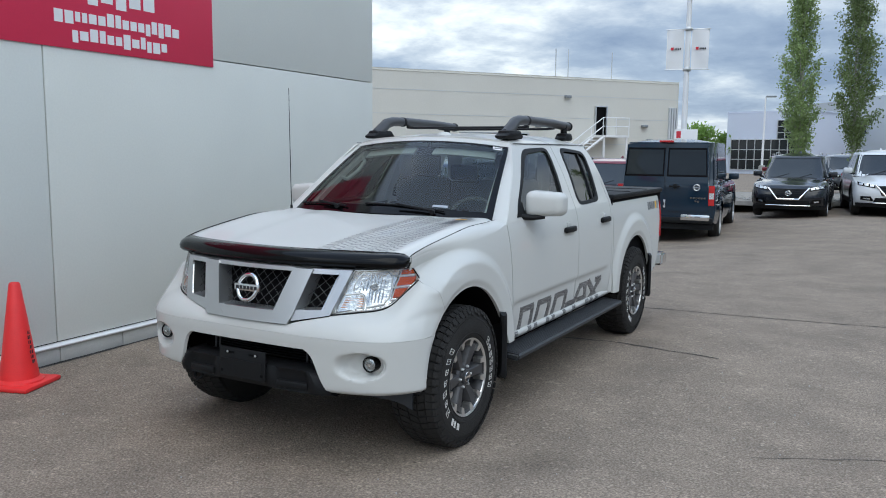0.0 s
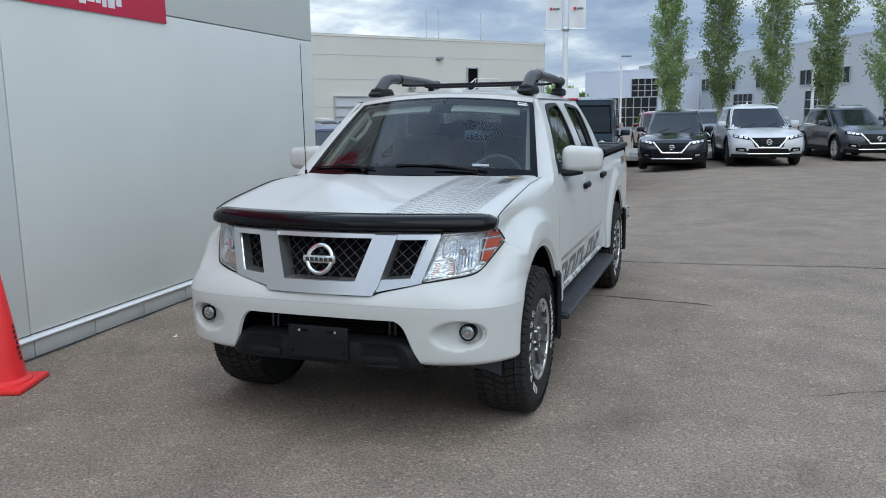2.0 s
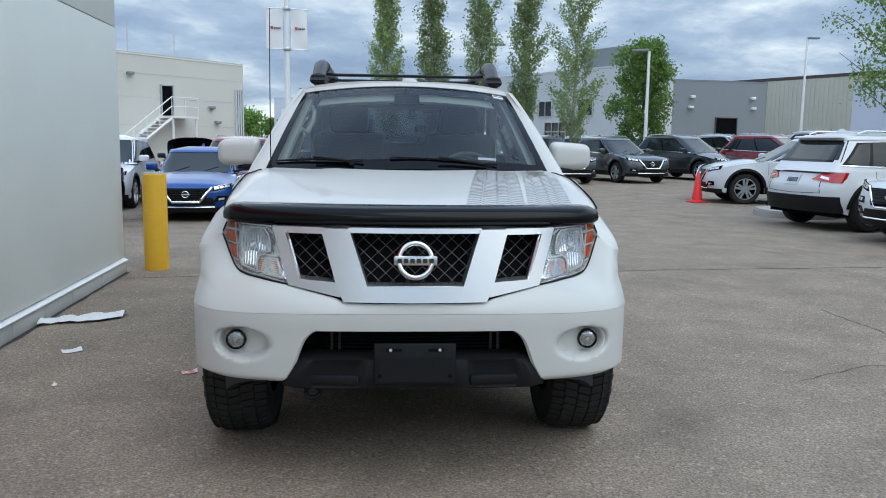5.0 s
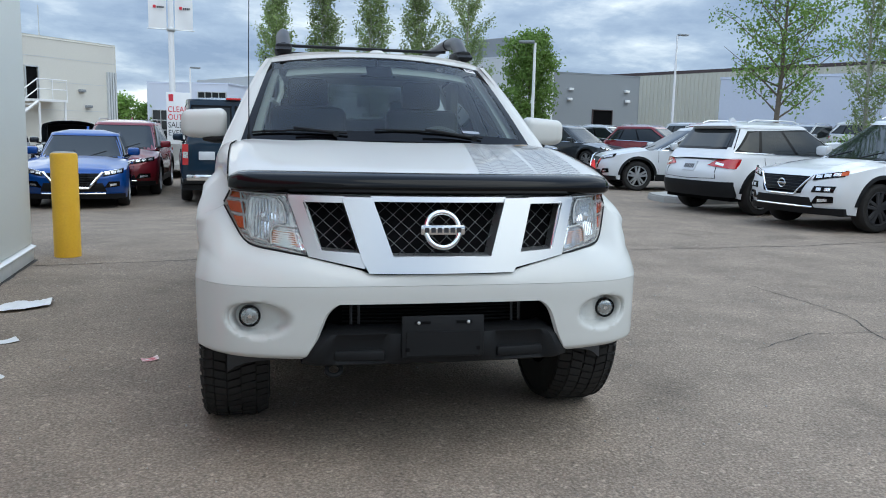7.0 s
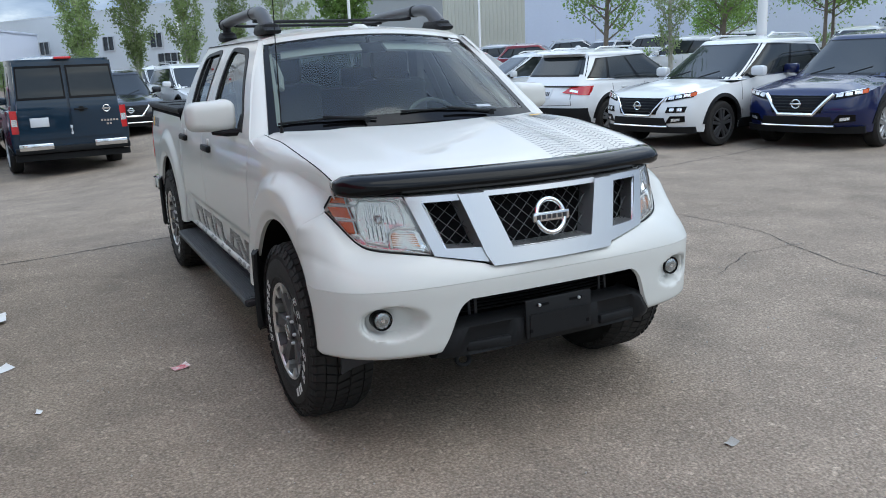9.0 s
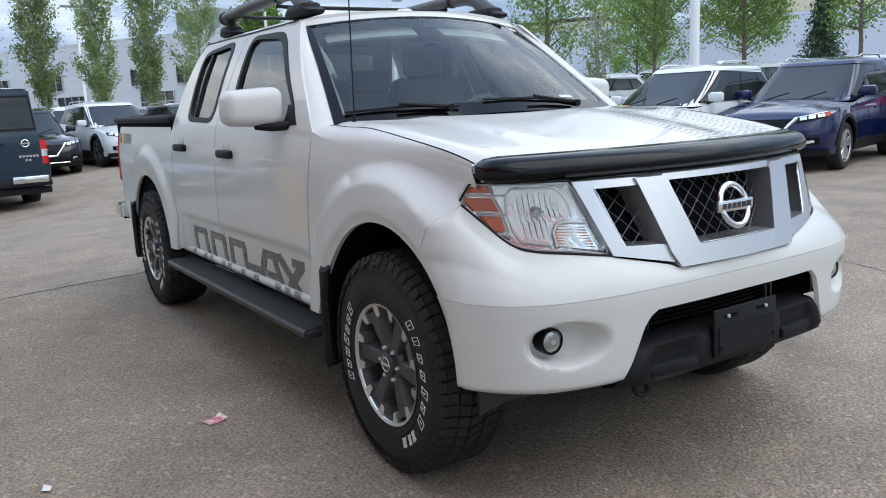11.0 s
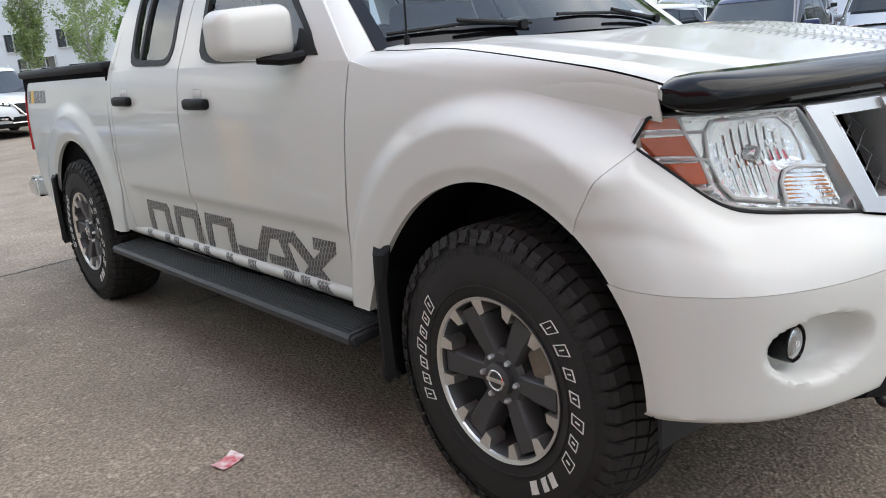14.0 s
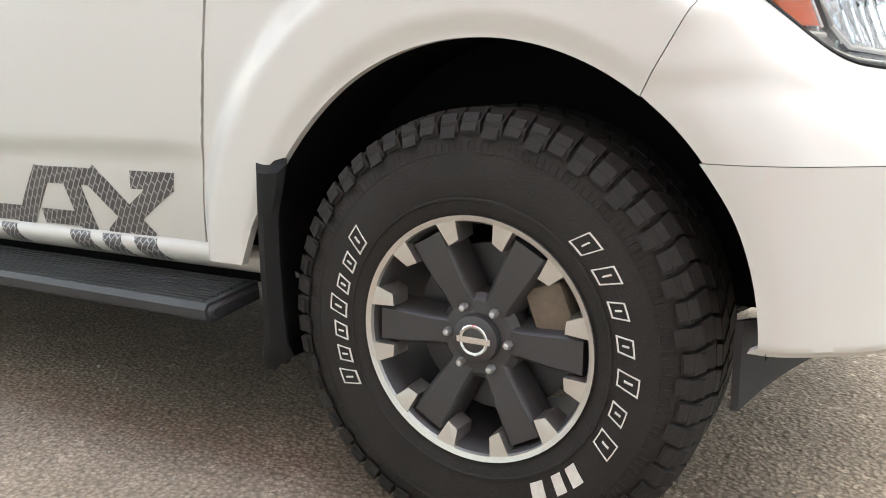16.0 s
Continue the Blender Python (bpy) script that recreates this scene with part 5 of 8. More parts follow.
M_TRACK = surface("grey_track_print", (0.13, 0.133, 0.137), 0.35, var=0.2, big=12, coat=0.6)
bm = bmesh.new()
for c0, c1, w0, w1 in ((0.34, 0.455, 0.125, 0.10), (0.575, 0.665, 0.09, 0.075)):
    for k in range(30):
        y = -0.52 + k * 0.031
        t = (k / 29)
        c, w = lerp(c0, c1, t), lerp(w0, w1, t)
        for a, b, lean in ((-1.0, -0.52, 0.018), (-0.45, 0.02, -0.020), (0.08, 0.50, 0.020), (0.56, 1.0, -0.018)):
            for (p0, p1) in (((a, 0.0), (b, 0.0)), ((b, 0.0), (b, 0.009)), ((a, 0.0), (a, 0.008))):
                pts = []
                for q in (p0, p1):
                    x, yy = c + q[0] * w, y + q[1] + lean * (q[0] - a) * 2
                    pts.append((x, yy))
                (xa, ya), (xb, yb) = pts
                nx, ny = (0.0, 0.0032) if abs(xa - xb) > abs(ya - yb) else (0.0034, 0.0)
                quad = [(xa - nx, ya - ny), (xb - nx, yb - ny), (xb + nx, yb + ny), (xa + nx, ya + ny)]
                bm.faces.new([bm.verts.new((qx, qy, hood(qx, qy) + 0.0014)) for qx, qy in quad])
tr = part("track_graphic", bm, M_TRACK, bonnet, "grey printed tyre-track stripes", smooth=False)
tr["kind"] = "stuff"
for k in range(6):
    bm = bmesh.new()
    x, y = 0.655 + 0.0 * k, 0.16 + k * 0.045
    q = [(x - 0.035, y), (x + 0.035, y + 0.008), (x + 0.035, y + 0.036), (x - 0.035, y + 0.028)]
    bm.faces.new([bm.verts.new((a, b, hood(a, b) + 0.004)) for a, b in q])
    part("print_bar", bm, M_TRACK, bonnet, smooth=False)
bm = bmesh.new()
q = [(0.62, 0.33), (0.69, 0.338), (0.69, 0.366), (0.62, 0.358)]
bm.faces.new([bm.verts.new((a, b, hood(a, b) + 0.0055)) for a, b in q])
part("print_bar", bm, M_YELLOW, bonnet, smooth=False)

# cowl and wipers
bm = bmesh.new()
grid(bm, lambda x, k: (x, lerp(0.355 + 0.24 * x * x, 0.43 + 0.24 * x * x, k), lerp(hood(x, 0.36 + 0.24 * x * x) - 0.030, 1.222 - 0.028 * (x / 0.76) ** 2, k)), steps(-0.765, 0.765, 24), steps(0, 1, 4))
thicken(bm, (0, 0, -0.02))
part("cowl", bm, M_BLACK, truck, "black plastic cowl")
for x0, x1, v0, v1 in ((-0.30, -0.72, 0.03, 0.10), (0.42, -0.10, 0.02, 0.09)):
    bm = bmesh.new()
    a, b = screen(x0 / 0.765, v0, 0.02), screen((x0 + x1) / 2 / 0.765, (v0 + v1) / 2, 0.035)
    e0, e1 = screen((x0 + 0.06) / 0.765, 0.035, 0.014), screen(x1 / 0.765, 0.075, 0.012)
    tube(bm, [a + Vector((0, -0.03, -0.005)), a, b], [0.016, 0.010, 0.006], 8)
    wip = part("wiper", bm, M_BLACK, truck, "black wiper")
    bm = bmesh.new()
    tube(bm, [e0, e0.lerp(e1, 0.5) + Vector((0, -0.008, 0.012)), e1], 0.006, 6)
    part("wiper_blade", bm, M_BLACK, wip)
bm = bmesh.new()
tube(bm, [(-0.722, 0.447, 1.19), (-0.722, 0.446, 1.245)], [0.012, 0.008], 10)
tube(bm, [(-0.722, 0.446, 1.24), (-0.719, 0.436, 1.65), (-0.714, 0.426, 2.03)], [0.0032, 0.0026, 0.002], 6)
part("whip_aerial", bm, M_BLACK, truck, "thin black whip aerial")

# bonnet deflector
bm = bmesh.new()
defl = [(0.010, 1.034), (-0.018, 1.038), (-0.034, 1.050), (-0.036, 1.072), (-0.020, 1.096), (0.014, 1.112), (0.066, 1.117), (0.084, 1.104), (0.080, 1.075), (0.03, 1.045)]


def bow(x):
    return -0.655 + 0.275 * x * x + 0.30 * max(0.0, abs(x) - 0.70) ** 1.5


us = sorted(set(steps(-0.785, 0.785, 40) + [-0.78, 0.78, -0.77, 0.77, -0.755, 0.755]))
rows = []
for x in us:
    e = 1 - 0.50 * max(0.0, (abs(x) - 0.715) / 0.07) ** 2.2
    dz = -0.004 * (abs(x) / 0.80) ** 2.2
    rows.append([bm.verts.new((x, bow(x) + 0.03 + (dy - 0.03) * e, 1.066 + (z - 1.066) * e + dz)) for dy, z in defl])
for a, b in zip(rows, rows[1:]):
    for k in range(len(defl)):
        bm.faces.new((a[k], a[(k + 1) % len(defl)], b[(k + 1) % len(defl)], b[k]))
bm.faces.new(rows[0][::-1]), bm.faces.new(rows[-1])
part("bonnet_deflector", bm, M_GLOSSBLACK, truck, "gloss black bonnet deflector", angle=60)


# front face
def G(x, z):
    return -0.79 + 0.315 * (z - 0.757) + 0.27 * x * x + 1.75 * max(0.0, abs(x) - 0.5) ** 2


def front_skin(x, z, d=0.0):
    return Vector((x, G(x, z) - d, z))


bm = bmesh.new()
for s in (-1, 1):
    for q, nu, nv in (([(s * 0.258, 1.030), (s * 0.370, 1.030), (s * 0.300, 0.800), (s * 0.186, 0.816)], 4, 8), ([(s * 0.186, 0.816), (s * 0.300, 0.800), (s * 0.276, 0.757), (s * 0.13, 0.757)], 4, 3),
                      ([(s * 0.512, 1.012), (s * 0.566, 1.030), (s * 0.494, 0.812), (s * 0.448, 0.826)], 2, 8), ([(s * 0.296, 0.826), (s * 0.456, 0.836), (s * 0.494, 0.812), (s * 0.290, 0.772)], 5, 2),
                      ([(s * 0.36, 1.008), (s * 0.515, 1.008), (s * 0.566, 1.032), (s * 0.36, 1.032)], 5, 1)):
        patch(bm, q, front_skin, nu, nv, -0.080, 0.020 if nv in (8, 3) and nu == 4 else 0.010)
patch(bm, [(-0.188, 0.816), (0.188, 0.816), (0.135, 0.757), (-0.135, 0.757)], front_skin, 8, 3, -0.080, 0.0195)
patch(bm, [(-0.262, 1.014), (0.262, 1.014), (0.262, 1.034), (-0.262, 1.034)], front_skin, 8, 1, -0.045, 0.010)
bmesh.ops.bevel(bm, geom=[e for e in bm.edges if e.calc_face_angle(0) > 1.1], offset=0.006, segments=3, affect="EDGES")
gf = part("grille_frame", bm, M_SATIN, truck, "satin silver grille frame", angle=45)


def inside(poly, x, z):
    hit = False
    for (xa, za), (xb, zb) in zip(poly, poly[1:] + poly[:1]):
        if (za > z) != (zb > z) and x < (xb - xa) * (z - za) / (zb - za) + xa:
            hit = not hit
    return hit


for poly in ([(-0.262, 1.02), (0.262, 1.02), (0.19, 0.812), (-0.19, 0.812)], [(0.356, 1.012), (0.505, 1.012), (0.446, 0.830), (0.294, 0.822)], [(-0.356, 1.012), (-0.505, 1.012), (-0.446, 0.830), (-0.294, 0.822)]):
    # near-black backing sheet: the unlit depth behind the mesh is in its colour
    bm = bmesh.new()
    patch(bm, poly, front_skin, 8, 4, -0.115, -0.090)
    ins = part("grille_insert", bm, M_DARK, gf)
    bm = bmesh.new()
    mid = Vector((sum(p[0] for p in poly) / 4, sum(p[1] for p in poly) / 4))
    ring_pts = [front_skin(*Vector(a).lerp(Vector(b), k / 6), 0.004) for a, b in zip(poly, poly[1:] + poly[:1]) for k in range(6)]
    tube(bm, ring_pts + ring_pts[:1], 0.0055, 6)
    part("slot_rim", bm, M_PLATED, gf, "bright rim round the opening")
    bm = bmesh.new()
    p, hgt = 0.058, 0.038
    for i in range(-20, 21):
        for d in (-1, 1):
            run = []
            for k in range(60):
                z = 0.80 + k * 0.004
                x = i * p + d * (z - 0.91) * p / hgt * 0.72
                if inside(poly, x, z):
                    run.append(front_skin(x, z, -0.048 + 0.003 * d))
            if len(run) > 2:
                tube(bm, run[::4] + [run[-1]], 0.0015, 4)
    part("grille_mesh", bm, M_MESH, gf, "grey wire diamond mesh")
bm = bmesh.new()
c = front_skin(0, 0.915, 0.02)
tube(bm, [c + Vector((0.064 * math.cos(k / 40 * math.tau), 0.315 * 0.064 * math.sin(k / 40 * math.tau), 0.064 * math.sin(k / 40 * math.tau))) for k in range(41)], 0.0105, 10, caps=False)
part("badge_ring", bm, M_CHROME, gf, "chrome badge ring")
bm = bmesh.new()
box(bm, -0.085, 0.085, c.y - 0.012, c.y + 0.012, c.z - 0.019, c.z + 0.019, 0.006)
bar = part("badge_bar", bm, M_CHROME, gf)
for k in range(6):
    bm = bmesh.new()
    box(bm, -0.070 + k * 0.0245, -0.053 + k * 0.0245, c.y - 0.0135, c.y - 0.0115, c.z - 0.009, c.z + 0.009)
    part("print_bar", bm, M_PRINT, bar, smooth=False)

# headlights
hl_lo = spline((0.490, 0.812), (0.60, 0.826), (0.70, 0.838), (0.735, 0.862), (0.773, 0.919), (0.806, 0.972))
hl_hi = lambda x: min(0.816 + (x - 0.490) * 2.95, 1.036, 1.038 - (x - 0.779) * 2.0)
BOWL = [(0.701, 1.016), (0.714, 0.995), (0.719, 0.944), (0.714, 0.893), (0.700, 0.862), (0.638, 0.850), (0.630, 0.888), (0.620, 0.911), (0.600, 0.919), (0.574, 0.926), (0.575, 0.958), (0.584, 0.993), (0.603, 1.016)]
SIGNAL = [(0.628, 0.845), (0.628, 0.888), (0.618, 0.908), (0.598, 0.916), (0.542, 0.910)]


def lens(x, k, d=0.0):
    z = lerp(hl_lo(x), hl_hi(x), k)
    return Vector((x, G(x, z) - d, z))


for s in (-1, 1):
    def flip(b):
        if s < 0:
            bmesh.ops.scale(b, vec=(-1, 1, 1), verts=b.verts)
    xs = sorted(set(steps(0.490, 0.8055, 28)))
    bm = bmesh.new()
    grid(bm, lambda x, k: lens(x, k, -0.030 + 0.018 * abs(2 * k - 1) ** 4), xs, steps(0, 1, 10))
    thicken(bm, (-0.012, 0.022, 0))
    flip(bm)
    hl = part("headlight", bm, M_LAMP, truck, "clear headlight with amber corner")
    bm = bmesh.new()
    mid = Vector((0.648, 0.938))
    rim = [Vector(a).lerp(Vector(b), k / 3) for a, b in zip(BOWL, BOWL[1:] + BOWL[:1]) for k in range(3)]
    grid(bm, lambda i, r: (lambda p: front_skin(p.x, p.y, -0.014 - 0.012 * (1 - r * r)))(mid.lerp(rim[i], r)), range(len(rim)), [1.0, 0.92, 0.8, 0.65, 0.5, 0.35, 0.2, 0.02], loop=True)
    flip(bm)
    part("reflector_bowl", bm, M_REFLECT, hl)
    bm = bmesh.new()
    lathe(bm, [(0.0, -0.004), (0.014, -0.002), (0.019, 0.010), (0.020, 0.02)], 18, 1, front_skin(0.648, 0.945, -0.016))
    flip(bm)
    part("bulb_shield", bm, M_LAMP, hl)
    for k in range(9):
        bm = bmesh.new()
        x = 0.598 + k * 0.0125
        lo_z, hi_z = (0.930 if x < 0.632 else 0.868), 1.006 - 0.05 * ((x - 0.648) / 0.06) ** 2
        tube(bm, [front_skin(x, lerp(lo_z, hi_z, j / 5), -0.020 - 0.004 * math.sin(j / 5 * math.pi)) for j in range(6)], 0.0052, 6, squash=0.6)
        flip(bm)
        part("reflector_flute", bm, M_CHROME, hl)
    bm = bmesh.new()
    ends = BOWL[:6]
    tube(bm, [front_skin(*p, -0.010) for p in ends], 0.0042, 6)
    flip(bm)
    part("bowl_rim", bm, M_PALELINE, hl, "pale inner rim")
    bm = bmesh.new()
    tube(bm, [front_skin(*p, -0.012) for p in BOWL[9:] + BOWL[:1]], 0.003, 6)
    flip(bm)
    part("bowl_rim", bm, M_PALELINE, hl)
    for q in ([(0.784, 1.006), (0.742, 1.005), (0.746, 1.027), (0.773, 1.027)], [(0.780, 0.953), (0.732, 0.949), (0.740, 0.990), (0.795, 0.990)], [(0.750, 0.894), (0.728, 0.893), (0.731, 0.935), (0.769, 0.937)]):
        bm = bmesh.new()
        patch(bm, q, front_skin, 5, 3, -0.024, -0.009)
        flip(bm)
        part("side_marker", bm, M_AMBER, hl, "amber marker")
    for q in ([(0.789, 0.999), (0.742, 0.997), (0.712, 0.996)], [(0.776, 0.946), (0.731, 0.942), (0.719, 0.940)], [(0.741, 1.028), (0.738, 0.992), (0.729, 0.945), (0.724, 0.890)], [(0.745, 0.884), (0.722, 0.880)]):
        bm = bmesh.new()
        tube(bm, [front_skin(*p, -0.012) for p in q], 0.0036, 6)
        flip(bm)
        part("marker_divider", bm, M_PALELINE, hl)
    bm = bmesh.new()
    patch(bm, [(0.626, 0.846), (0.517, 0.829), (0.544, 0.906), (0.616, 0.910)], front_skin, 5, 4, -0.028, -0.014)
    flip(bm)
    tl = part("turn_signal", bm, M_LAMP, hl)
    for k in range(8):
        bm = bmesh.new()
        z = 0.846 + 0.0082 * k
        tube(bm, [front_skin(0.524 + (z - 0.829) * 0.30, z - 0.006, -0.013), front_skin(0.622, z, -0.013)], 0.0022, 4)
        flip(bm)
        part("signal_flute", bm, M_PEACH if 1 <= k <= 6 else M_LAMP, tl)
    bm = bmesh.new()
    tube(bm, [front_skin(*p, -0.008) for p in SIGNAL], 0.0045, 6)
    flip(bm)
    part("signal_rim", bm, M_PALELINE, tl)
    bm = bmesh.new()
    edge = [lens(x, 0.0, 0.001) for x in xs] + [lens(x, 1.0, 0.001) for x in reversed(xs)]
    tube(bm, edge + edge[:1], 0.0038, 6)
    flip(bm)
    part("headlight_seal", bm, M_BLACK, hl)
    bm = bmesh.new()
    edge = [lens(x, 0.035, -0.004) for x in xs[1:]] + [lens(x, 0.965, -0.004) for x in reversed(xs[1:])]
    tube(bm, edge + edge[:1], 0.0028, 6)
    flip(bm)
    part("lens_border", bm, M_PALELINE, hl)
    bm = bmesh.new()
    grid(bm, lambda x, k: lens(x, k, 0.0005 + 0.006 * math.sin(k * math.pi)), xs, steps(0, 1, 12))
    flip(bm)
    ob = part("headlight_lens", bm, M_LENS, hl)
    ob.visible_shadow = False

# bumper
NB, YB = 3.25, -0.30
bump_d = spline((0.36, 0.425), (0.43, 0.482), (0.52, 0.496), (0.62, 0.502), (0.712, 0.505), (0.78, 0.485), (1.0, 0.40))


def bump_top(x):
    x = abs(x)
    return spline((0.0, 0.752), (0.27, 0.752), (0.30, 0.764), (0.49, 0.806))(x) if x < 0.49 else hl_lo(x) - 0.004


def bumper_pt(th, z, blend=True):
    p = 2 / NB
    x, y = 0.918 * math.sin(th) ** p, YB - bump_d(z) * max(math.cos(th), 0.0) ** p
    if blend:
        w = ease(-0.58, -0.40, y)
        x = lerp(x, S(y, z), w)
    # fog-lamp scoop
    e = ((x - 0.68) / 0.125) ** 2 + ((z - 0.580) / 0.072) ** 2
    y += 0.066 * ease(1.0, 0.45, e) * ease(0.81, 0.76, x)
    return Vector((x, y, z - 0.008 * ease(0.3, 0.9, x) * ease(0.60, 0.70, z)))


def th_of(y, z):
    c = min(max((YB - y) / bump_d(z), 0.0), 1.0)
    return math.acos(c ** (NB / 2))


def th_x(x):
    return math.asin(min(abs(x) / 0.918, 1.0) ** (NB / 2))


def rear_th(z):
    if z > 0.766:
        y = -0.30 - 0.085 * ease(0.766, 0.985, z)
    else:
        y = ARF[0] - math.sqrt(max(AR * AR - (z - ARF[1]) ** 2, 0.0))
    return th_of(min(y - 0.002, -0.302), z)


zline = 0.712
bm = bmesh.new()
for s in (-1, 1):
    def corner(k):
        """The bumper's rear edge: up the arch, then along the seam with the fender."""
        if k < 0.35:
            z = lerp(zline - 0.008, 0.798, k / 0.35)
            y = ARF[0] - math.sqrt(AR * AR - (z - ARF[1]) ** 2)
        else:
            y = lerp(-0.290, -0.388, (k - 0.35) / 0.65)
            z = SEAM(y)
        return Vector((S(y, z), y - 0.002, z))

    def up(u, k):
        def ruled(v):
            low_pt, last = bumper_pt(v * rear_th(zline), zline), bumper_pt(rear_th(zline), zline).x
            xt = 0.806 * min(low_pt.x / last, 1.0)
            zt = bump_top(xt)
            top_pt = Vector((xt, G(xt, zt) - 0.003, zt))
            kh = lerp(k, 1 - math.cos(k * math.pi / 2), 0.55)
            kz = lerp(k, math.sin(k * math.pi / 2), 0.40)
            q = low_pt.lerp(top_pt, kh)
            return Vector((q.x, q.y, lerp(low_pt.z, top_pt.z, kz)))
        q = ruled(u) + (corner(k) - ruled(1.0)) * u ** 6
        return Vector((s * q.x, q.y, q.z))
    grid(bm, up, steps(0, 1, 52), steps(0, 1, 20))
bmesh.ops.remove_doubles(bm, verts=bm.verts, dist=0.001)
thicken(bm, lambda co: Vector((-0.022 * co.x, 0.010 * ease(0.85, 0.6, abs(co.x)), -0.002)))
bum = part("bumper", bm, M_PEARL, truck, "white moulded front bumper", angle=50)
bm = bmesh.new()
open_x = spline((0.430, 0.512), (0.45, 0.502), (0.50, 0.475), (0.60, 0.435), (0.630, 0.41), (0.645, 0.385), (0.655, 0.37))
zs = [0.432, 0.435, 0.440, 0.446] + steps(0.455, 0.63, 18) + [0.638, 0.645, 0.655, 0.665, 0.68, 0.695, 0.7108]
for s in (-1, 1):
    def low(u, z):
        a, b = th_x(open_x(z)), rear_th(z)
        q = bumper_pt(lerp(0, a, u / 0.4) if u < 0.4 else lerp(a, b, (u - 0.4) / 0.6), z)
        return Vector((s * (q.x - 0.012 * ease(0.447, 0.432, z) * ease(0.7, 0.85, q.x)), q.y + 0.016 * ease(0.447, 0.432, z), q.z))
    us = steps(0, 0.4, 16) + steps(0.4, 1, 52)[1:]
    rows = [[bm.verts.new(low(u, z)) for z in zs] for u in us]
    for i in range(len(us) - 1):
        for j in range(len(zs) - 1):
            if us[i + 1] > 0.401 or zs[j] > 0.644:
                bm.faces.new((rows[i][j], rows[i][j + 1], rows[i + 1][j + 1], rows[i + 1][j]))
bmesh.ops.delete(bm, geom=[v for v in bm.verts if not v.link_faces], context="VERTS")
bmesh.ops.remove_doubles(bm, verts=bm.verts, dist=0.001)
thicken(bm, lambda co: Vector((-0.022 * co.x, 0.012 * ease(0.88, 0.7, abs(co.x)), 0)))
part("bumper_skirt", bm, M_PEARL, bum, angle=50)
for s in (-1, 1):
    bm = bmesh.new()
    c = Vector((s * 0.706, -0.676, 0.584))
    lathe(bm, [(0.0, -0.010), (0.020, -0.009), (0.031, -0.006), (0.0355, 0.0)], 28, 1, c)
    fg = part("fog_lamp", bm, M_FOG, bum, "round clear fog lamp")
    bm = bmesh.new()
    lathe(bm, [(0.0352, -0.005), (0.037, -0.008), (0.0395, -0.006), (0.0405, 0.004), (0.039, 0.04), (0.033, 0.04)], 32, 1, c)
    part("fog_bezel", bm, M_GLOSSBLACK, fg)
    bm = bmesh.new()
    lathe(bm, [(0.0, -0.0115), (0.007, -0.0112), (0.009, -0.008)], 16, 1, c)
    part("fog_bulb", bm, M_CHROME, fg)

# lower intake, its depth a near-black sheet of painted shade, and black valance
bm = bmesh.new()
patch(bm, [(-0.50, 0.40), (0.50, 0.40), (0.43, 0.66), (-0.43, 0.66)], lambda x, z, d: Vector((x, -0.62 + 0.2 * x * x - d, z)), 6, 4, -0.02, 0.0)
intake = part("lower_intake", bm, M_DARK, truck, "lower intake with a backing of painted shade and a radiator grille")
for k in range(7):
    bm = bmesh.new()
    tube(bm, [(x, -0.66 + 0.2 * x * x, 0.545 + k * 0.014) for x in steps(-0.36, 0.36, 8)], 0.004, 4)
    part("radiator_fin", bm, M_BLACK, intake)
for x in (-0.33, -0.30, 0.31, 0.34):
    bm = bmesh.new()
    tube(bm, [(x, -0.67, 0.53), (x, -0.66, 0.66)], 0.006, 6)
    part("intake_post", bm, M_RIMGREY, intake)
bm = bmesh.new()
val_end = spline((0.405, 0.520), (0.47, 0.505), (0.53, 0.455), (0.545, 0.42))
prof = [(0.0, 0.402), (-0.040, 0.418), (-0.052, 0.445), (-0.050, 0.505), (-0.040, 0.530), (-0.012, 0.542), (0.06, 0.545), (0.08, 0.46), (0.06, 0.405)]
rows = []
for u in steps(-1, 1, 44):
    row = []
    for dy, z in prof:
        x = u * val_end(z)
        y = YB - 0.455 * max(0.0, 1 - (abs(x) / 0.918) ** NB) ** (1 / NB)
        slot = 0.022 * ease(0.20, 0.22, abs(x)) * ease(0.42, 0.40, abs(x)) * (1 if 0.44 <= z <= 0.51 else 0)
        row.append(bm.verts.new((x, y + dy + slot + 0.03 * ease(0.9, 1.0, abs(u)), z)))
    rows.append(row)
for a, b in zip(rows, rows[1:]):
    for k in range(len(prof)):
        bm.faces.new((a[k], a[(k + 1) % len(prof)], b[(k + 1) % len(prof)], b[k]))
bm.faces.new(rows[0][::-1]), bm.faces.new(rows[-1])
val = part("bumper_valance", bm, M_BLACK, truck, "textured black lower bumper bar", angle=35)
for s in (-1, 1):
    bm = bmesh.new()
    c = Vector((s * 0.31, -0.786, 0.452))
    box(bm, c.x - 0.095, c.x + 0.095, c.y - 0.012, c.y + 0.03, c.z - 0.022, c.z + 0.018, 0.01)
    bmesh.ops.rotate(bm, cent=c, matrix=Matrix.Rotation(radians(s * 6), 3, "Z"), verts=bm.verts)
    part("valance_pad", bm, M_BLACK, val)
bm = bmesh.new()
dam_low = spline((0.0, 0.402), (0.55, 0.400), (0.70, 0.392), (0.80, 0.376), (0.90, 0.355), (0.96, 0.330), (1.0, 0.303))
grid(bm, lambda u, v: (u * 0.80, -0.705 + 0.270 * abs(u) ** 2.8 + 0.02 * v * (1 - abs(u) ** 4), lerp(0.452, dam_low(abs(u)), v)), steps(-1, 1, 48), steps(0, 1, 4))
thicken(bm, (0, 0.012, 0))
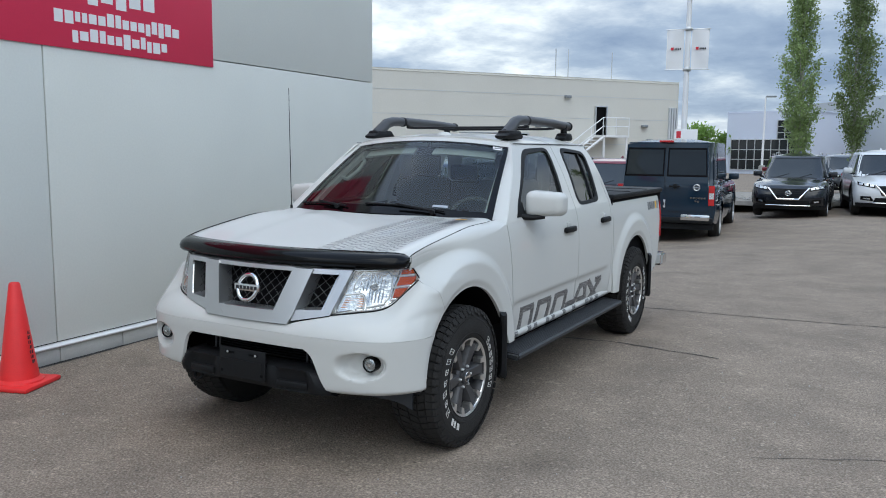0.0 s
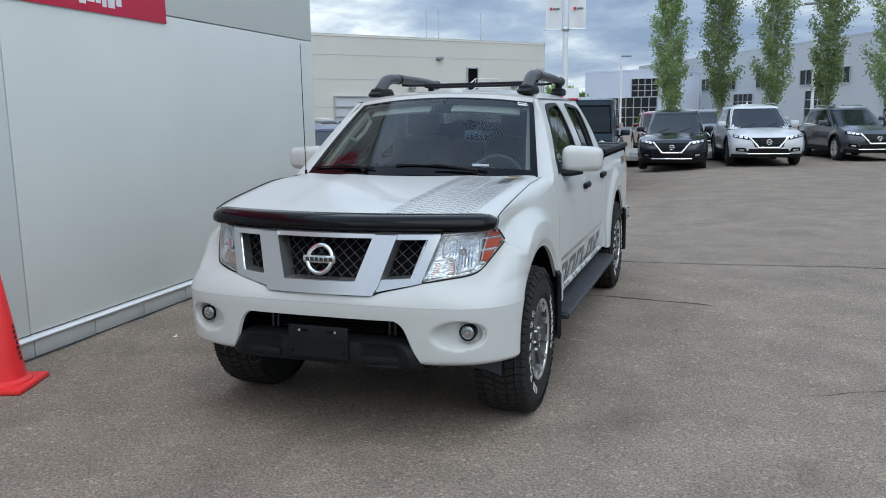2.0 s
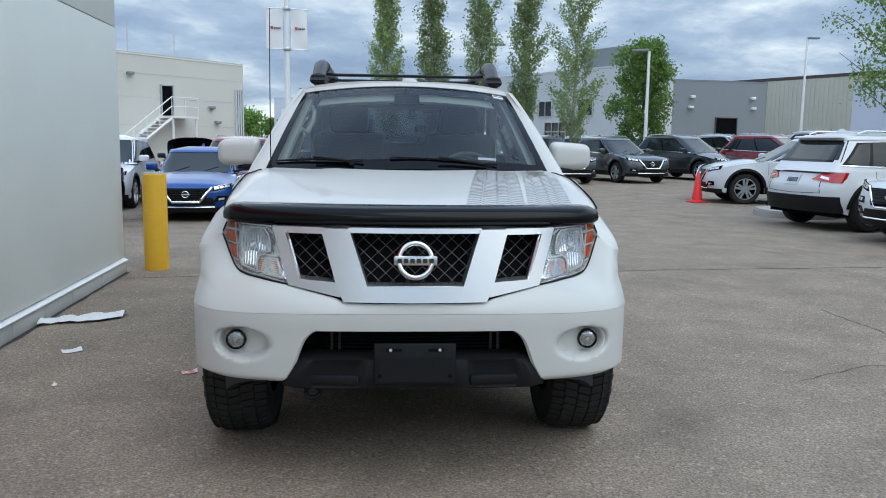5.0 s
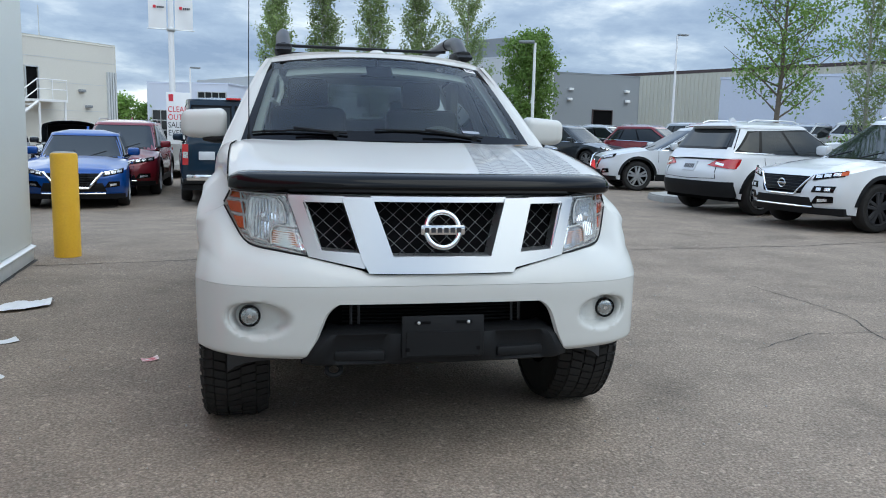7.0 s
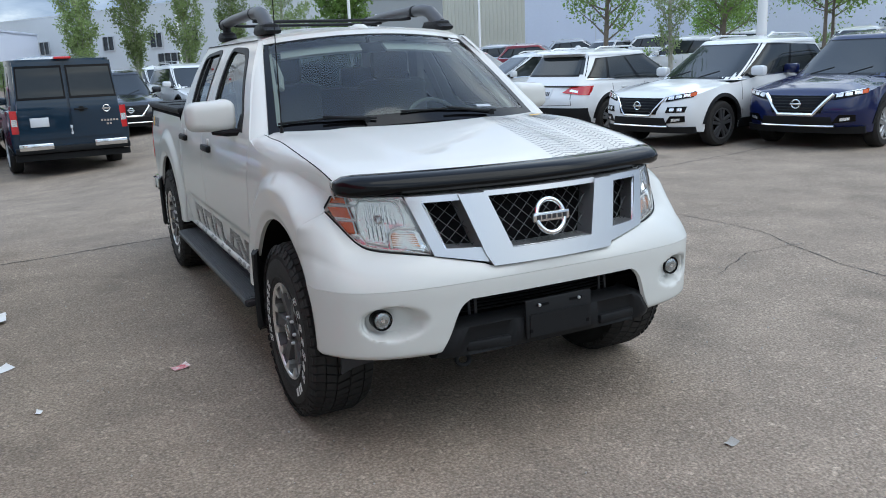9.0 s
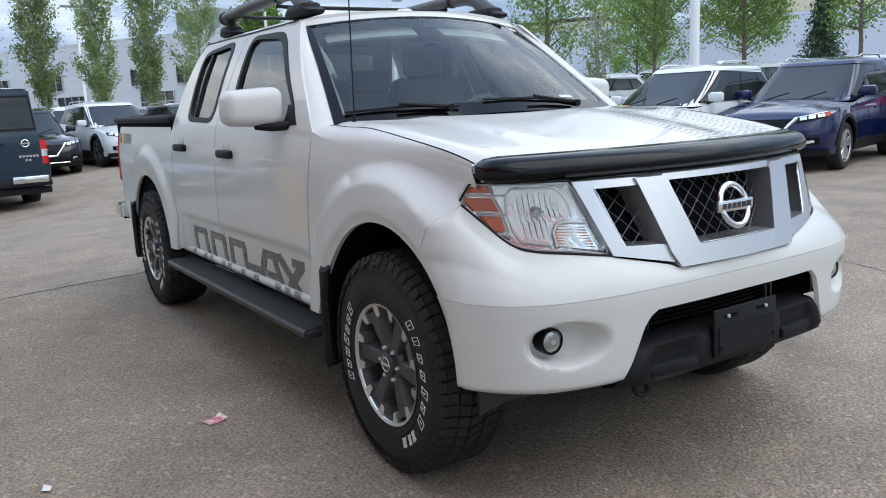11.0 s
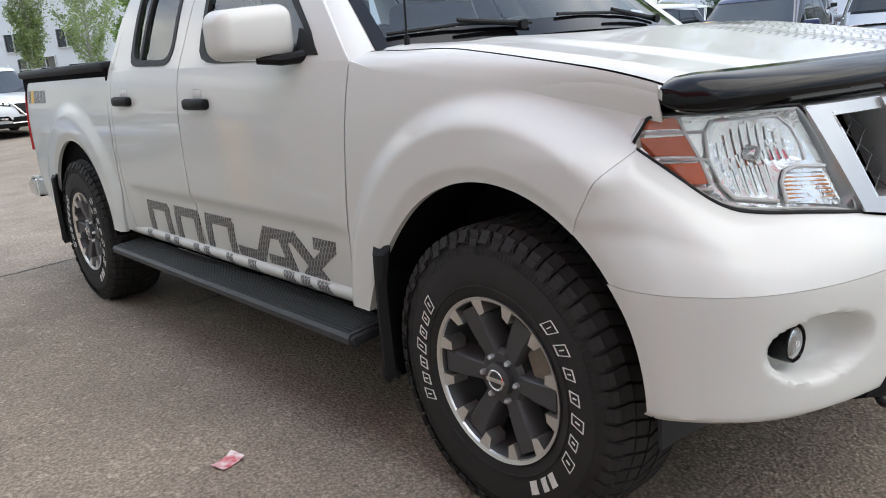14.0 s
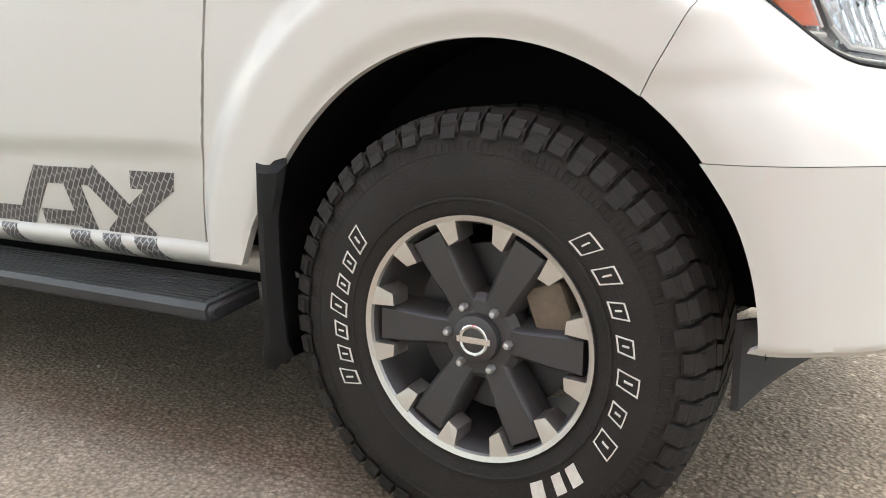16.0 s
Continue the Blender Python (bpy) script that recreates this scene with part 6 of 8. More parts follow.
part("air_dam", bm, M_STEP, truck, "black rubber air dam")
bm = bmesh.new()
tube(bm, [Vector((-0.40 + 0.028 * math.cos(a), -0.735 + 0.01 * math.sin(a), 0.385 + 0.020 * math.sin(a))) for a in steps(0, math.tau, 18)], 0.009, 8, caps=False)
part("tow_hook", bm, M_BLACK, truck)
bm = bmesh.new()
box(bm, -0.158, 0.158, -0.822, -0.810, 0.442, 0.600, 0.006)
for v in bm.verts:
    v.co.y += 0.10 * (v.co.z - 0.44) * 0.35
pb = part("plate_bracket", bm, M_BLACK, truck, "empty black number-plate bracket")
for x in (-0.08, 0.08):
    bm = bmesh.new()
    box(bm, x - 0.030, x + 0.030, -0.8195, -0.816, 0.570, 0.580)
    part("bracket_slot", bm, M_DARK, pb, smooth=False)
for x in (-0.135, 0.135):
    bm = bmesh.new()
    box(bm, x - 0.008, x + 0.008, -0.824, -0.819, 0.466, 0.482, 0.003)
    part("bracket_bolt", bm, M_DARK, pb, smooth=False)
for x in (-0.095, 0.095):
    bm = bmesh.new()
    lathe(bm, [(0.0, -0.008), (0.006, -0.006), (0.007, 0.0)], 10, 1, (x, -0.818, 0.575))
    part("screw", bm, M_STEEL, pb)
bm = bmesh.new()
box(bm, -0.14, 0.14, -0.823, -0.74, 0.45, 0.54)
part("bracket_mount", bm, M_BLACK, pb, smooth=False)

# underbody and engine bay block as near-black boxes with the shade in their colour; bed
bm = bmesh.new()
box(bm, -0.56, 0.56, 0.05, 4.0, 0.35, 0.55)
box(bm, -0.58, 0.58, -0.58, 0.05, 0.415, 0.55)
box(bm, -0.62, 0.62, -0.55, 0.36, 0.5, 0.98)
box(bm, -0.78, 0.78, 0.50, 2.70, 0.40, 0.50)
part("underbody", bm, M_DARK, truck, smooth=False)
bm = bmesh.new()
box(bm, -0.86, 0.86, 2.575, 2.60, 0.5, 1.24)
box(bm, -0.80, 0.80, 2.58, 4.12, 0.62, 0.66)
box(bm, -0.855, -0.83, 2.58, 4.12, 0.62, 1.235)
box(bm, 0.83, 0.855, 2.58, 4.12, 0.62, 1.235)
part("bed_floor", bm, M_DARK, truck, smooth=False)
bm = bmesh.new()
box(bm, -0.81, 0.81, 4.115, 4.16, 0.62, 1.235, 0.02)
part("tailgate", bm, M_PEARL, truck)
bm = bmesh.new()
box(bm, -0.875, 0.875, 2.585, 4.14, 1.228, 1.275, 0.018)
cover = part("bed_cover", bm, M_BLACK, truck, "black soft bed cover")
bm = bmesh.new()
for y in (3.1, 3.62):
    box(bm, -0.86, 0.86, y - 0.012, y + 0.012, 1.272, 1.281, 0.003)
part("cover_seam", bm, M_BLACK, cover)
for s in (-1, 1):
    bm = bmesh.new()
    f = flank(s)
    patch(bm, [(4.10, 0.80), (4.165, 0.80), (4.165, 1.20), (4.12, 1.20)], lambda u, v, d: f(u, v, d), 4, 6, -0.05, 0.022)
    part("tail_light", bm, M_TAIL, truck, "red tail light")
    bm = bmesh.new()
    prism(bm, [(4.13, 0.50), (4.26, 0.49), (4.31, 0.52), (4.31, 0.60), (4.28, 0.625), (4.13, 0.625)], lambda u, v, d: (s * (0.30 + d), u, v - 0.0), 0.0, 0.60)
    bmesh.ops.bevel(bm, geom=bm.edges[:], offset=0.02, segments=3, affect="EDGES")
    part("rear_bumper", bm, M_CHROME, truck, "bright rear bumper")
    for k in range(6):
        y = 3.62 + k * 0.062
        bm = bmesh.new()
        patch(bm, [(y, 1.085), (y + 0.045, 1.085), (y + 0.055, 1.155), (y + 0.01, 1.155)], lambda u, v, d: f(u, v, d), 1, 2, -0.001, 0.002)
        part("print_bar", bm, M_YELLOW if k == 4 else M_DECAL, truck, smooth=False)

# flank graphic: plain slanted blocks printed with a tread pattern
for s in (-1, 1):
    f = flank(s)
    first, last = (0.672, 2.355) if s > 0 else (2.355, 0.672)

    def bar2(u0, z0, u1, z1, w):
        """A thick stroke from (u0, z0) to (u1, z1); u runs from 0 to 1 along the graphic."""
        a, b = Vector((u0 * 1.63, z0)), Vector((u1 * 1.63, z1))
        n = (b - a).normalized().orthogonal() * w / 2
        q = [a - n, b - n, b + n, a + n]
        bm = bmesh.new()
        patch(bm, [(lerp(first, last, p.x / 1.63), p.y) for p in q], lambda u, v, d: f(u, max(0.478 + (v - 0.478) * 0.93, 0.478), d), 4, 2, -0.002, 0.0025)
        part("graphic_block", bm, M_DECAL, truck, "dark tread-patterned graphic", smooth=False)

    for k in range(3):
        u = 0.022 + k * 0.185
        bar2(u, 0.478, u + 0.026, 0.640, 0.052)
        bar2(u + 0.010, 0.632, u + 0.150, 0.632, 0.044)
        bar2(u + 0.142, 0.640, u + 0.124, 0.478, 0.052)
    bar2(0.548, 0.520, 0.648, 0.520, 0.044)
    bar2(0.636, 0.478, 0.708, 0.640, 0.056)
    bar2(0.700, 0.632, 0.830, 0.632, 0.044)
    bar2(0.768, 0.640, 0.796, 0.478, 0.060)
    bar2(0.690, 0.520, 0.785, 0.520, 0.040)
    bar2(0.815, 0.640, 0.945, 0.478, 0.056)
    bar2(0.908, 0.632, 0.995, 0.632, 0.044)
    bar2(0.985, 0.632, 0.850, 0.478, 0.054)
    # the legs of the print run on over the sill
    for u, w in ((0.016, 0.05), (0.140, 0.05), (0.200, 0.05), (0.325, 0.05), (0.385, 0.05), (0.510, 0.05), (0.625, 0.06), (0.792, 0.07), (0.855, 0.06), (0.925, 0.07)):
        y = lerp(first, last, u)
        bm = bmesh.new()
        patch(bm, [(y, 0.06), (y + w, 0.06), (y + w - 0.03, 0.80), (y - 0.03, 0.80)], lambda a, k, d: (s * (0.846 + 0.032 * math.sin(k * math.pi) ** 0.7 - 0.04 * k + d), a, lerp(0.494, 0.428, k)), 1, 6, -0.002, 0.0025)
        part("graphic_block", bm, M_DECAL, truck, "dark tread-patterned graphic", smooth=False)

# roof rack
for s in (-1, 1):
    bm = bmesh.new()
    x = s * 0.535
    tube(bm, [(x, 1.20, 1.735), (x, 1.27, 1.775), (x, 1.34, 1.820), (x * 0.99, 1.42, 1.838), (x * 0.985, 1.62, 1.842), (x * 0.985, 2.05, 1.835), (x * 0.985, 2.42, 1.818)], [0.040, 0.042, 0.040, 0.036, 0.033, 0.033, 0.033], 14)
    rail = part("rack_rail", bm, M_RIMGREY, truck, "thick grey roof-rack rail")
    for y0, y1 in ((1.11, 1.40), (2.20, 2.38)):
        bm = bmesh.new()
        box(bm, x - 0.048, x + 0.048, y0, y1, 1.705, 1.765, 0.02)
        for v in bm.verts:
            if v.co.z > 1.74:
                v.co.y = lerp((y0 + y1) / 2 + 0.03, v.co.y, 0.72)
        if y0 > 2:
            tube(bm, [(x, 2.29, 1.75), (x, 2.29, 1.83)], 0.026, 10)
        part("rack_foot", bm, M_BLACK, rail)
    for y in (1.56, 2.40):
        bm = bmesh.new()
        tube(bm, [(x * 0.985, y - 0.012, 1.84 - 0.02 * (y > 2)), (x * 0.985, y + 0.012, 1.84 - 0.02 * (y > 2))], 0.037, 14)
        part("rail_collar", bm, M_BLACK, rail)
for y in (1.62, 2.12):
    bm = bmesh.new()
    tube(bm, [(-0.52, y, 1.80), (-0.45, y, 1.795), (0.45, y, 1.795), (0.52, y, 1.80)], 0.017, 10, squash=0.6)
    part("cross_bar", bm, M_BLACK, truck)

# cab interior
bm = bmesh.new()
grid(bm, lambda x, k: (x, lerp(0.50 + 0.2 * x * x, 0.98, k), 1.17 + 0.05 * math.sin(k * math.pi) - 0.06 * ease(0.7, 1, k)), steps(-0.72, 0.72, 12), steps(0, 1, 8))
thicken(bm, (0, 0, -0.30))
part("dashboard", bm, M_SEAT, truck, "dark dashboard")
bm = bmesh.new()
box(bm, -0.76, 0.76, 0.5, 2.5, 0.50, 0.60)
part("cab_floor", bm, M_SEAT, truck, smooth=False)
for x in (-0.37, 0.37):
    bm = bmesh.new()
    box(bm, x - 0.25, x + 0.25, 1.12, 1.62, 0.75, 0.92, 0.05)
    sb = part("front_seat", bm, M_SEAT, truck, "dark cloth seat")
    bm = bmesh.new()
    box(bm, x - 0.24, x + 0.24, 1.56, 1.68, 0.85, 1.42, 0.05)
    part("seat_back", bm, M_SEAT, sb)
    bm = bmesh.new()
    box(bm, x - 0.13, x + 0.13, 1.62, 1.70, 1.42, 1.60, 0.035)
    part("headrest", bm, M_SEAT, sb)
bm = bmesh.new()
box(bm, -0.62, 0.62, 2.18, 2.38, 0.75, 1.36, 0.06)
rb = part("rear_bench", bm, M_SEAT, truck)
for x in (-0.40, 0.40):
    bm = bmesh.new()
    box(bm, x - 0.13, x + 0.13, 2.32, 2.40, 1.36, 1.50, 0.03)
    part("headrest", bm, M_SEAT, rb)
bm = bmesh.new()
c = Vector((0.37, 1.00, 1.13))
e1, e2 = Vector((1, 0, 0)), Vector((0, 0.42, 0.9)).normalized()
tube(bm, [c + 0.185 * (math.cos(a) * e1 + math.sin(a) * e2) for a in steps(0, math.tau, 30)], 0.014, 8, caps=False)
for a in (0.0, math.pi, -math.pi / 2):
    tube(bm, [c, c + 0.18 * (math.cos(a) * e1 + math.sin(a) * e2)], 0.018, 6)
lathe(bm, [(0.0, -0.03), (0.06, -0.02), (0.07, 0.02)], 16, 1, c)
part("steering_wheel", bm, M_SEAT, truck)
bm = bmesh.new()
box(bm, -0.11, 0.11, 1.06, 1.085, 1.585, 1.645, 0.015)
tube(bm, [(0, 1.08, 1.64), (0, 1.10, 1.70)], 0.012, 6)
part("rear_view_mirror", bm, M_BLACK, truck)
M_TRIM = surface("pale_grey_trim", (0.42, 0.43, 0.42), 0.8, var=0.05)
for s in (-1, 1):
    bm = bmesh.new()
    patch(bm, [(s * 0.985, 0.05), (s * 0.90, 0.05), (s * 0.92, 0.96), (s * 0.985, 0.96)], screen, 3, 10, -0.085, -0.05)
    part("inner_pillar", bm, M_TRIM, truck, "pale grey inner pillar trim")
    bm = bmesh.new()
    box(bm, min(s * 0.57, s * 0.63), max(s * 0.57, s * 0.63), 1.66, 1.80, 0.60, 1.60, 0.02)
    part("middle_pillar", bm, M_TRIM, truck)
    bm = bmesh.new()
    patch(bm, [(s * 0.12, 0.86), (s * 0.84, 0.86), (s * 0.84, 0.955), (s * 0.12, 0.955)], screen, 6, 2, -0.075, -0.06)
    part("sun_visor", bm, M_TRIM, truck, "pale folded sun visor")
bm = bmesh.new()
tube(bm, [screen(-0.90, 0.55, -0.06), screen(-0.86, 0.57, -0.10), screen(-0.85, 0.72, -0.11), screen(-0.88, 0.86, -0.10), screen(-0.92, 0.88, -0.06)], 0.014, 8)
part("grab_handle", bm, M_TRIM, truck, "pale grab handle on the pillar")
bm = bmesh.new()
box(bm, -0.58, 0.58, 1.15, 2.45, 1.655, 1.672)
part("headlining", bm, M_PSILVER, truck, smooth=False)

# wheels
M_OUTLINE = surface("raised_white_print", (0.70, 0.69, 0.66), 0.6, var=0.12, big=60)
TR, TW = 0.392, 0.280


def truck_wheel(x, y, s):
    w = new("wheel")
    w.parent = truck
    w.location = (x, y, TR - 0.004)
    w["label"] = "all-terrain tyre on a six-spoke dark alloy wheel"
    h = TW / 2
    bm = bmesh.new()
    lathe(bm, [(0.208, s * h * 0.72), (0.214, s * h * 0.90), (0.235, s * h * 0.97), (0.275, s * h * 1.0), (0.315, s * h * 0.985), (0.345, s * h * 0.94), (0.366, s * h * 0.86), (0.380, s * h * 0.72), (0.382, 0), (0.380, -s * h * 0.72), (0.366, -s * h * 0.86), (0.315, -s * h), (0.214, -s * h * 0.9)], 72, 0)
    tyre = part("tyre", bm, M_RUBBER, w, "black all-terrain tyre with raised print")
    bm = bmesh.new()
    N = 58
    for k in range(N):
        a0 = k * math.tau / N
        for off, lo, hi, lean, span in ((0.0, 0.62, 0.95, 0.05, 0.82), (0.4, 0.27, 0.58, -0.10, 0.80), (0.15, -0.14, 0.22, 0.12, 0.76), (0.55, -0.58, -0.19, 0.10, 0.80), (0.0, -0.95, -0.62, -0.05, 0.82)):
            da = math.tau / N
            q = []
            for uu, vv in ((0, lo), (1, lo), (1, hi), (0, hi)):
                ang = a0 + da * (off + uu * span) + lean * (vv - lo)
                q.append((ang, vv))
            v = []
            for rr in (0.374, None):
                for ang, vv in q:
                    r_out = 0.393 - 0.020 * max(0.0, abs(vv) - 0.66) ** 1.0 / 0.27
                    r = r_out if rr is None else r_out - 0.020
                    v.append(bm.verts.new((s * vv * h, r * math.cos(ang), r * math.sin(ang))))
            for i in ((4, 5, 6, 7), (0, 1, 5, 4), (1, 2, 6, 5), (2, 3, 7, 6), (3, 0, 4, 7)):
                bm.faces.new([v[j] for j in i])
        # shoulder lugs down the sidewall
        ang, da = a0 + 0.01, math.tau / N
        deep = 0.346 if k % 2 else 0.357
        v = []
        for r, hh in ((0.385, 0.86), (deep, 0.985)):
            for e in (0.05, 0.74):
                for lift in (-0.02, 0.022):
                    v.append(bm.verts.new((s * h * (hh + lift), r * math.cos(ang + da * e), r * math.sin(ang + da * e))))
        for i in ((1, 3, 7, 5), (0, 1, 5, 4), (2, 6, 7, 3), (4, 5, 7, 6), (0, 2, 3, 1)):
            bm.faces.new([v[j] for j in i])
    tb = part("tread_block", bm, M_RUBBER, tyre, smooth=False)
    tb["kind"] = "stuff"
    # maker's names stay unread: slanted outlined blocks round the wall
    def block(a, r0, r1, wid, lean, filled=False):
        bm = bmesh.new()
        t = 0.0021
        def pt(u, v, d):
            ang = a + (u + lean * (v - 0.274)) / 0.285
            return Vector((s * (h * 1.0 + d - 0.014 * ((v - 0.275) / 0.06) ** 2), v * math.cos(ang), v * math.sin(ang)))
        if filled:
            quads = [[(-wid, r0), (wid, r0), (wid, r1), (-wid, r1)]]
        else:
            quads = [[(-wid, r0), (wid * 0.8, r0), (wid * 0.8, r0 + t), (-wid, r0 + t)], [(-wid * 0.8, r1 - t), (wid, r1 - t), (wid, r1), (-wid * 0.8, r1)], [(-wid, r0), (-wid + t, r0), (-wid * 0.8 + t, r1), (-wid * 0.8, r1)], [(wid * 0.8 - t, r0), (wid * 0.8, r0), (wid, r1), (wid - t, r1)], [(-0.0015, lerp(r0, r1, 0.32)), (0.0015, lerp(r0, r1, 0.32)), (0.0015, lerp(r0, r1, 0.70)), (-0.0015, lerp(r0, r1, 0.70))]]
        for q in quads:
            patch(bm, q, pt, 2, 1, -0.003, 0.0022)
        part("raised_print", bm, M_OUTLINE, tyre, "white outlined print block", smooth=False)

    for k in range(7):
        block(radians(-22.5 + k * 9.6), 0.257, 0.257 + (0.027 if k in (1, 2, 4, 5) else 0.037), 0.0145 if k in (4, 5) else 0.0165, 0.25)
    for k in range(7):
        block(radians(137 + k * 12.0), 0.257, 0.257 + (0.036 if k in (0, 1, 4, 6) else 0.027), 0.0185 if k in (0, 6) else 0.0165, 0.25)
    for k, (a, wid) in enumerate(((226.5, 0.011), (233.5, 0.010), (242.5, 0.013))):
        block(radians(a), 0.258, 0.292, wid, 0.25, True)
    bm = bmesh.new()
    for k in range(170):
        a0, a1 = k * math.tau / 170, (k + 0.5) * math.tau / 170
        v = []
        for r, hh in ((0.324, 0.972), (0.340, 0.945)):
            for ang, lift in ((a0, -0.002), ((a0 + a1) / 2, 0.0016), (a1, -0.002)):
                v.append(bm.verts.new((s * (h * hh + lift), r * math.cos(ang), r * math.sin(ang))))
        for q in ((0, 1, 4, 3), (1, 2, 5, 4)):
            bm.faces.new([v[j] for j in q])
    sb = part("serrated_band", bm, M_RUBBER, tyre, "fine radial ribs", smooth=False)
    sb["kind"] = "stuff"
    for r0 in (0.322, 0.246):
        bm = bmesh.new()
        top = h * (1.004 if r0 < 0.3 else 0.984)
        lathe(bm, [(r0 - 0.003, s * (top - 0.004)), (r0 - 0.0015, s * top), (r0 + 0.0015, s * top), (r0 + 0.003, s * (top - 0.004))], 72, 0)
        part("sidewall_rib", bm, M_RUBBER, tyre)
    # rim
    bm = bmesh.new()
    lathe(bm, [(0.214, s * h * 0.86), (0.218, s * h * 0.93), (0.212, s * h * 0.95), (0.204, s * h * 0.88), (0.198, s * h * 0.55), (0.192, -s * h * 0.2), (0.190, -s * h * 0.8)], 72, 0)
    part("rim_barrel", bm, M_RIMGREY, w)
    bm = bmesh.new()
    lathe(bm, [(0.2095, s * h * 0.92), (0.2175, s * h * 0.955), (0.2175, s * h * 0.965), (0.2085, s * h * 0.94), (0.205, s * h * 0.88)], 72, 0)
    part("rim_lip", bm, M_RIMCUT, w, "machined rim lip")
    X = lambda r, a, t, dx: Vector((s * (h * 0.62 + dx), r * math.cos(a) - t * math.sin(a), r * math.sin(a) + t * math.cos(a)))
    for k in range(6):
        a = k * math.tau / 6 + 0.02
        bm = bmesh.new()
        prof = [(0.055, 0.026, 0.020), (0.085, 0.026, 0.024), (0.12, 0.029, 0.029), (0.155, 0.032, 0.031), (0.193, 0.034, 0.032)]
        rows = []
        for r, wd, dx in prof:
            rows.append([bm.verts.new(X(r, a, t, d)) for t, d in ((-wd - 0.008, -0.03), (-wd, dx - 0.006), (-wd + 0.006, dx), (wd - 0.006, dx), (wd, dx - 0.006), (wd + 0.008, -0.03))])
        for p, q in zip(rows, rows[1:]):
            for j in range(5):
                bm.faces.new((p[j], p[j + 1], q[j + 1], q[j]))
        bm.faces.new(rows[-1])
        part("spoke", bm, M_RIMGREY, w)
        for e in (-1, 1):
            bm = bmesh.new()
            t0 = e * 0.043
            v = [bm.verts.new(X(r, a, t, d)) for r, t, d in ((0.163, t0 - e * 0.006, 0.038), (0.209, t0 - e * 0.007, 0.045), (0.203, t0 + e * 0.032, 0.045), (0.165, t0 + e * 0.016, 0.038), (0.163, t0 - e * 0.008, -0.012), (0.209, t0 - e * 0.009, -0.012), (0.203, t0 + e * 0.036, -0.012), (0.165, t0 + e * 0.019, -0.012))]
            for i in ((0, 1, 2, 3), (7, 6, 5, 4), (0, 4, 5, 1), (1, 5, 6, 2), (2, 6, 7, 3), (3, 7, 4, 0)):
                bm.faces.new([v[j] for j in i])
            part("spoke_edge", bm, M_RIMCUT, w, "machined spoke edge", smooth=False)
    bm = bmesh.new()
    lathe(bm, [(0.080, s * (h * 0.62 - 0.03)), (0.078, s * (h * 0.62 + 0.008)), (0.066, s * (h * 0.62 + 0.020)), (0.044, s * (h * 0.62 + 0.022)), (0.042, s * (h * 0.62 + 0.036)), (0.036, s * (h * 0.62 + 0.040)), (0.0, s * (h * 0.62 + 0.040))], 36, 0)
    hub = part("hub", bm, M_RIMGREY, w)
    bm = bmesh.new()
    lathe(bm, [(0.028, s * (h * 0.62 + 0.0415)), (0.026, s * (h * 0.62 + 0.043)), (0.022, s * (h * 0.62 + 0.0415))], 28, 0)
    box(bm, s * (h * 0.62 + 0.041) - 0.001, s * (h * 0.62 + 0.041) + 0.001, -0.032, 0.032, -0.0055, 0.0055)
    part("hub_badge", bm, M_CHROME, hub)
    for k in range(6):
        a = k * math.tau / 6 + 0.07
        bm = bmesh.new()
        c = X(0.058, a, 0, 0.018)
        lathe(bm, [(0.0, s * 0.019), (0.005, s * 0.018), (0.0078, s * 0.014), (0.0085, 0.0)], 6, 0, c)
        part("wheel_nut", bm, M_STEEL, hub)
    bm = bmesh.new()
    lathe(bm, [(0.0, s * h * 0.30), (0.155, s * h * 0.30), (0.155, s * h * 0.18), (0.09, s * h * 0.16)], 40, 0)
    part("brake_disc", bm, M_RIMGREY, w)
    bm = bmesh.new()
    box(bm, s * h * 0.40 - 0.04, s * h * 0.40 + 0.03, -0.06, 0.06, 0.10, 0.175, 0.015)
    bmesh.ops.rotate(bm, cent=(0, 0, 0), matrix=Matrix.Rotation(radians(70), 3, "X"), verts=bm.verts)
    part("brake_caliper", bm, M_BARK, w)
    return w


for s in (-1, 1):
    for y in (0.0, 3.198):
        truck_wheel(s * 0.772, y - (0.016 if y < 1 else 0.0), s)

# ---- parked vehicles ----


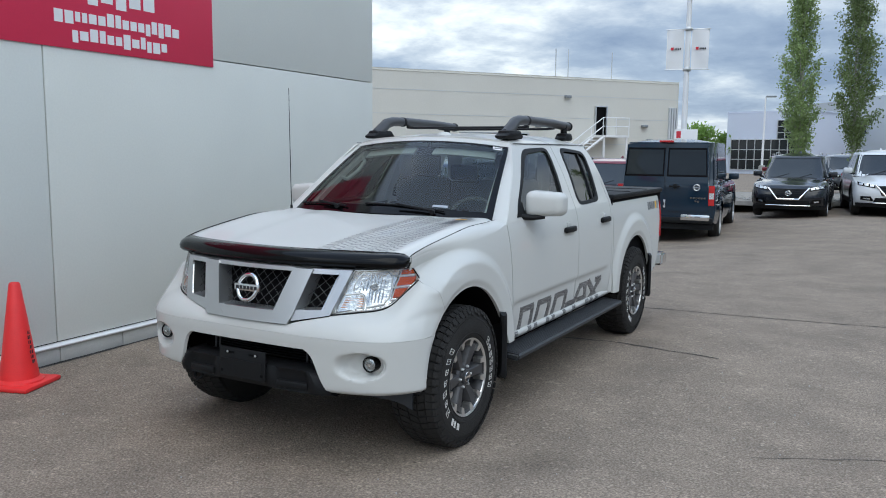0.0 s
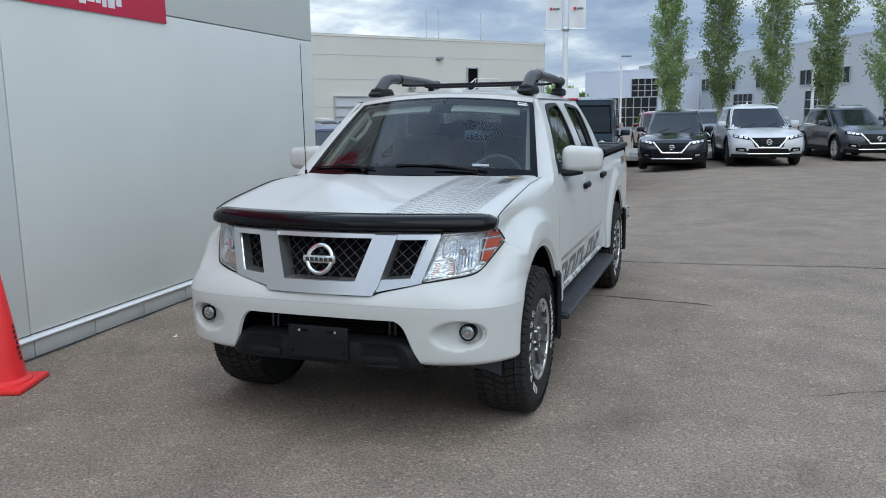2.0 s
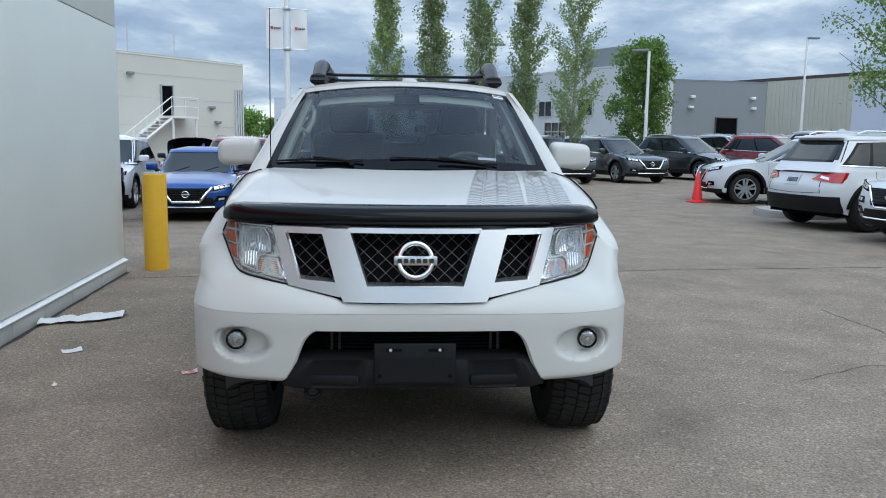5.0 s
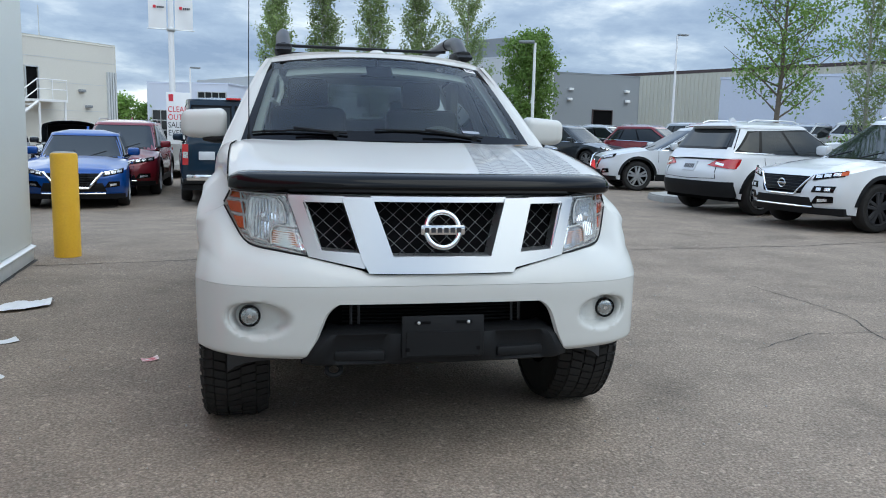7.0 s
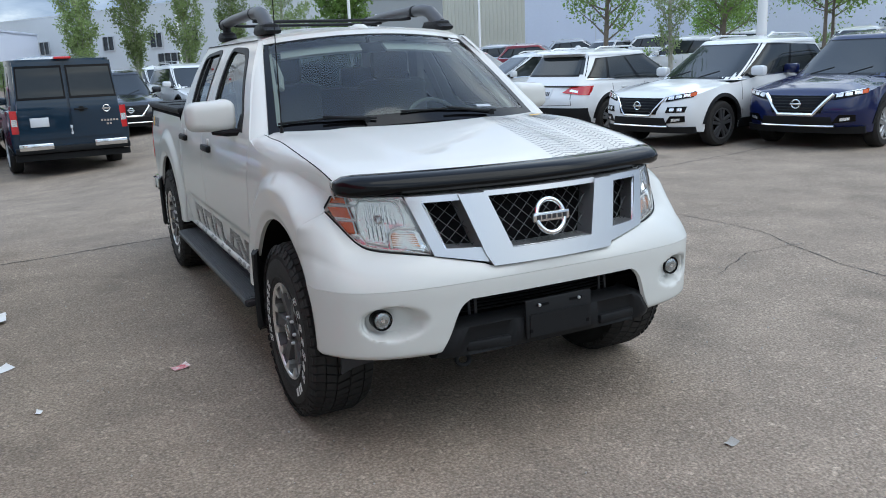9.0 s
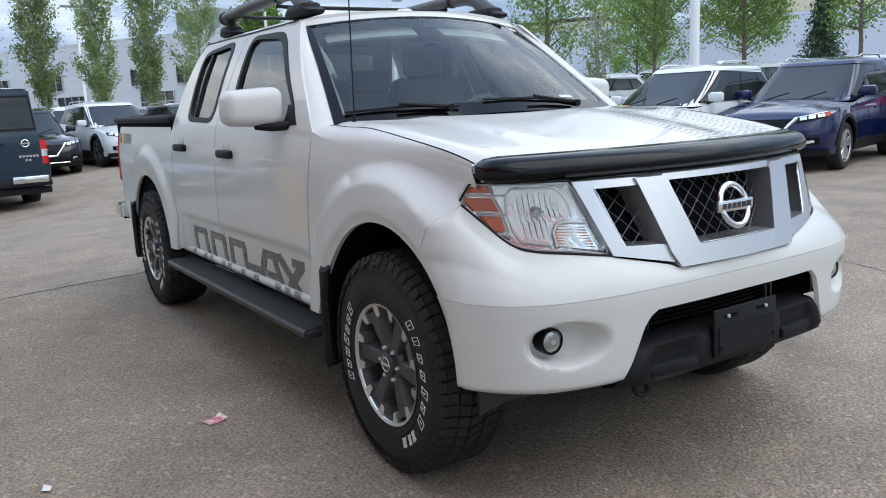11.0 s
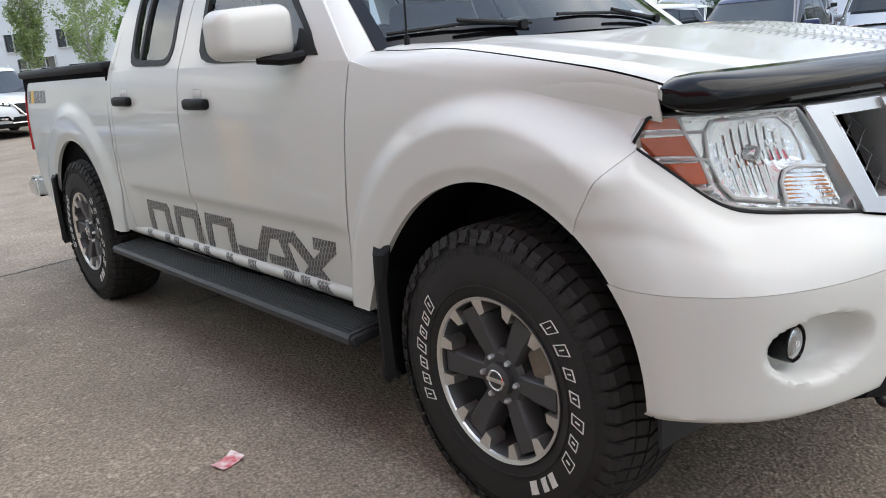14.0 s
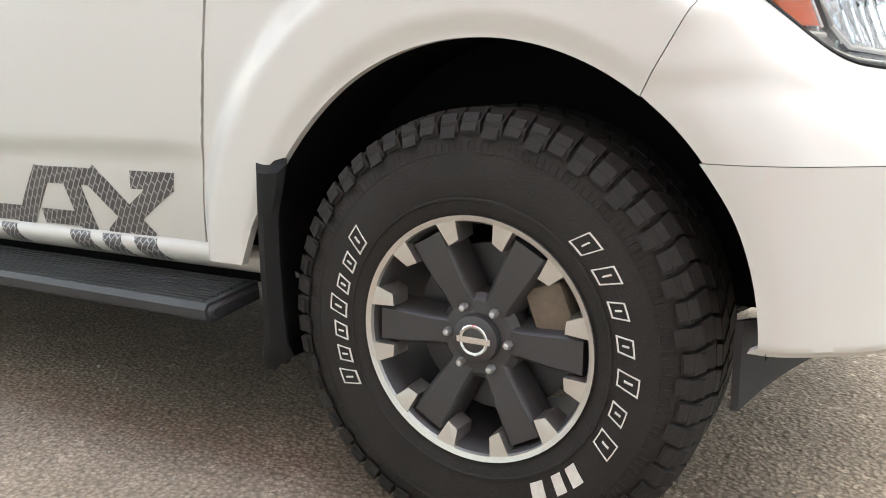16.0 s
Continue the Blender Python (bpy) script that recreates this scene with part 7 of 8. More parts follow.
def wheel(parent, x, y, r, width, side, rim_mat, spokes=5, name="wheel"):
    """A parked car's wheel: tyre and alloy rim, its face on the given side of the car."""
    w = new(name)
    w.parent = parent
    w.location = (x, y, r)
    bm = bmesh.new()
    h = width / 2
    lathe(bm, [(r * 0.66, h * 0.85), (r * 0.72, h), (r * 0.9, h), (r * 0.985, h * 0.72), (r, h * 0.4), (r, -h * 0.4), (r * 0.985, -h * 0.72), (r * 0.9, -h), (r * 0.66, -h)], 36, 0)
    part("tyre", bm, M_RUBBER, w)
    bm = bmesh.new()
    s = side
    lathe(bm, [(r * 0.67, s * h * 0.95), (r * 0.64, s * h * 0.9), (r * 0.62, s * h * 0.2), (r * 0.1, s * h * 0.1), (0.001, s * h * 0.1)], 36, 0)
    part("barrel", bm, M_DARK, w)
    bm = bmesh.new()
    lathe(bm, [(r * 0.69, s * h * 0.86), (r * 0.69, s * h), (r * 0.645, s * h * 1.0), (r * 0.63, s * h * 0.86)], 36, 0, close=True)
    for k in range(spokes):
        for off in (-0.13, 0.13):
            a = k * math.tau / spokes + 0.3
            d, t = Vector((0, math.cos(a), math.sin(a))), Vector((0, -math.sin(a), math.cos(a)))
            p0, p1 = d * r * 0.1 + t * off * r * 0.35, d * r * 0.65 + t * off * r
            q = t * r * 0.055
            f, b = Vector((s * h * 0.96, 0, 0)), Vector((s * h * 0.7, 0, 0))
            v = [bm.verts.new(c) for c in (p0 - q + f, p1 - q + f, p1 + q + f, p0 + q + f, p0 - q * 1.5 + b, p1 - q * 1.5 + b, p1 + q * 1.5 + b, p0 + q * 1.5 + b)]
            for i in ((0, 1, 2, 3), (7, 6, 5, 4), (0, 4, 5, 1), (1, 5, 6, 2), (2, 6, 7, 3), (3, 7, 4, 0)):
                bm.faces.new([v[j] for j in i])
    lathe(bm, [(0.001, s * h * 1.0), (r * 0.12, s * h * 0.98), (r * 0.15, s * h * 0.75)], 16, 0)
    part("rim", bm, rim_mat, w)
    return w


def sgn_pow(v, p):
    return math.copysign(abs(v) ** p, v)


def car(label, paint, at, name="parked_car", category="car", group="parked cars", L=4.65, W=1.84, H=1.70, wb=2.70, fo=0.92, r=0.355, hood=(0.86, 1.03), belt=1.07, cowl=0.40, roof_f=1.46, roof_r=3.02, tail_b=3.60, sill=0.26, nose=0.52, tail=0.42,
        grille="v", cladding=True, rails=True, plate_front=False, rim_mat=None, spokes=5, van=False, deck=None, rear_face=True, amber=False):
    """A parked vehicle that faces -y, its front axle over the origin."""
    t = thing(name, label, category, group, at=at)
    hw, y0, y1 = W / 2, -fo, L - fo
    n = 2.7
    rim_mat = rim_mat or M_SATIN

    def half(y):
        if y < y0 + nose:
            return hw * max(0.0, 1 - ((y0 + nose - y) / nose) ** n) ** (1 / n)
        if y > y1 - tail:
            return hw * max(0.0, 1 - ((y - y1 + tail) / tail) ** n) ** (1 / n)
        return hw

    def nose_y(x):
        return y0 + nose - nose * max(0.0, 1 - (abs(x) / hw) ** n) ** (1 / n)

    def tail_y(x):
        return y1 - tail + tail * max(0.0, 1 - (abs(x) / hw) ** n) ** (1 / n)

    def top(y):
        z = lerp(hood[0], hood[1], ease(y0, cowl + 0.1, y) ** 0.75)
        z = lerp(z, belt, ease(cowl - 0.1, cowl + 0.5, y))
        if deck:
            z = lerp(z, deck, ease(tail_b - 0.1, tail_b + 0.2, y))
        return z - 0.10 * ease(y0 + 0.22, y0, y) - (0.0 if van else 0.05) * ease(y1 - 0.25, y1, y)

    ra = r + 0.07

    def bottom(y):
        z = sill + 0.04 * ease(y0 + 0.5, y0, y) + 0.10 * ease(y1 - 0.6, y1, y)
        for c in (0.0, wb):
            d = abs(y - c)
            if d < ra:
                z = max(z, r + math.sqrt(ra * ra - d * d) * 1.0)
        return z

    def skin(y, f, out=0.0):
        """Side of the body: f from the lower edge (0) to the shoulder (1)."""
        zb, zt = bottom(y), top(y) - 0.05
        z = lerp(zb, zt, f)
        g = (z - sill) / (belt - sill)
        k = 1 - 0.05 * max(0, 0.35 - g) / 0.35 - 0.055 * max(0.0, g - 0.55) ** 1.6 / 0.3
        x = half(y) * k
        for c in (0.0, wb):
            d = math.hypot(y - c, z - r)
            x += 0.022 * math.exp(-(((d - ra) / 0.09) ** 2)) if half(y) > 0.8 * hw else 0
        x -= 0.012 * math.exp(-(((z - (sill + 0.30)) / 0.06) ** 2)) * ease(0.5, 0.8, y) * ease(wb - 0.5, wb - 0.8, y)
        return x + out, z

    ys = [y0 + nose * (1 - math.cos(k / 12 * math.pi / 2)) for k in range(13)]
    ys += [ra * -math.cos(k / 16 * math.pi) for k in range(17)] + [wb - ra * math.cos(k / 16 * math.pi) for k in range(17)]
    ys += [lerp(ra, wb - ra, k / 14) for k in range(1, 14)] + [y1 - tail * (1 - math.sin(k / 10 * math.pi / 2)) for k in range(11)]
    ys += [-ra - 1e-3, ra + 1e-3, wb - ra - 1e-3, wb + ra + 1e-3]
    ys = sorted({round(y, 4) for y in ys if y0 <= y <= y1})
    fs = [k / 10 for k in range(11)]

    def rake(y, z):
        """The nose leans back above the bumper and tucks in below it; the tail likewise."""
        f, b = ease(-0.30, y0, y), ease(wb + 0.35, y1, y) * (0.0 if van else 1.0)
        y += f * (0.13 * max(0.0, z - 0.60) / 0.4 + 0.10 * max(0.0, 0.42 - z) / 0.2)
        return y - b * (0.20 * max(0.0, z - 0.72) / 0.35 + 0.07 * max(0.0, 0.50 - z) / 0.2)

    def shell(y, k):
        if k <= 10:
            x, z = skin(y, fs[k])
            return x, rake(y, z), z
        x, z = skin(y, 1.0)
        g = (k - 10) / 9
        px = x * (1 - g) * (1 + 0.18 * g * (1 - g))
        z = lerp(z, top(y), math.sin(g * math.pi / 2) ** 0.7)
        if not van:
            z += 0.022 * ease(0.66, 0.54, px / hw) * ease(y0 + 0.10, y0 + 0.5, y) * ease(cowl + 0.1, cowl - 0.2, y)
            z -= 0.07 * ease(0.995, 0.93, px / hw) * ease(cowl - 0.14, cowl - 0.01, y)
        return px, rake(y, z), z

    bm = bmesh.new()
    grid(bm, shell, ys, list(range(20)))
    mirrored(bm)
    body = part("body", bm, paint, t, angle=50)
    # dark floor pan and wheel wells: one near-black box, shade put into its colour
    bm = bmesh.new()
    box(bm, -hw * 0.90, hw * 0.90, y0 + 0.30, y1 - 0.25, sill - 0.02, 0.62)
    part("underbody", bm, M_DARK, t, smooth=False)
    for side in (-1, 1):
        for y in (0.0, wb):
            wheel(t, side * (hw - 0.11), y, r, 0.22, side, rim_mat, spokes)

    # glasshouse
    gw0, gw1 = hw * 0.90, hw * (0.86 if van else 0.70)
    base_f, base_r = cowl, tail_b

    def gh(a, h, out=0.0):
        hb = h ** 0.92
        f, b = lerp(base_f, roof_f, hb), lerp(base_r, roof_r, hb)
        w = lerp(gw0, gw1, h ** 1.25)
        p = 2 / 8
        c, s = sgn_pow(math.cos(a), p), sgn_pow(math.sin(a), p)
        return Vector(((w + out) * c, (f + b) / 2 - ((b - f) / 2 + out) * s, lerp(belt - 0.07, H - 0.07, h)))

    angles = [k / 64 * math.tau for k in range(64)]
    hs = [0, 0.25, 0.5, 0.75, 0.9, 1.0]
    bm = bmesh.new()
    grid(bm, lambda a, h: gh(a, h), angles, hs, loop=True)
    part("cabin", bm, paint, t)
    bm = bmesh.new()
    ring = grid(bm, lambda a, h: gh(a, 0.90 + 0.10 * min(h, 1), 0.012) if h <= 1 else gh(a, 1.0) * 1 - Vector((gh(a, 1.0).x * (h - 1) * 0.5, (gh(a, 1.0).y - (roof_f + roof_r) / 2) * (h - 1) * 0.5, -0.07 * math.sin((h - 1) * math.pi / 4) / 0.71)), angles, [0, 0.5, 1, 1.12, 1.5, 2.0], loop=True)
    bm.faces.new([rw[-1] for rw in ring])
    part("roof", bm, paint, t, angle=60)

    def span(h):
        hb = h ** 0.92
        return lerp(base_f, roof_f, hb), lerp(base_r, roof_r, hb), lerp(gw0, gw1, h ** 1.25), lerp(belt - 0.07, H - 0.07, h)

    def side(q, h, d):
        """A place on the cabin's flank: q from the front pillar to the rear one."""
        f, b, w, z = span(h)
        y = lerp(f + 0.10, b - 0.08, q)
        u = min(abs((y - (f + b) / 2) / ((b - f) / 2)), 1.0)
        return Vector((w * (1 - u ** 8) ** 0.125 + d, y, z))

    def end(sign):
        def at_end(q, h, d):
            f, b, w, z = span(h)
            return Vector((q * w, (f + b) / 2 + sign * ((b - f) / 2 * (1 - abs(q) ** 8) ** 0.125 + d), z + 0.4 * d))
        return at_end

    if not van:
        for sign, nm in ((-1, "windscreen"), (1, "rear_window")):
            lo, hi = (0.05, 0.90) if sign < 0 else (0.30 if not deck else 0.10, 0.88)
            bm = bmesh.new()
            patch(bm, [(-0.93, lo - 0.03), (0.93, lo - 0.03), (0.92, hi), (-0.92, hi)], end(sign), 16, 8, -0.02, 0.004)
            w = part(nm, bm, M_GLOSSBLACK, t, "black edge of the glass")
            bm = bmesh.new()
            patch(bm, [(-0.89, lo + 0.03), (0.89, lo + 0.03), (0.87, hi - 0.04), (-0.87, hi - 0.04)], end(sign), 16, 8, 0.0, 0.007)
            part("pane", bm, M_CARGLASS, w, "dark tinted glass")
        kick = 0.26 if not deck else 0.16
        panes = (((0.05, 0.12), (0.43, 0.12), (0.43, 0.84), (0.06, 0.84)), ((0.46, 0.12), (0.75, 0.14), (0.74, 0.84), (0.46, 0.84)), ((0.78, 0.15), (0.95, kick), (0.90, 0.76), (0.77, 0.83)))
        for flip in (1, -1):
            on = lambda u, v, d: Vector((flip * 1.0, 1, 1)) * side(u, v, d)
            bm = bmesh.new()
            patch(bm, [(0.015, 0.07), (0.97, kick - 0.06), (0.925, 0.82), (0.03, 0.90)], on, 22, 6, -0.02, 0.004)
            band = part("window_surround", bm, M_GLOSSBLACK, t, "gloss black window surround")
            for q in panes:
                bm = bmesh.new()
                patch(bm, q, on, 8, 6, 0.0, 0.0065)
                part("pane", bm, M_CARGLASS, band, "dark tinted glass")
            bm = bmesh.new()
            patch(bm, [(0.01, 0.045), (0.975, kick - 0.085), (0.975, kick - 0.055), (0.01, 0.075)], on, 22, 1, -0.01, 0.012)
            part("window_trim", bm, M_CHROME, band, "thin bright window trim")
        if not deck:
            bm = bmesh.new()
            patch(bm, [(-0.86, 0.955), (0.86, 0.955), (0.86, 1.0), (-0.86, 1.0)], lambda u, v, d: end(1)(u, v, 0.0) + Vector((0, d, 0.03 * d)), 12, 1, -0.05, 0.13)
            part("roof_spoiler", bm, paint, t)
    else:
        for flip in (1, -1):
            for a0, a1 in ((0.30, 0.62), (-0.02, 0.22), (-0.32, -0.08)):
                bm = bmesh.new()
                patch(bm, [(a0, 0.16), (a1, 0.16), (a1 * 0.98, 0.76), (a0, 0.76)], lambda u, v, d: Vector((flip * 1.0, 1, 1)) * gh(u, v, d), 6, 5, -0.01, 0.006)
                part("side_window", bm, M_CARGLASS, t)
        bm = bmesh.new()
        patch(bm, [(1.15, 0.12), (math.pi - 1.15, 0.12), (math.pi - 1.15, 0.86), (1.15, 0.86)], lambda u, v, d: gh(u, v, d), 10, 5, -0.01, 0.006)
        part("windscreen", bm, M_CARGLASS, t)

    def front(x, z, d):
        return Vector((x, rake(nose_y(x), z) - d, z))

    def rear(x, z, d):
        return Vector((x, rake(tail_y(x), z) + d, z))

    zf = hood[0] - 0.10
    if grille and not van:
        bm = bmesh.new()
        patch(bm, [(-0.36, zf - 0.22), (0.36, zf - 0.22), (0.46, zf + 0.03), (-0.46, zf + 0.03)], front, 14, 4, -0.02, 0.006)
        g = part("grille", bm, M_GLOSSBLACK, t)
        bm = bmesh.new()
        for k in range(5):
            z = zf - 0.18 + k * 0.045
            tube(bm, [front(x * 0.04, z, 0.008) for x in range(-9, 10)], 0.006, 4)
        part("grille_bar", bm, M_BLACK, g)
        bm = bmesh.new()
        V = [(-0.50, zf + 0.05), (-0.40, zf - 0.06), (-0.26, zf - 0.24), (0.26, zf - 0.24), (0.40, zf - 0.06), (0.50, zf + 0.05)]
        fine = [Vector((lerp(a[0], b[0], s / 4), lerp(a[1], b[1], s / 4), 0)) for a, b in zip(V, V[1:]) for s in range(4)] + [Vector((*V[-1], 0))]
        tube(bm, [front(p.x, p.y, 0.014) for p in fine], 0.026 if grille == "v" else 0.013, 6)
        part("grille_surround", bm, M_CHROME if grille != "dark" else M_BLACK, g)
        bm = bmesh.new()
        c = front(0, zf - 0.09, 0.02)
        tube(bm, [c + Vector((0.062 * math.cos(k / 16 * math.tau), 0, 0.062 * math.sin(k / 16 * math.tau))) for k in range(17)], 0.009, 6)
        box(bm, c.x - 0.085, c.x + 0.085, c.y - 0.008, c.y + 0.008, c.z - 0.015, c.z + 0.015, 0.004)
        part("badge", bm, M_CHROME, g, "chrome ring badge")
    if grille == "slim":
        for s in (-1, 1):
            bm = bmesh.new()
            patch(bm, [(s * 0.52, zf - 0.195), (s * hw * 0.86, zf - 0.185), (s * hw * 0.88, zf - 0.095), (s * 0.55, zf - 0.105)], front, 8, 3, -0.02, 0.006)
            lb = part("lower_headlight", bm, M_GLOSSBLACK, t, "clear lamp in a black recess")
            for k in range(2):
                xa = lerp(0.62, hw * 0.79, k)
                bm = bmesh.new()
                patch(bm, [(s * (xa - 0.032), zf - 0.168), (s * (xa + 0.032), zf - 0.165), (s * (xa + 0.032), zf - 0.120), (s * (xa - 0.032), zf - 0.123)], front, 3, 2, -0.01, 0.009)
                part("reflector", bm, M_REFLECT, lb)
    for s in (-1, 1):
        bm = bmesh.new()
        patch(bm, [(s * 0.50, zf - 0.03), (s * hw * 0.93, zf + 0.04), (s * hw * 0.94, zf + 0.13), (s * 0.52, zf + 0.055)], front, 10, 3, -0.03, 0.008)
        hl = part("headlight", bm, M_GLOSSBLACK, t, "clear headlight with dark housing")
        for k in range(3):
            xa = lerp(0.58, hw * 0.86, k / 2)
            za = zf + 0.018 + 0.060 * (xa - 0.5) / (hw * 0.93 - 0.5)
            bm = bmesh.new()
            patch(bm, [(s * (xa - 0.042), za - 0.024), (s * (xa + 0.042), za - 0.016), (s * (xa + 0.042), za + 0.030), (s * (xa - 0.042), za + 0.022)], front, 4, 2, -0.01, 0.010)
            part("reflector", bm, M_REFLECT, hl)
        bm = bmesh.new()
        patch(bm, [(s * 0.51, zf + 0.048), (s * hw * 0.93, zf + 0.116), (s * hw * 0.935, zf + 0.128), (s * 0.515, zf + 0.058)], front, 10, 1, -0.01, 0.012)
        part("running_light", bm, M_LAMP, hl)
        if amber:
            bm = bmesh.new()
            patch(bm, [(s * hw * 0.90, zf + 0.05), (s * hw * 0.95, zf + 0.06), (s * hw * 0.955, zf + 0.12), (s * hw * 0.90, zf + 0.10)], front, 3, 1, -0.02, 0.011)
            part("indicator", bm, M_AMBER, hl)
        bm = bmesh.new()
        patch(bm, [(s * 0.52, 0.40), (s * hw * 0.86, 0.43), (s * hw * 0.86, 0.52), (s * 0.60, 0.52)], front, 6, 2, -0.02, 0.006)
        f = part("fog_lamp_bay", bm, M_GLOSSBLACK, t)
        bm = bmesh.new()
        patch(bm, [(s * 0.62, 0.43), (s * hw * 0.80, 0.45), (s * hw * 0.80, 0.485), (s * 0.62, 0.475)], front, 3, 1, 0.0, 0.012)
        part("fog_lamp", bm, M_LAMP, f)
    bm = bmesh.new()
    patch(bm, [(-0.56, 0.33), (0.56, 0.33), (0.50, 0.49), (-0.50, 0.49)], front, 12, 3, -0.02, 0.006)
    part("lower_intake", bm, M_BLACK, t)
    bm = bmesh.new()
    patch(bm, [(-hw * 0.955, sill - 0.01), (hw * 0.955, sill - 0.01), (hw * 0.955, sill + 0.09), (-hw * 0.955, sill + 0.09)], front, 24, 2, -0.04, 0.012)
    part("lower_bumper", bm, M_BLACK, t)
    bm = bmesh.new()
    tube(bm, [front(x * 0.06, sill + 0.095, 0.014) for x in range(-9, 10)], 0.014, 6)
    part("bumper_trim", bm, M_CHROME, t)
    # rear
    zr = belt - 0.12
    for s in (-1, 1):
        if van:
            bm = bmesh.new()
            patch(bm, [(s * hw * 0.86, 0.80), (s * hw * 0.97, 0.80), (s * hw * 0.97, 1.20), (s * hw * 0.86, 1.20)], rear, 4, 6, -0.05, 0.015)
            tl = part("tail_light", bm, M_TAIL, t, "tall red tail light")
            bm = bmesh.new()
            patch(bm, [(s * hw * 0.87, 0.93), (s * hw * 0.96, 0.93), (s * hw * 0.96, 1.05), (s * hw * 0.87, 1.05)], rear, 3, 2, 0.0, 0.019)
            part("reverse_lamp", bm, M_LAMP, tl)
        else:
            bm = bmesh.new()
            patch(bm, [(s * hw * 0.46, zr - 0.07), (s * hw * 0.97, zr - 0.12), (s * hw * 0.985, zr + 0.045), (s * hw * 0.62, zr + 0.03)], rear, 10, 3, -0.05, 0.012)
            tl = part("tail_light", bm, M_TAIL, t, "red tail light")
            bm = bmesh.new()
            patch(bm, [(s * hw * 0.62, zr - 0.045), (s * hw * 0.80, zr - 0.075), (s * hw * 0.80, zr - 0.04), (s * hw * 0.64, zr - 0.01)], rear, 4, 1, 0.0, 0.016)
            part("reverse_lamp", bm, M_LAMP, tl)
            bm = bmesh.new()
            for q in ([(s * 0.0, 0.60), (s * hw * 0.70, 0.62), (s * hw * 0.70, 0.628), (s * 0.0, 0.608)], [(s * hw * 0.70, 0.62), (s * hw * 0.71, 0.62), (s * hw * 0.66, zr - 0.05), (s * hw * 0.65, zr - 0.05)]):
                patch(bm, q, rear, 6, 4, -0.01, 0.002)
            part("hatch_seam", bm, M_DARK, t, smooth=False)
    bm = bmesh.new()
    patch(bm, [(-hw * 0.97, 0.31), (hw * 0.97, 0.31), (hw * 0.97, 0.57 if cladding else 0.42), (-hw * 0.97, 0.57 if cladding else 0.42)], rear, 20, 4, -0.06, 0.014)
    part("rear_bumper", bm, M_BLACK, t)
    bm = bmesh.new()
    patch(bm, [(-0.16, 0.74), (0.16, 0.74), (0.16, 0.90), (-0.16, 0.90)], rear, 2, 2, -0.01, 0.014)
    pl = part("number_plate", bm, M_PLATE, t, "pale number plate")
    bm = bmesh.new()
    for k in range(6):
        patch(bm, [(-0.125 + k * 0.043, 0.78), (-0.095 + k * 0.043, 0.78), (-0.095 + k * 0.043, 0.85), (-0.125 + k * 0.043, 0.85)], rear, 1, 1, 0.013, 0.017)
    part("print_bar", bm, M_PRINT, pl, smooth=False)
    # mirrors, handles, seams, cladding, rails
    for s in (-1, 1):
        bm = bmesh.new()
        c = Vector((s * (gw0 + 0.14), cowl + 0.42, belt + 0.06))
        box(bm, c.x - 0.12, c.x + 0.12, c.y - 0.05, c.y + 0.09, c.z - 0.075, c.z + 0.085, 0.045)
        mi = part("door_mirror", bm, paint, t)
        bm = bmesh.new()
        tube(bm, [(s * gw0 * 0.97, c.y + 0.03, belt - 0.03), (c.x - s * 0.06, c.y + 0.03, c.z - 0.06)], 0.028, 6)
        part("mirror_arm", bm, M_BLACK, mi)
        for y in (0.35 + wb * 0.44, 0.3 + wb * 0.75):
            bm = bmesh.new()
            x, z = skin(y, 0.80)
            box(bm, s * x - 0.02, s * x + 0.02, y - 0.09, y + 0.09, z - 0.018, z + 0.018, 0.008)
            part("door_handle", bm, paint if not van else M_BLACK, t)
        bm = bmesh.new()
        for y in (0.50, 0.40 + wb * 0.50, wb * 0.98 if not van else wb * 0.8):
            lo = 0.02 if abs(y - wb) > ra else 0.30
            pts = [skin(y, lerp(lo, 0.99, k / 8)) for k in range(9)]
            for p, q in zip(pts, pts[1:]):
                v = [bm.verts.new((s * (a[0] + 0.0015), yy, a[1])) for a, yy in ((p, y - 0.005), (p, y + 0.005), (q, y + 0.005), (q, y - 0.005))]
                bm.faces.new(v)
        part("door_seam", bm, M_DARK, t, smooth=False)
    if cladding:
        for s in (-1, 1):
            bm = bmesh.new()
            pts = [lerp(ra + 0.005, wb - ra - 0.005, k / 10) for k in range(11)]
            patch(bm, [(pts[0], 0.0), (pts[-1], 0.0), (pts[-1], 0.20), (pts[0], 0.20)], lambda u, v, d: (s * (skin(u, v)[0] + d), u, skin(u, v)[1]), 12, 2, -0.02, 0.012)
            for c in (0.0, wb):
                def arch(u, v, d, c=c, s=s):
                    y, z = c + (ra - 0.005 + v) * math.cos(u), r + (ra - 0.005 + v) * math.sin(u)
                    f = (z - bottom(y)) / max(top(y) - 0.05 - bottom(y), 0.05)
                    return s * (skin(y, min(max(f, 0.0), 1.0))[0] + d), y, z
                patch(bm, [(0.05, 0), (math.pi - 0.05, 0), (math.pi - 0.05, 0.055), (0.05, 0.055)], arch, 24, 1, -0.03, 0.010)
            part("wheel_arch_cladding", bm, M_BLACK, t)
    if rails:
        for s in (-1, 1):
            bm = bmesh.new()
            x = s * gw1 * 0.90
            tube(bm, [(x, roof_f + 0.15, H - 0.03), (x, roof_f + 0.30, H + 0.018), (x, roof_r - 0.35, H + 0.018), (x, roof_r - 0.2, H - 0.03)], 0.014, 6)
            part("roof_rail", bm, M_STEEL, t)
    bm = bmesh.new()
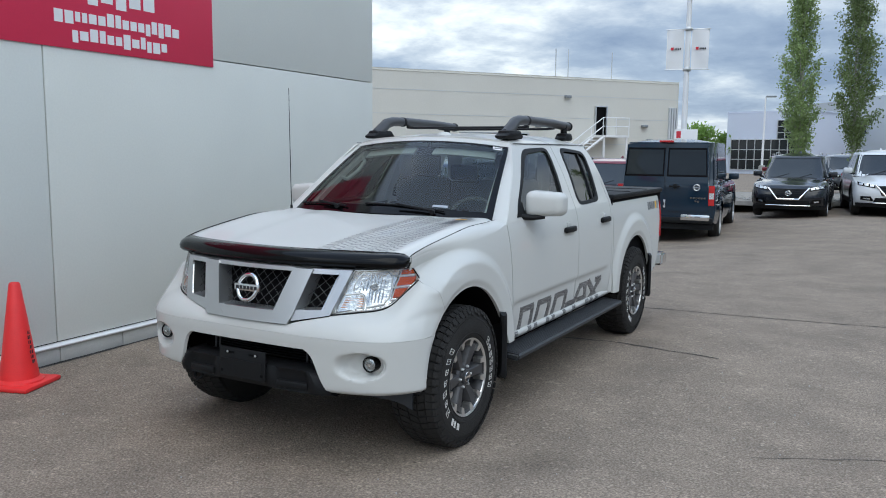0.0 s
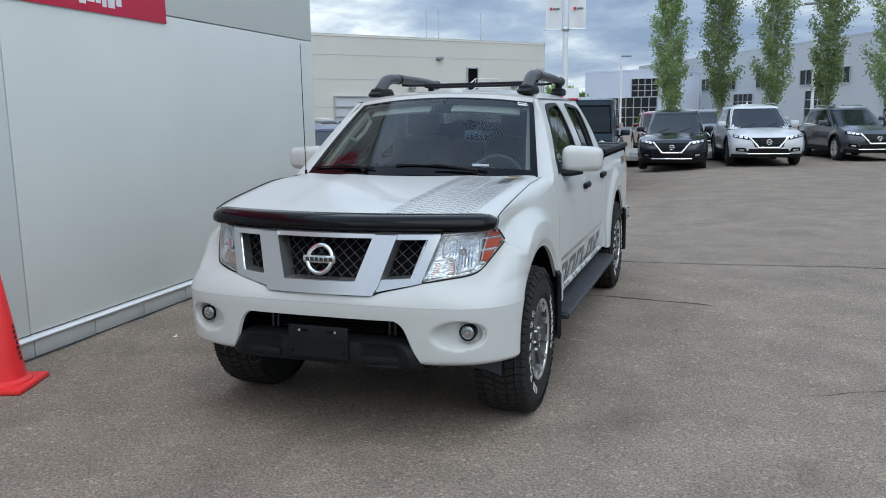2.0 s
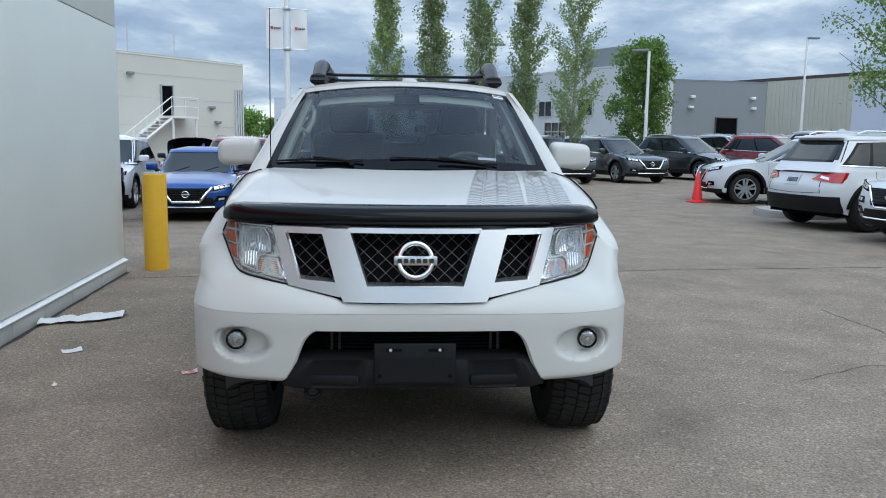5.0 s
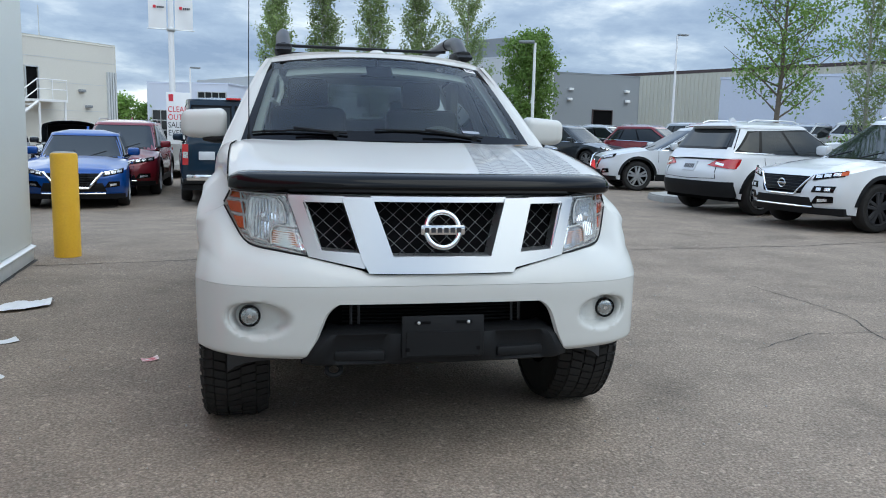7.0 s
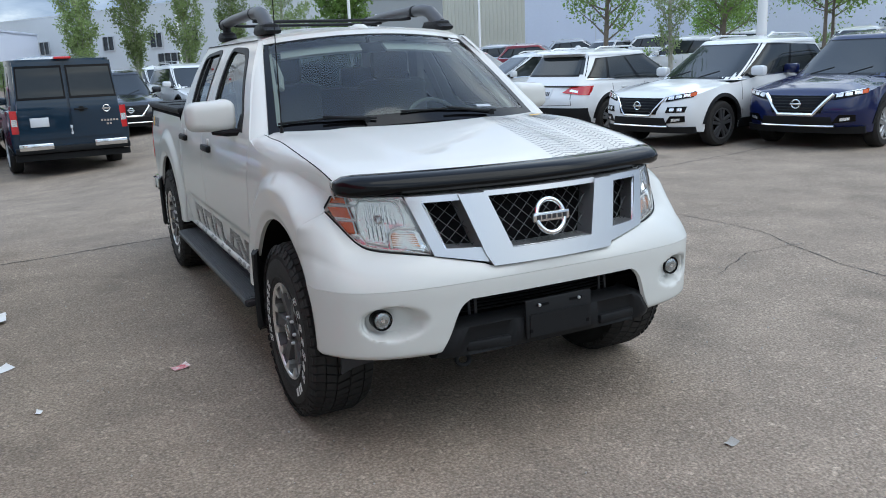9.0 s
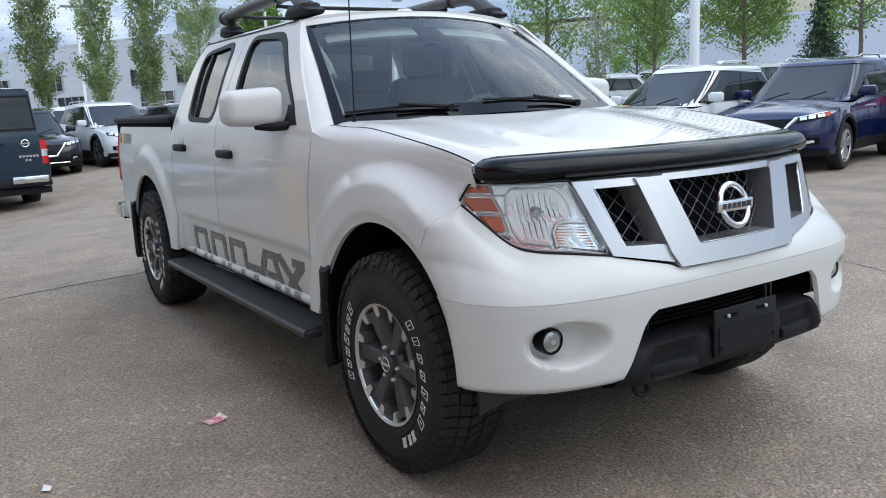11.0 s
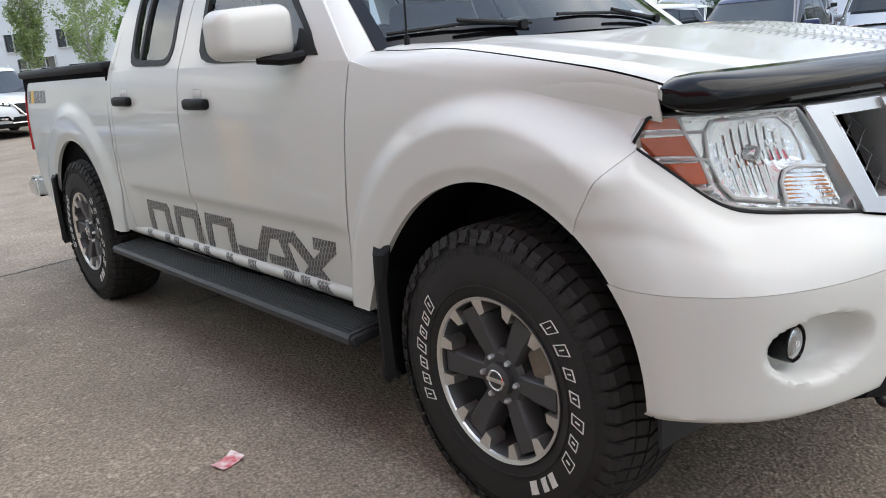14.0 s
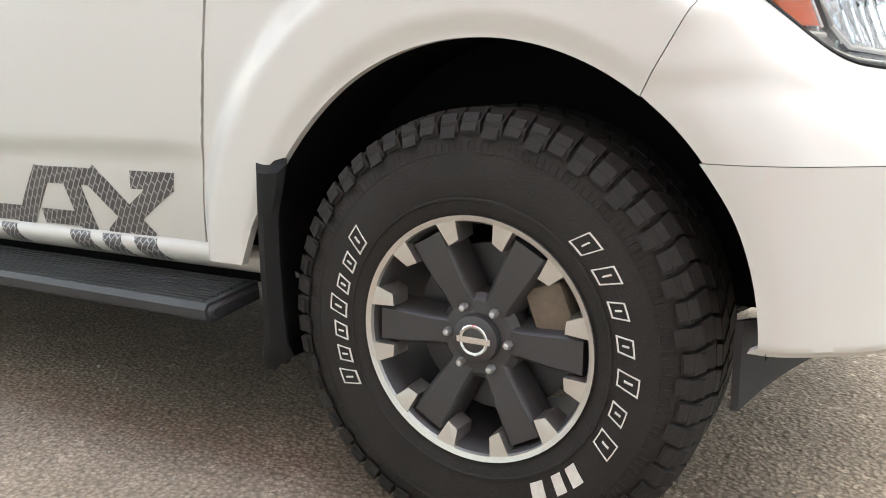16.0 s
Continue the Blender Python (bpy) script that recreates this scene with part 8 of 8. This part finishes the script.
    prism(bm, [(roof_r - 0.52, H - 0.03), (roof_r - 0.30, H - 0.03), (roof_r - 0.33, H + 0.06), (roof_r - 0.38, H + 0.065)], lambda u, v, d: (d, u, v), -0.022, 0.022)
    if not van:
        part("roof_aerial", bm, paint, t)
    else:
        bm.free()
    for s in (0.16, -0.42):
        bm = bmesh.new()
        tube(bm, [(s, cowl - 0.03, belt - 0.02), (s + 0.30, cowl + 0.12, belt + 0.075)], 0.010, 4)
        part("wiper", bm, M_BLACK, t)
    return t


def facing(x, y, hx, hy):
    """Stands a vehicle with its front axle at x, y and its nose towards (hx, hy)."""
    return pose(x, y, lot_z(x, y), 0, 0, math.degrees(math.atan2(hx, -hy)))


SUV = dict(L=4.65, W=1.84, H=1.70, wb=2.70, fo=0.94)
CROSS = dict(L=4.40, W=1.82, H=1.60, wb=2.65, fo=0.90, roof_r=2.95, tail_b=3.40, belt=1.03)
LARGE = dict(L=4.85, W=1.92, H=1.70, wb=2.82, fo=0.98, r=0.37, roof_r=3.25, tail_b=3.75)
black_suv = car("glossy black crossover with a chrome V grille", M_PBLACK, facing(0.39, 19.75, 0.03, -1), **SUV)
car("white crossover with black lower trim and sunroof", M_PWHITE, facing(2.78, 20.3, 0.14, -1), **LARGE, rim_mat=M_RIMGREY)
grey_suv = car("gunmetal grey small crossover with chrome grille", M_PGREY, facing(5.75, 22.75, 0.26, -1), **CROSS)
copy_thing(grey_suv, facing(8.6, 23.9, 0.30, -1))
dark_suv = car("dark slate crossover facing out of its bay", M_PDARK, facing(12.3, 25.9, 0.50, -1), **LARGE)
car("white compact crossover parked side on", M_PWHITE, facing(8.25, 15.05, -0.97, 0.16), L=4.30, W=1.76, H=1.60, wb=2.62, fo=0.86, roof_r=2.9, tail_b=3.3, belt=1.02)
wb_car = car("white crossover seen from behind with red tail lights", M_PWHITE, facing(10.05, 9.80, 0.985, 0.17), **CROSS)
wc_car = car("white mid-size crossover with dark alloy wheels and black arches", M_PWHITE, facing(7.75, 6.98, -0.99, -0.15), **SUV, grille="slim", rim_mat=M_RIMGREY, amber=True)
car("deep blue crossover with a chrome V grille", M_PNAVY, facing(9.12, 5.20, -0.97, -0.24), **SUV, amber=True)
car("bright blue compact sedan with a black grille", M_PBLUE, facing(-4.15, 13.0, 0.10, -1), L=4.65, W=1.82, H=1.45, wb=2.71, fo=0.93, r=0.335, hood=(0.74, 0.94), belt=0.96, cowl=0.55, roof_f=1.40, roof_r=2.45, tail_b=3.15, deck=1.04, cladding=False, rails=False, sill=0.20)
car("deep red crossover with chrome grille", M_PRED, facing(-3.95, 15.9, 0.02, -1), **LARGE)
white_suv = car("white crossover parked beside a blue sedan", M_PWHITE, facing(-6.9, 15.2, 0.10, -1), **SUV)
navy_suv = car("dark blue crossover beside the wall corner", M_PNAVY, facing(-6.1, 9.6, 0.08, -1), **CROSS)
hatch = car("black hatchback with its bonnet raised by the lot edge", M_PBLACK, facing(-5.95, 20.75, 0.2, -1), **CROSS)
bm = bmesh.new()
grid(bm, lambda u, k: (u * lerp(0.74, 0.66, k ** 3), 0.34 - 0.62 * k - 0.10 * (1 - u * u) * k, 1.06 + 0.60 * math.sin(k * 1.35) - 0.10 * abs(u) ** 3 * k), steps(-1, 1, 14), steps(0, 1, 10))
thicken(bm, (0, 0.02, -0.025))
lid = part("raised_bonnet", bm, M_PBLACK, hatch, "raised black bonnet")
bm = bmesh.new()
grid(bm, lambda u, k: (u * 0.56, 0.32 - 0.56 * k - 0.07 * (1 - u * u) * k, 1.00 + 0.57 * math.sin(k * 1.35) - 0.06 * abs(u) ** 3 * k), steps(-1, 1, 10), steps(0.05, 0.94, 8))
thicken(bm, (0, 0.0, -0.015))
part("bonnet_lining", bm, M_DARK, lid, "dark felt lining")
bm = bmesh.new()
tube(bm, [(-0.60, -0.50, 0.88), (-0.55, -0.16, 1.56)], 0.006, 6)
part("bonnet_stay", bm, M_BLACK, hatch)
car("black people carrier by the cream building", M_PBLACK, facing(-10.5, 23.5, 0.9, 0.4), **SUV)
# rows further off
red_suv = car("red crossover parked among other cars", M_PRED, facing(-0.6, 29.5, 0.2, -1), **SUV)
silver = car("silver crossover parked among other cars", M_PSILVER, facing(22.5, 29.0, -0.9, -0.4), **SUV)
for x, y, hx, hy in ((14.5, 37.0, 0.5, -1), (3.2, 30.0, 0.15, -1), (9.9, 31.5, 0.4, -1), (-12.5, 19.5, 0.4, -1)):
    copy_thing(white_suv, facing(x, y, hx, hy))
for x, y, hx, hy in ((-9.5, 13.5, 0.1, -1), (17.0, 29.0, 0.2, -1)):
    copy_thing(dark_suv, facing(x, y, hx, hy))
for x, y, hx, hy in ((15.3, 24.2, 0.6, -0.8), (20.5, 27.5, 0.7, -0.7)):
    copy_thing(red_suv, facing(x, y, hx, hy))
for x, y, hx, hy in ((17.5, 33.5, 0.6, -0.8), (22.0, 32.5, 0.7, -0.7), (25.5, 31.0, 0.7, -0.7)):
    copy_thing(silver, facing(x, y, hx, hy))
for x, y, hx, hy in ((24.5, 24.5, -0.7, 0.7), (28.0, 27.5, 0.7, -0.7), (19.5, 22.0, -0.7, 0.7)):
    copy_thing(white_suv, facing(x, y, hx, hy))
for x, y, hx, hy in ((1.3, 31.0, 0.2, -1), (7.0, 32.0, 0.2, -1), (20.5, 36.0, -0.3, -1)):
    copy_thing(grey_suv, facing(x, y, hx, hy))
rnd = random.Random(31)
for k in range(3):
    for j in range(11):
        d, e = (14.2, 21.5, 29.0)[k] + rnd.uniform(-0.2, 0.2), -9.0 + j * 2.95 + rnd.uniform(-0.2, 0.2)
        x, y = 0.94 * d - 0.34 * e + 1.0, 0.34 * d + 0.94 * e + 3.5
        if rnd.random() < 0.12 or y > 17.0 or math.hypot(x - 14.2, y - 11.1) < 1.6 or (x < 14 and 9 < y < 18):
            continue
        turn = 1 if rnd.random() < 0.6 else -1
        copy_thing(rnd.choice((white_suv, white_suv, dark_suv, grey_suv, silver, red_suv, black_suv)), facing(x, y, -0.94 * turn, -0.34 * turn))

# the slate blue van
van = car("dark slate blue cargo van with tinted rear doors, parked tail on", M_PVAN, facing(-1.73, 17.65, -0.10, 1), name="van", category="van", L=6.10, W=1.98, H=2.13, wb=3.70, fo=1.05, r=0.385, hood=(1.02, 1.22), belt=1.22, cowl=0.55, roof_f=1.25, roof_r=4.93, tail_b=5.03, nose=0.6, tail=0.10, van=True, cladding=False, rails=False, sill=0.36)
VY = 5.05


def van_rear(x, z, d):
    k = ease(1.16, 2.1, z)
    return Vector((x, lerp(VY, VY - 0.115, k) + d, z))


for s in (-1, 1):
    bm = bmesh.new()
    patch(bm, [(s * 0.02, 0.68), (s * 0.86, 0.68), (s * 0.80, 2.02), (s * 0.02, 2.02)], van_rear, 8, 12, -0.10, 0.022)
    d = part("rear_door", bm, M_PVAN, van)
    bm = bmesh.new()
    patch(bm, [(s * 0.028, 1.37), (s * 0.82, 1.37), (s * 0.78, 1.95), (s * 0.028, 1.95)], van_rear, 6, 6, 0.0, 0.030)
    w = part("rear_window", bm, M_GLOSSBLACK, d, "tinted rear window")
    bm = bmesh.new()
    patch(bm, [(s * 0.06, 1.41), (s * 0.79, 1.41), (s * 0.755, 1.91), (s * 0.06, 1.91)], van_rear, 6, 6, 0.0, 0.033)
    part("pane", bm, M_CARGLASS, w)
    bm = bmesh.new()
    box(bm, s * 0.62 - 0.28, s * 0.62 + 0.28, VY - 0.05, VY + 0.12, 0.50, 0.62, 0.02)
    part("bumper_end", bm, M_CHROME, van, "bright bumper end")
bm = bmesh.new()
box(bm, -0.95, 0.95, VY - 0.1, VY + 0.10, 0.44, 0.55, 0.02)
part("rear_step", bm, M_BLACK, van)
bm = bmesh.new()
box(bm, -0.14, 0.14, VY - 0.1, VY + 0.07, 2.055, 2.10, 0.015)
part("high_brake_light", bm, M_TAIL, van)
bm = bmesh.new()
box(bm, -0.30, -0.08, VY + 0.01, VY + 0.06, 1.16, 1.19, 0.01)
lathe(bm, [(0.0, VY + 0.03), (0.05, VY + 0.03), (0.055, VY)], 16, 1, (-0.20, 0, 1.175))
part("door_handle", bm, M_BLACK, van)
bm = bmesh.new()
box(bm, 0.36, 0.66, VY + 0.0, VY + 0.035, 0.90, 1.06, 0.004)
part("number_plate", bm, M_PLATE, van)
bm = bmesh.new()
c = Vector((-0.62, VY + 0.03, 1.16))
tube(bm, [c + Vector((0.058 * math.cos(k / 16 * math.tau), 0, 0.058 * math.sin(k / 16 * math.tau))) for k in range(17)], 0.008, 6)
box(bm, c.x - 0.075, c.x + 0.075, c.y - 0.006, c.y + 0.006, c.z - 0.012, c.z + 0.012)
part("badge", bm, M_CHROME, van)
for k in range(8):
    bm = bmesh.new()
    x, z = (-0.80 + k * 0.052, 0.93) if k < 6 else (-0.68 + (k - 6) * 0.05, 0.865)
    box(bm, x, x + 0.037, VY + 0.02, VY + 0.029, z, z + 0.035)
    part("print_bar", bm, M_CHROME, van, smooth=False)
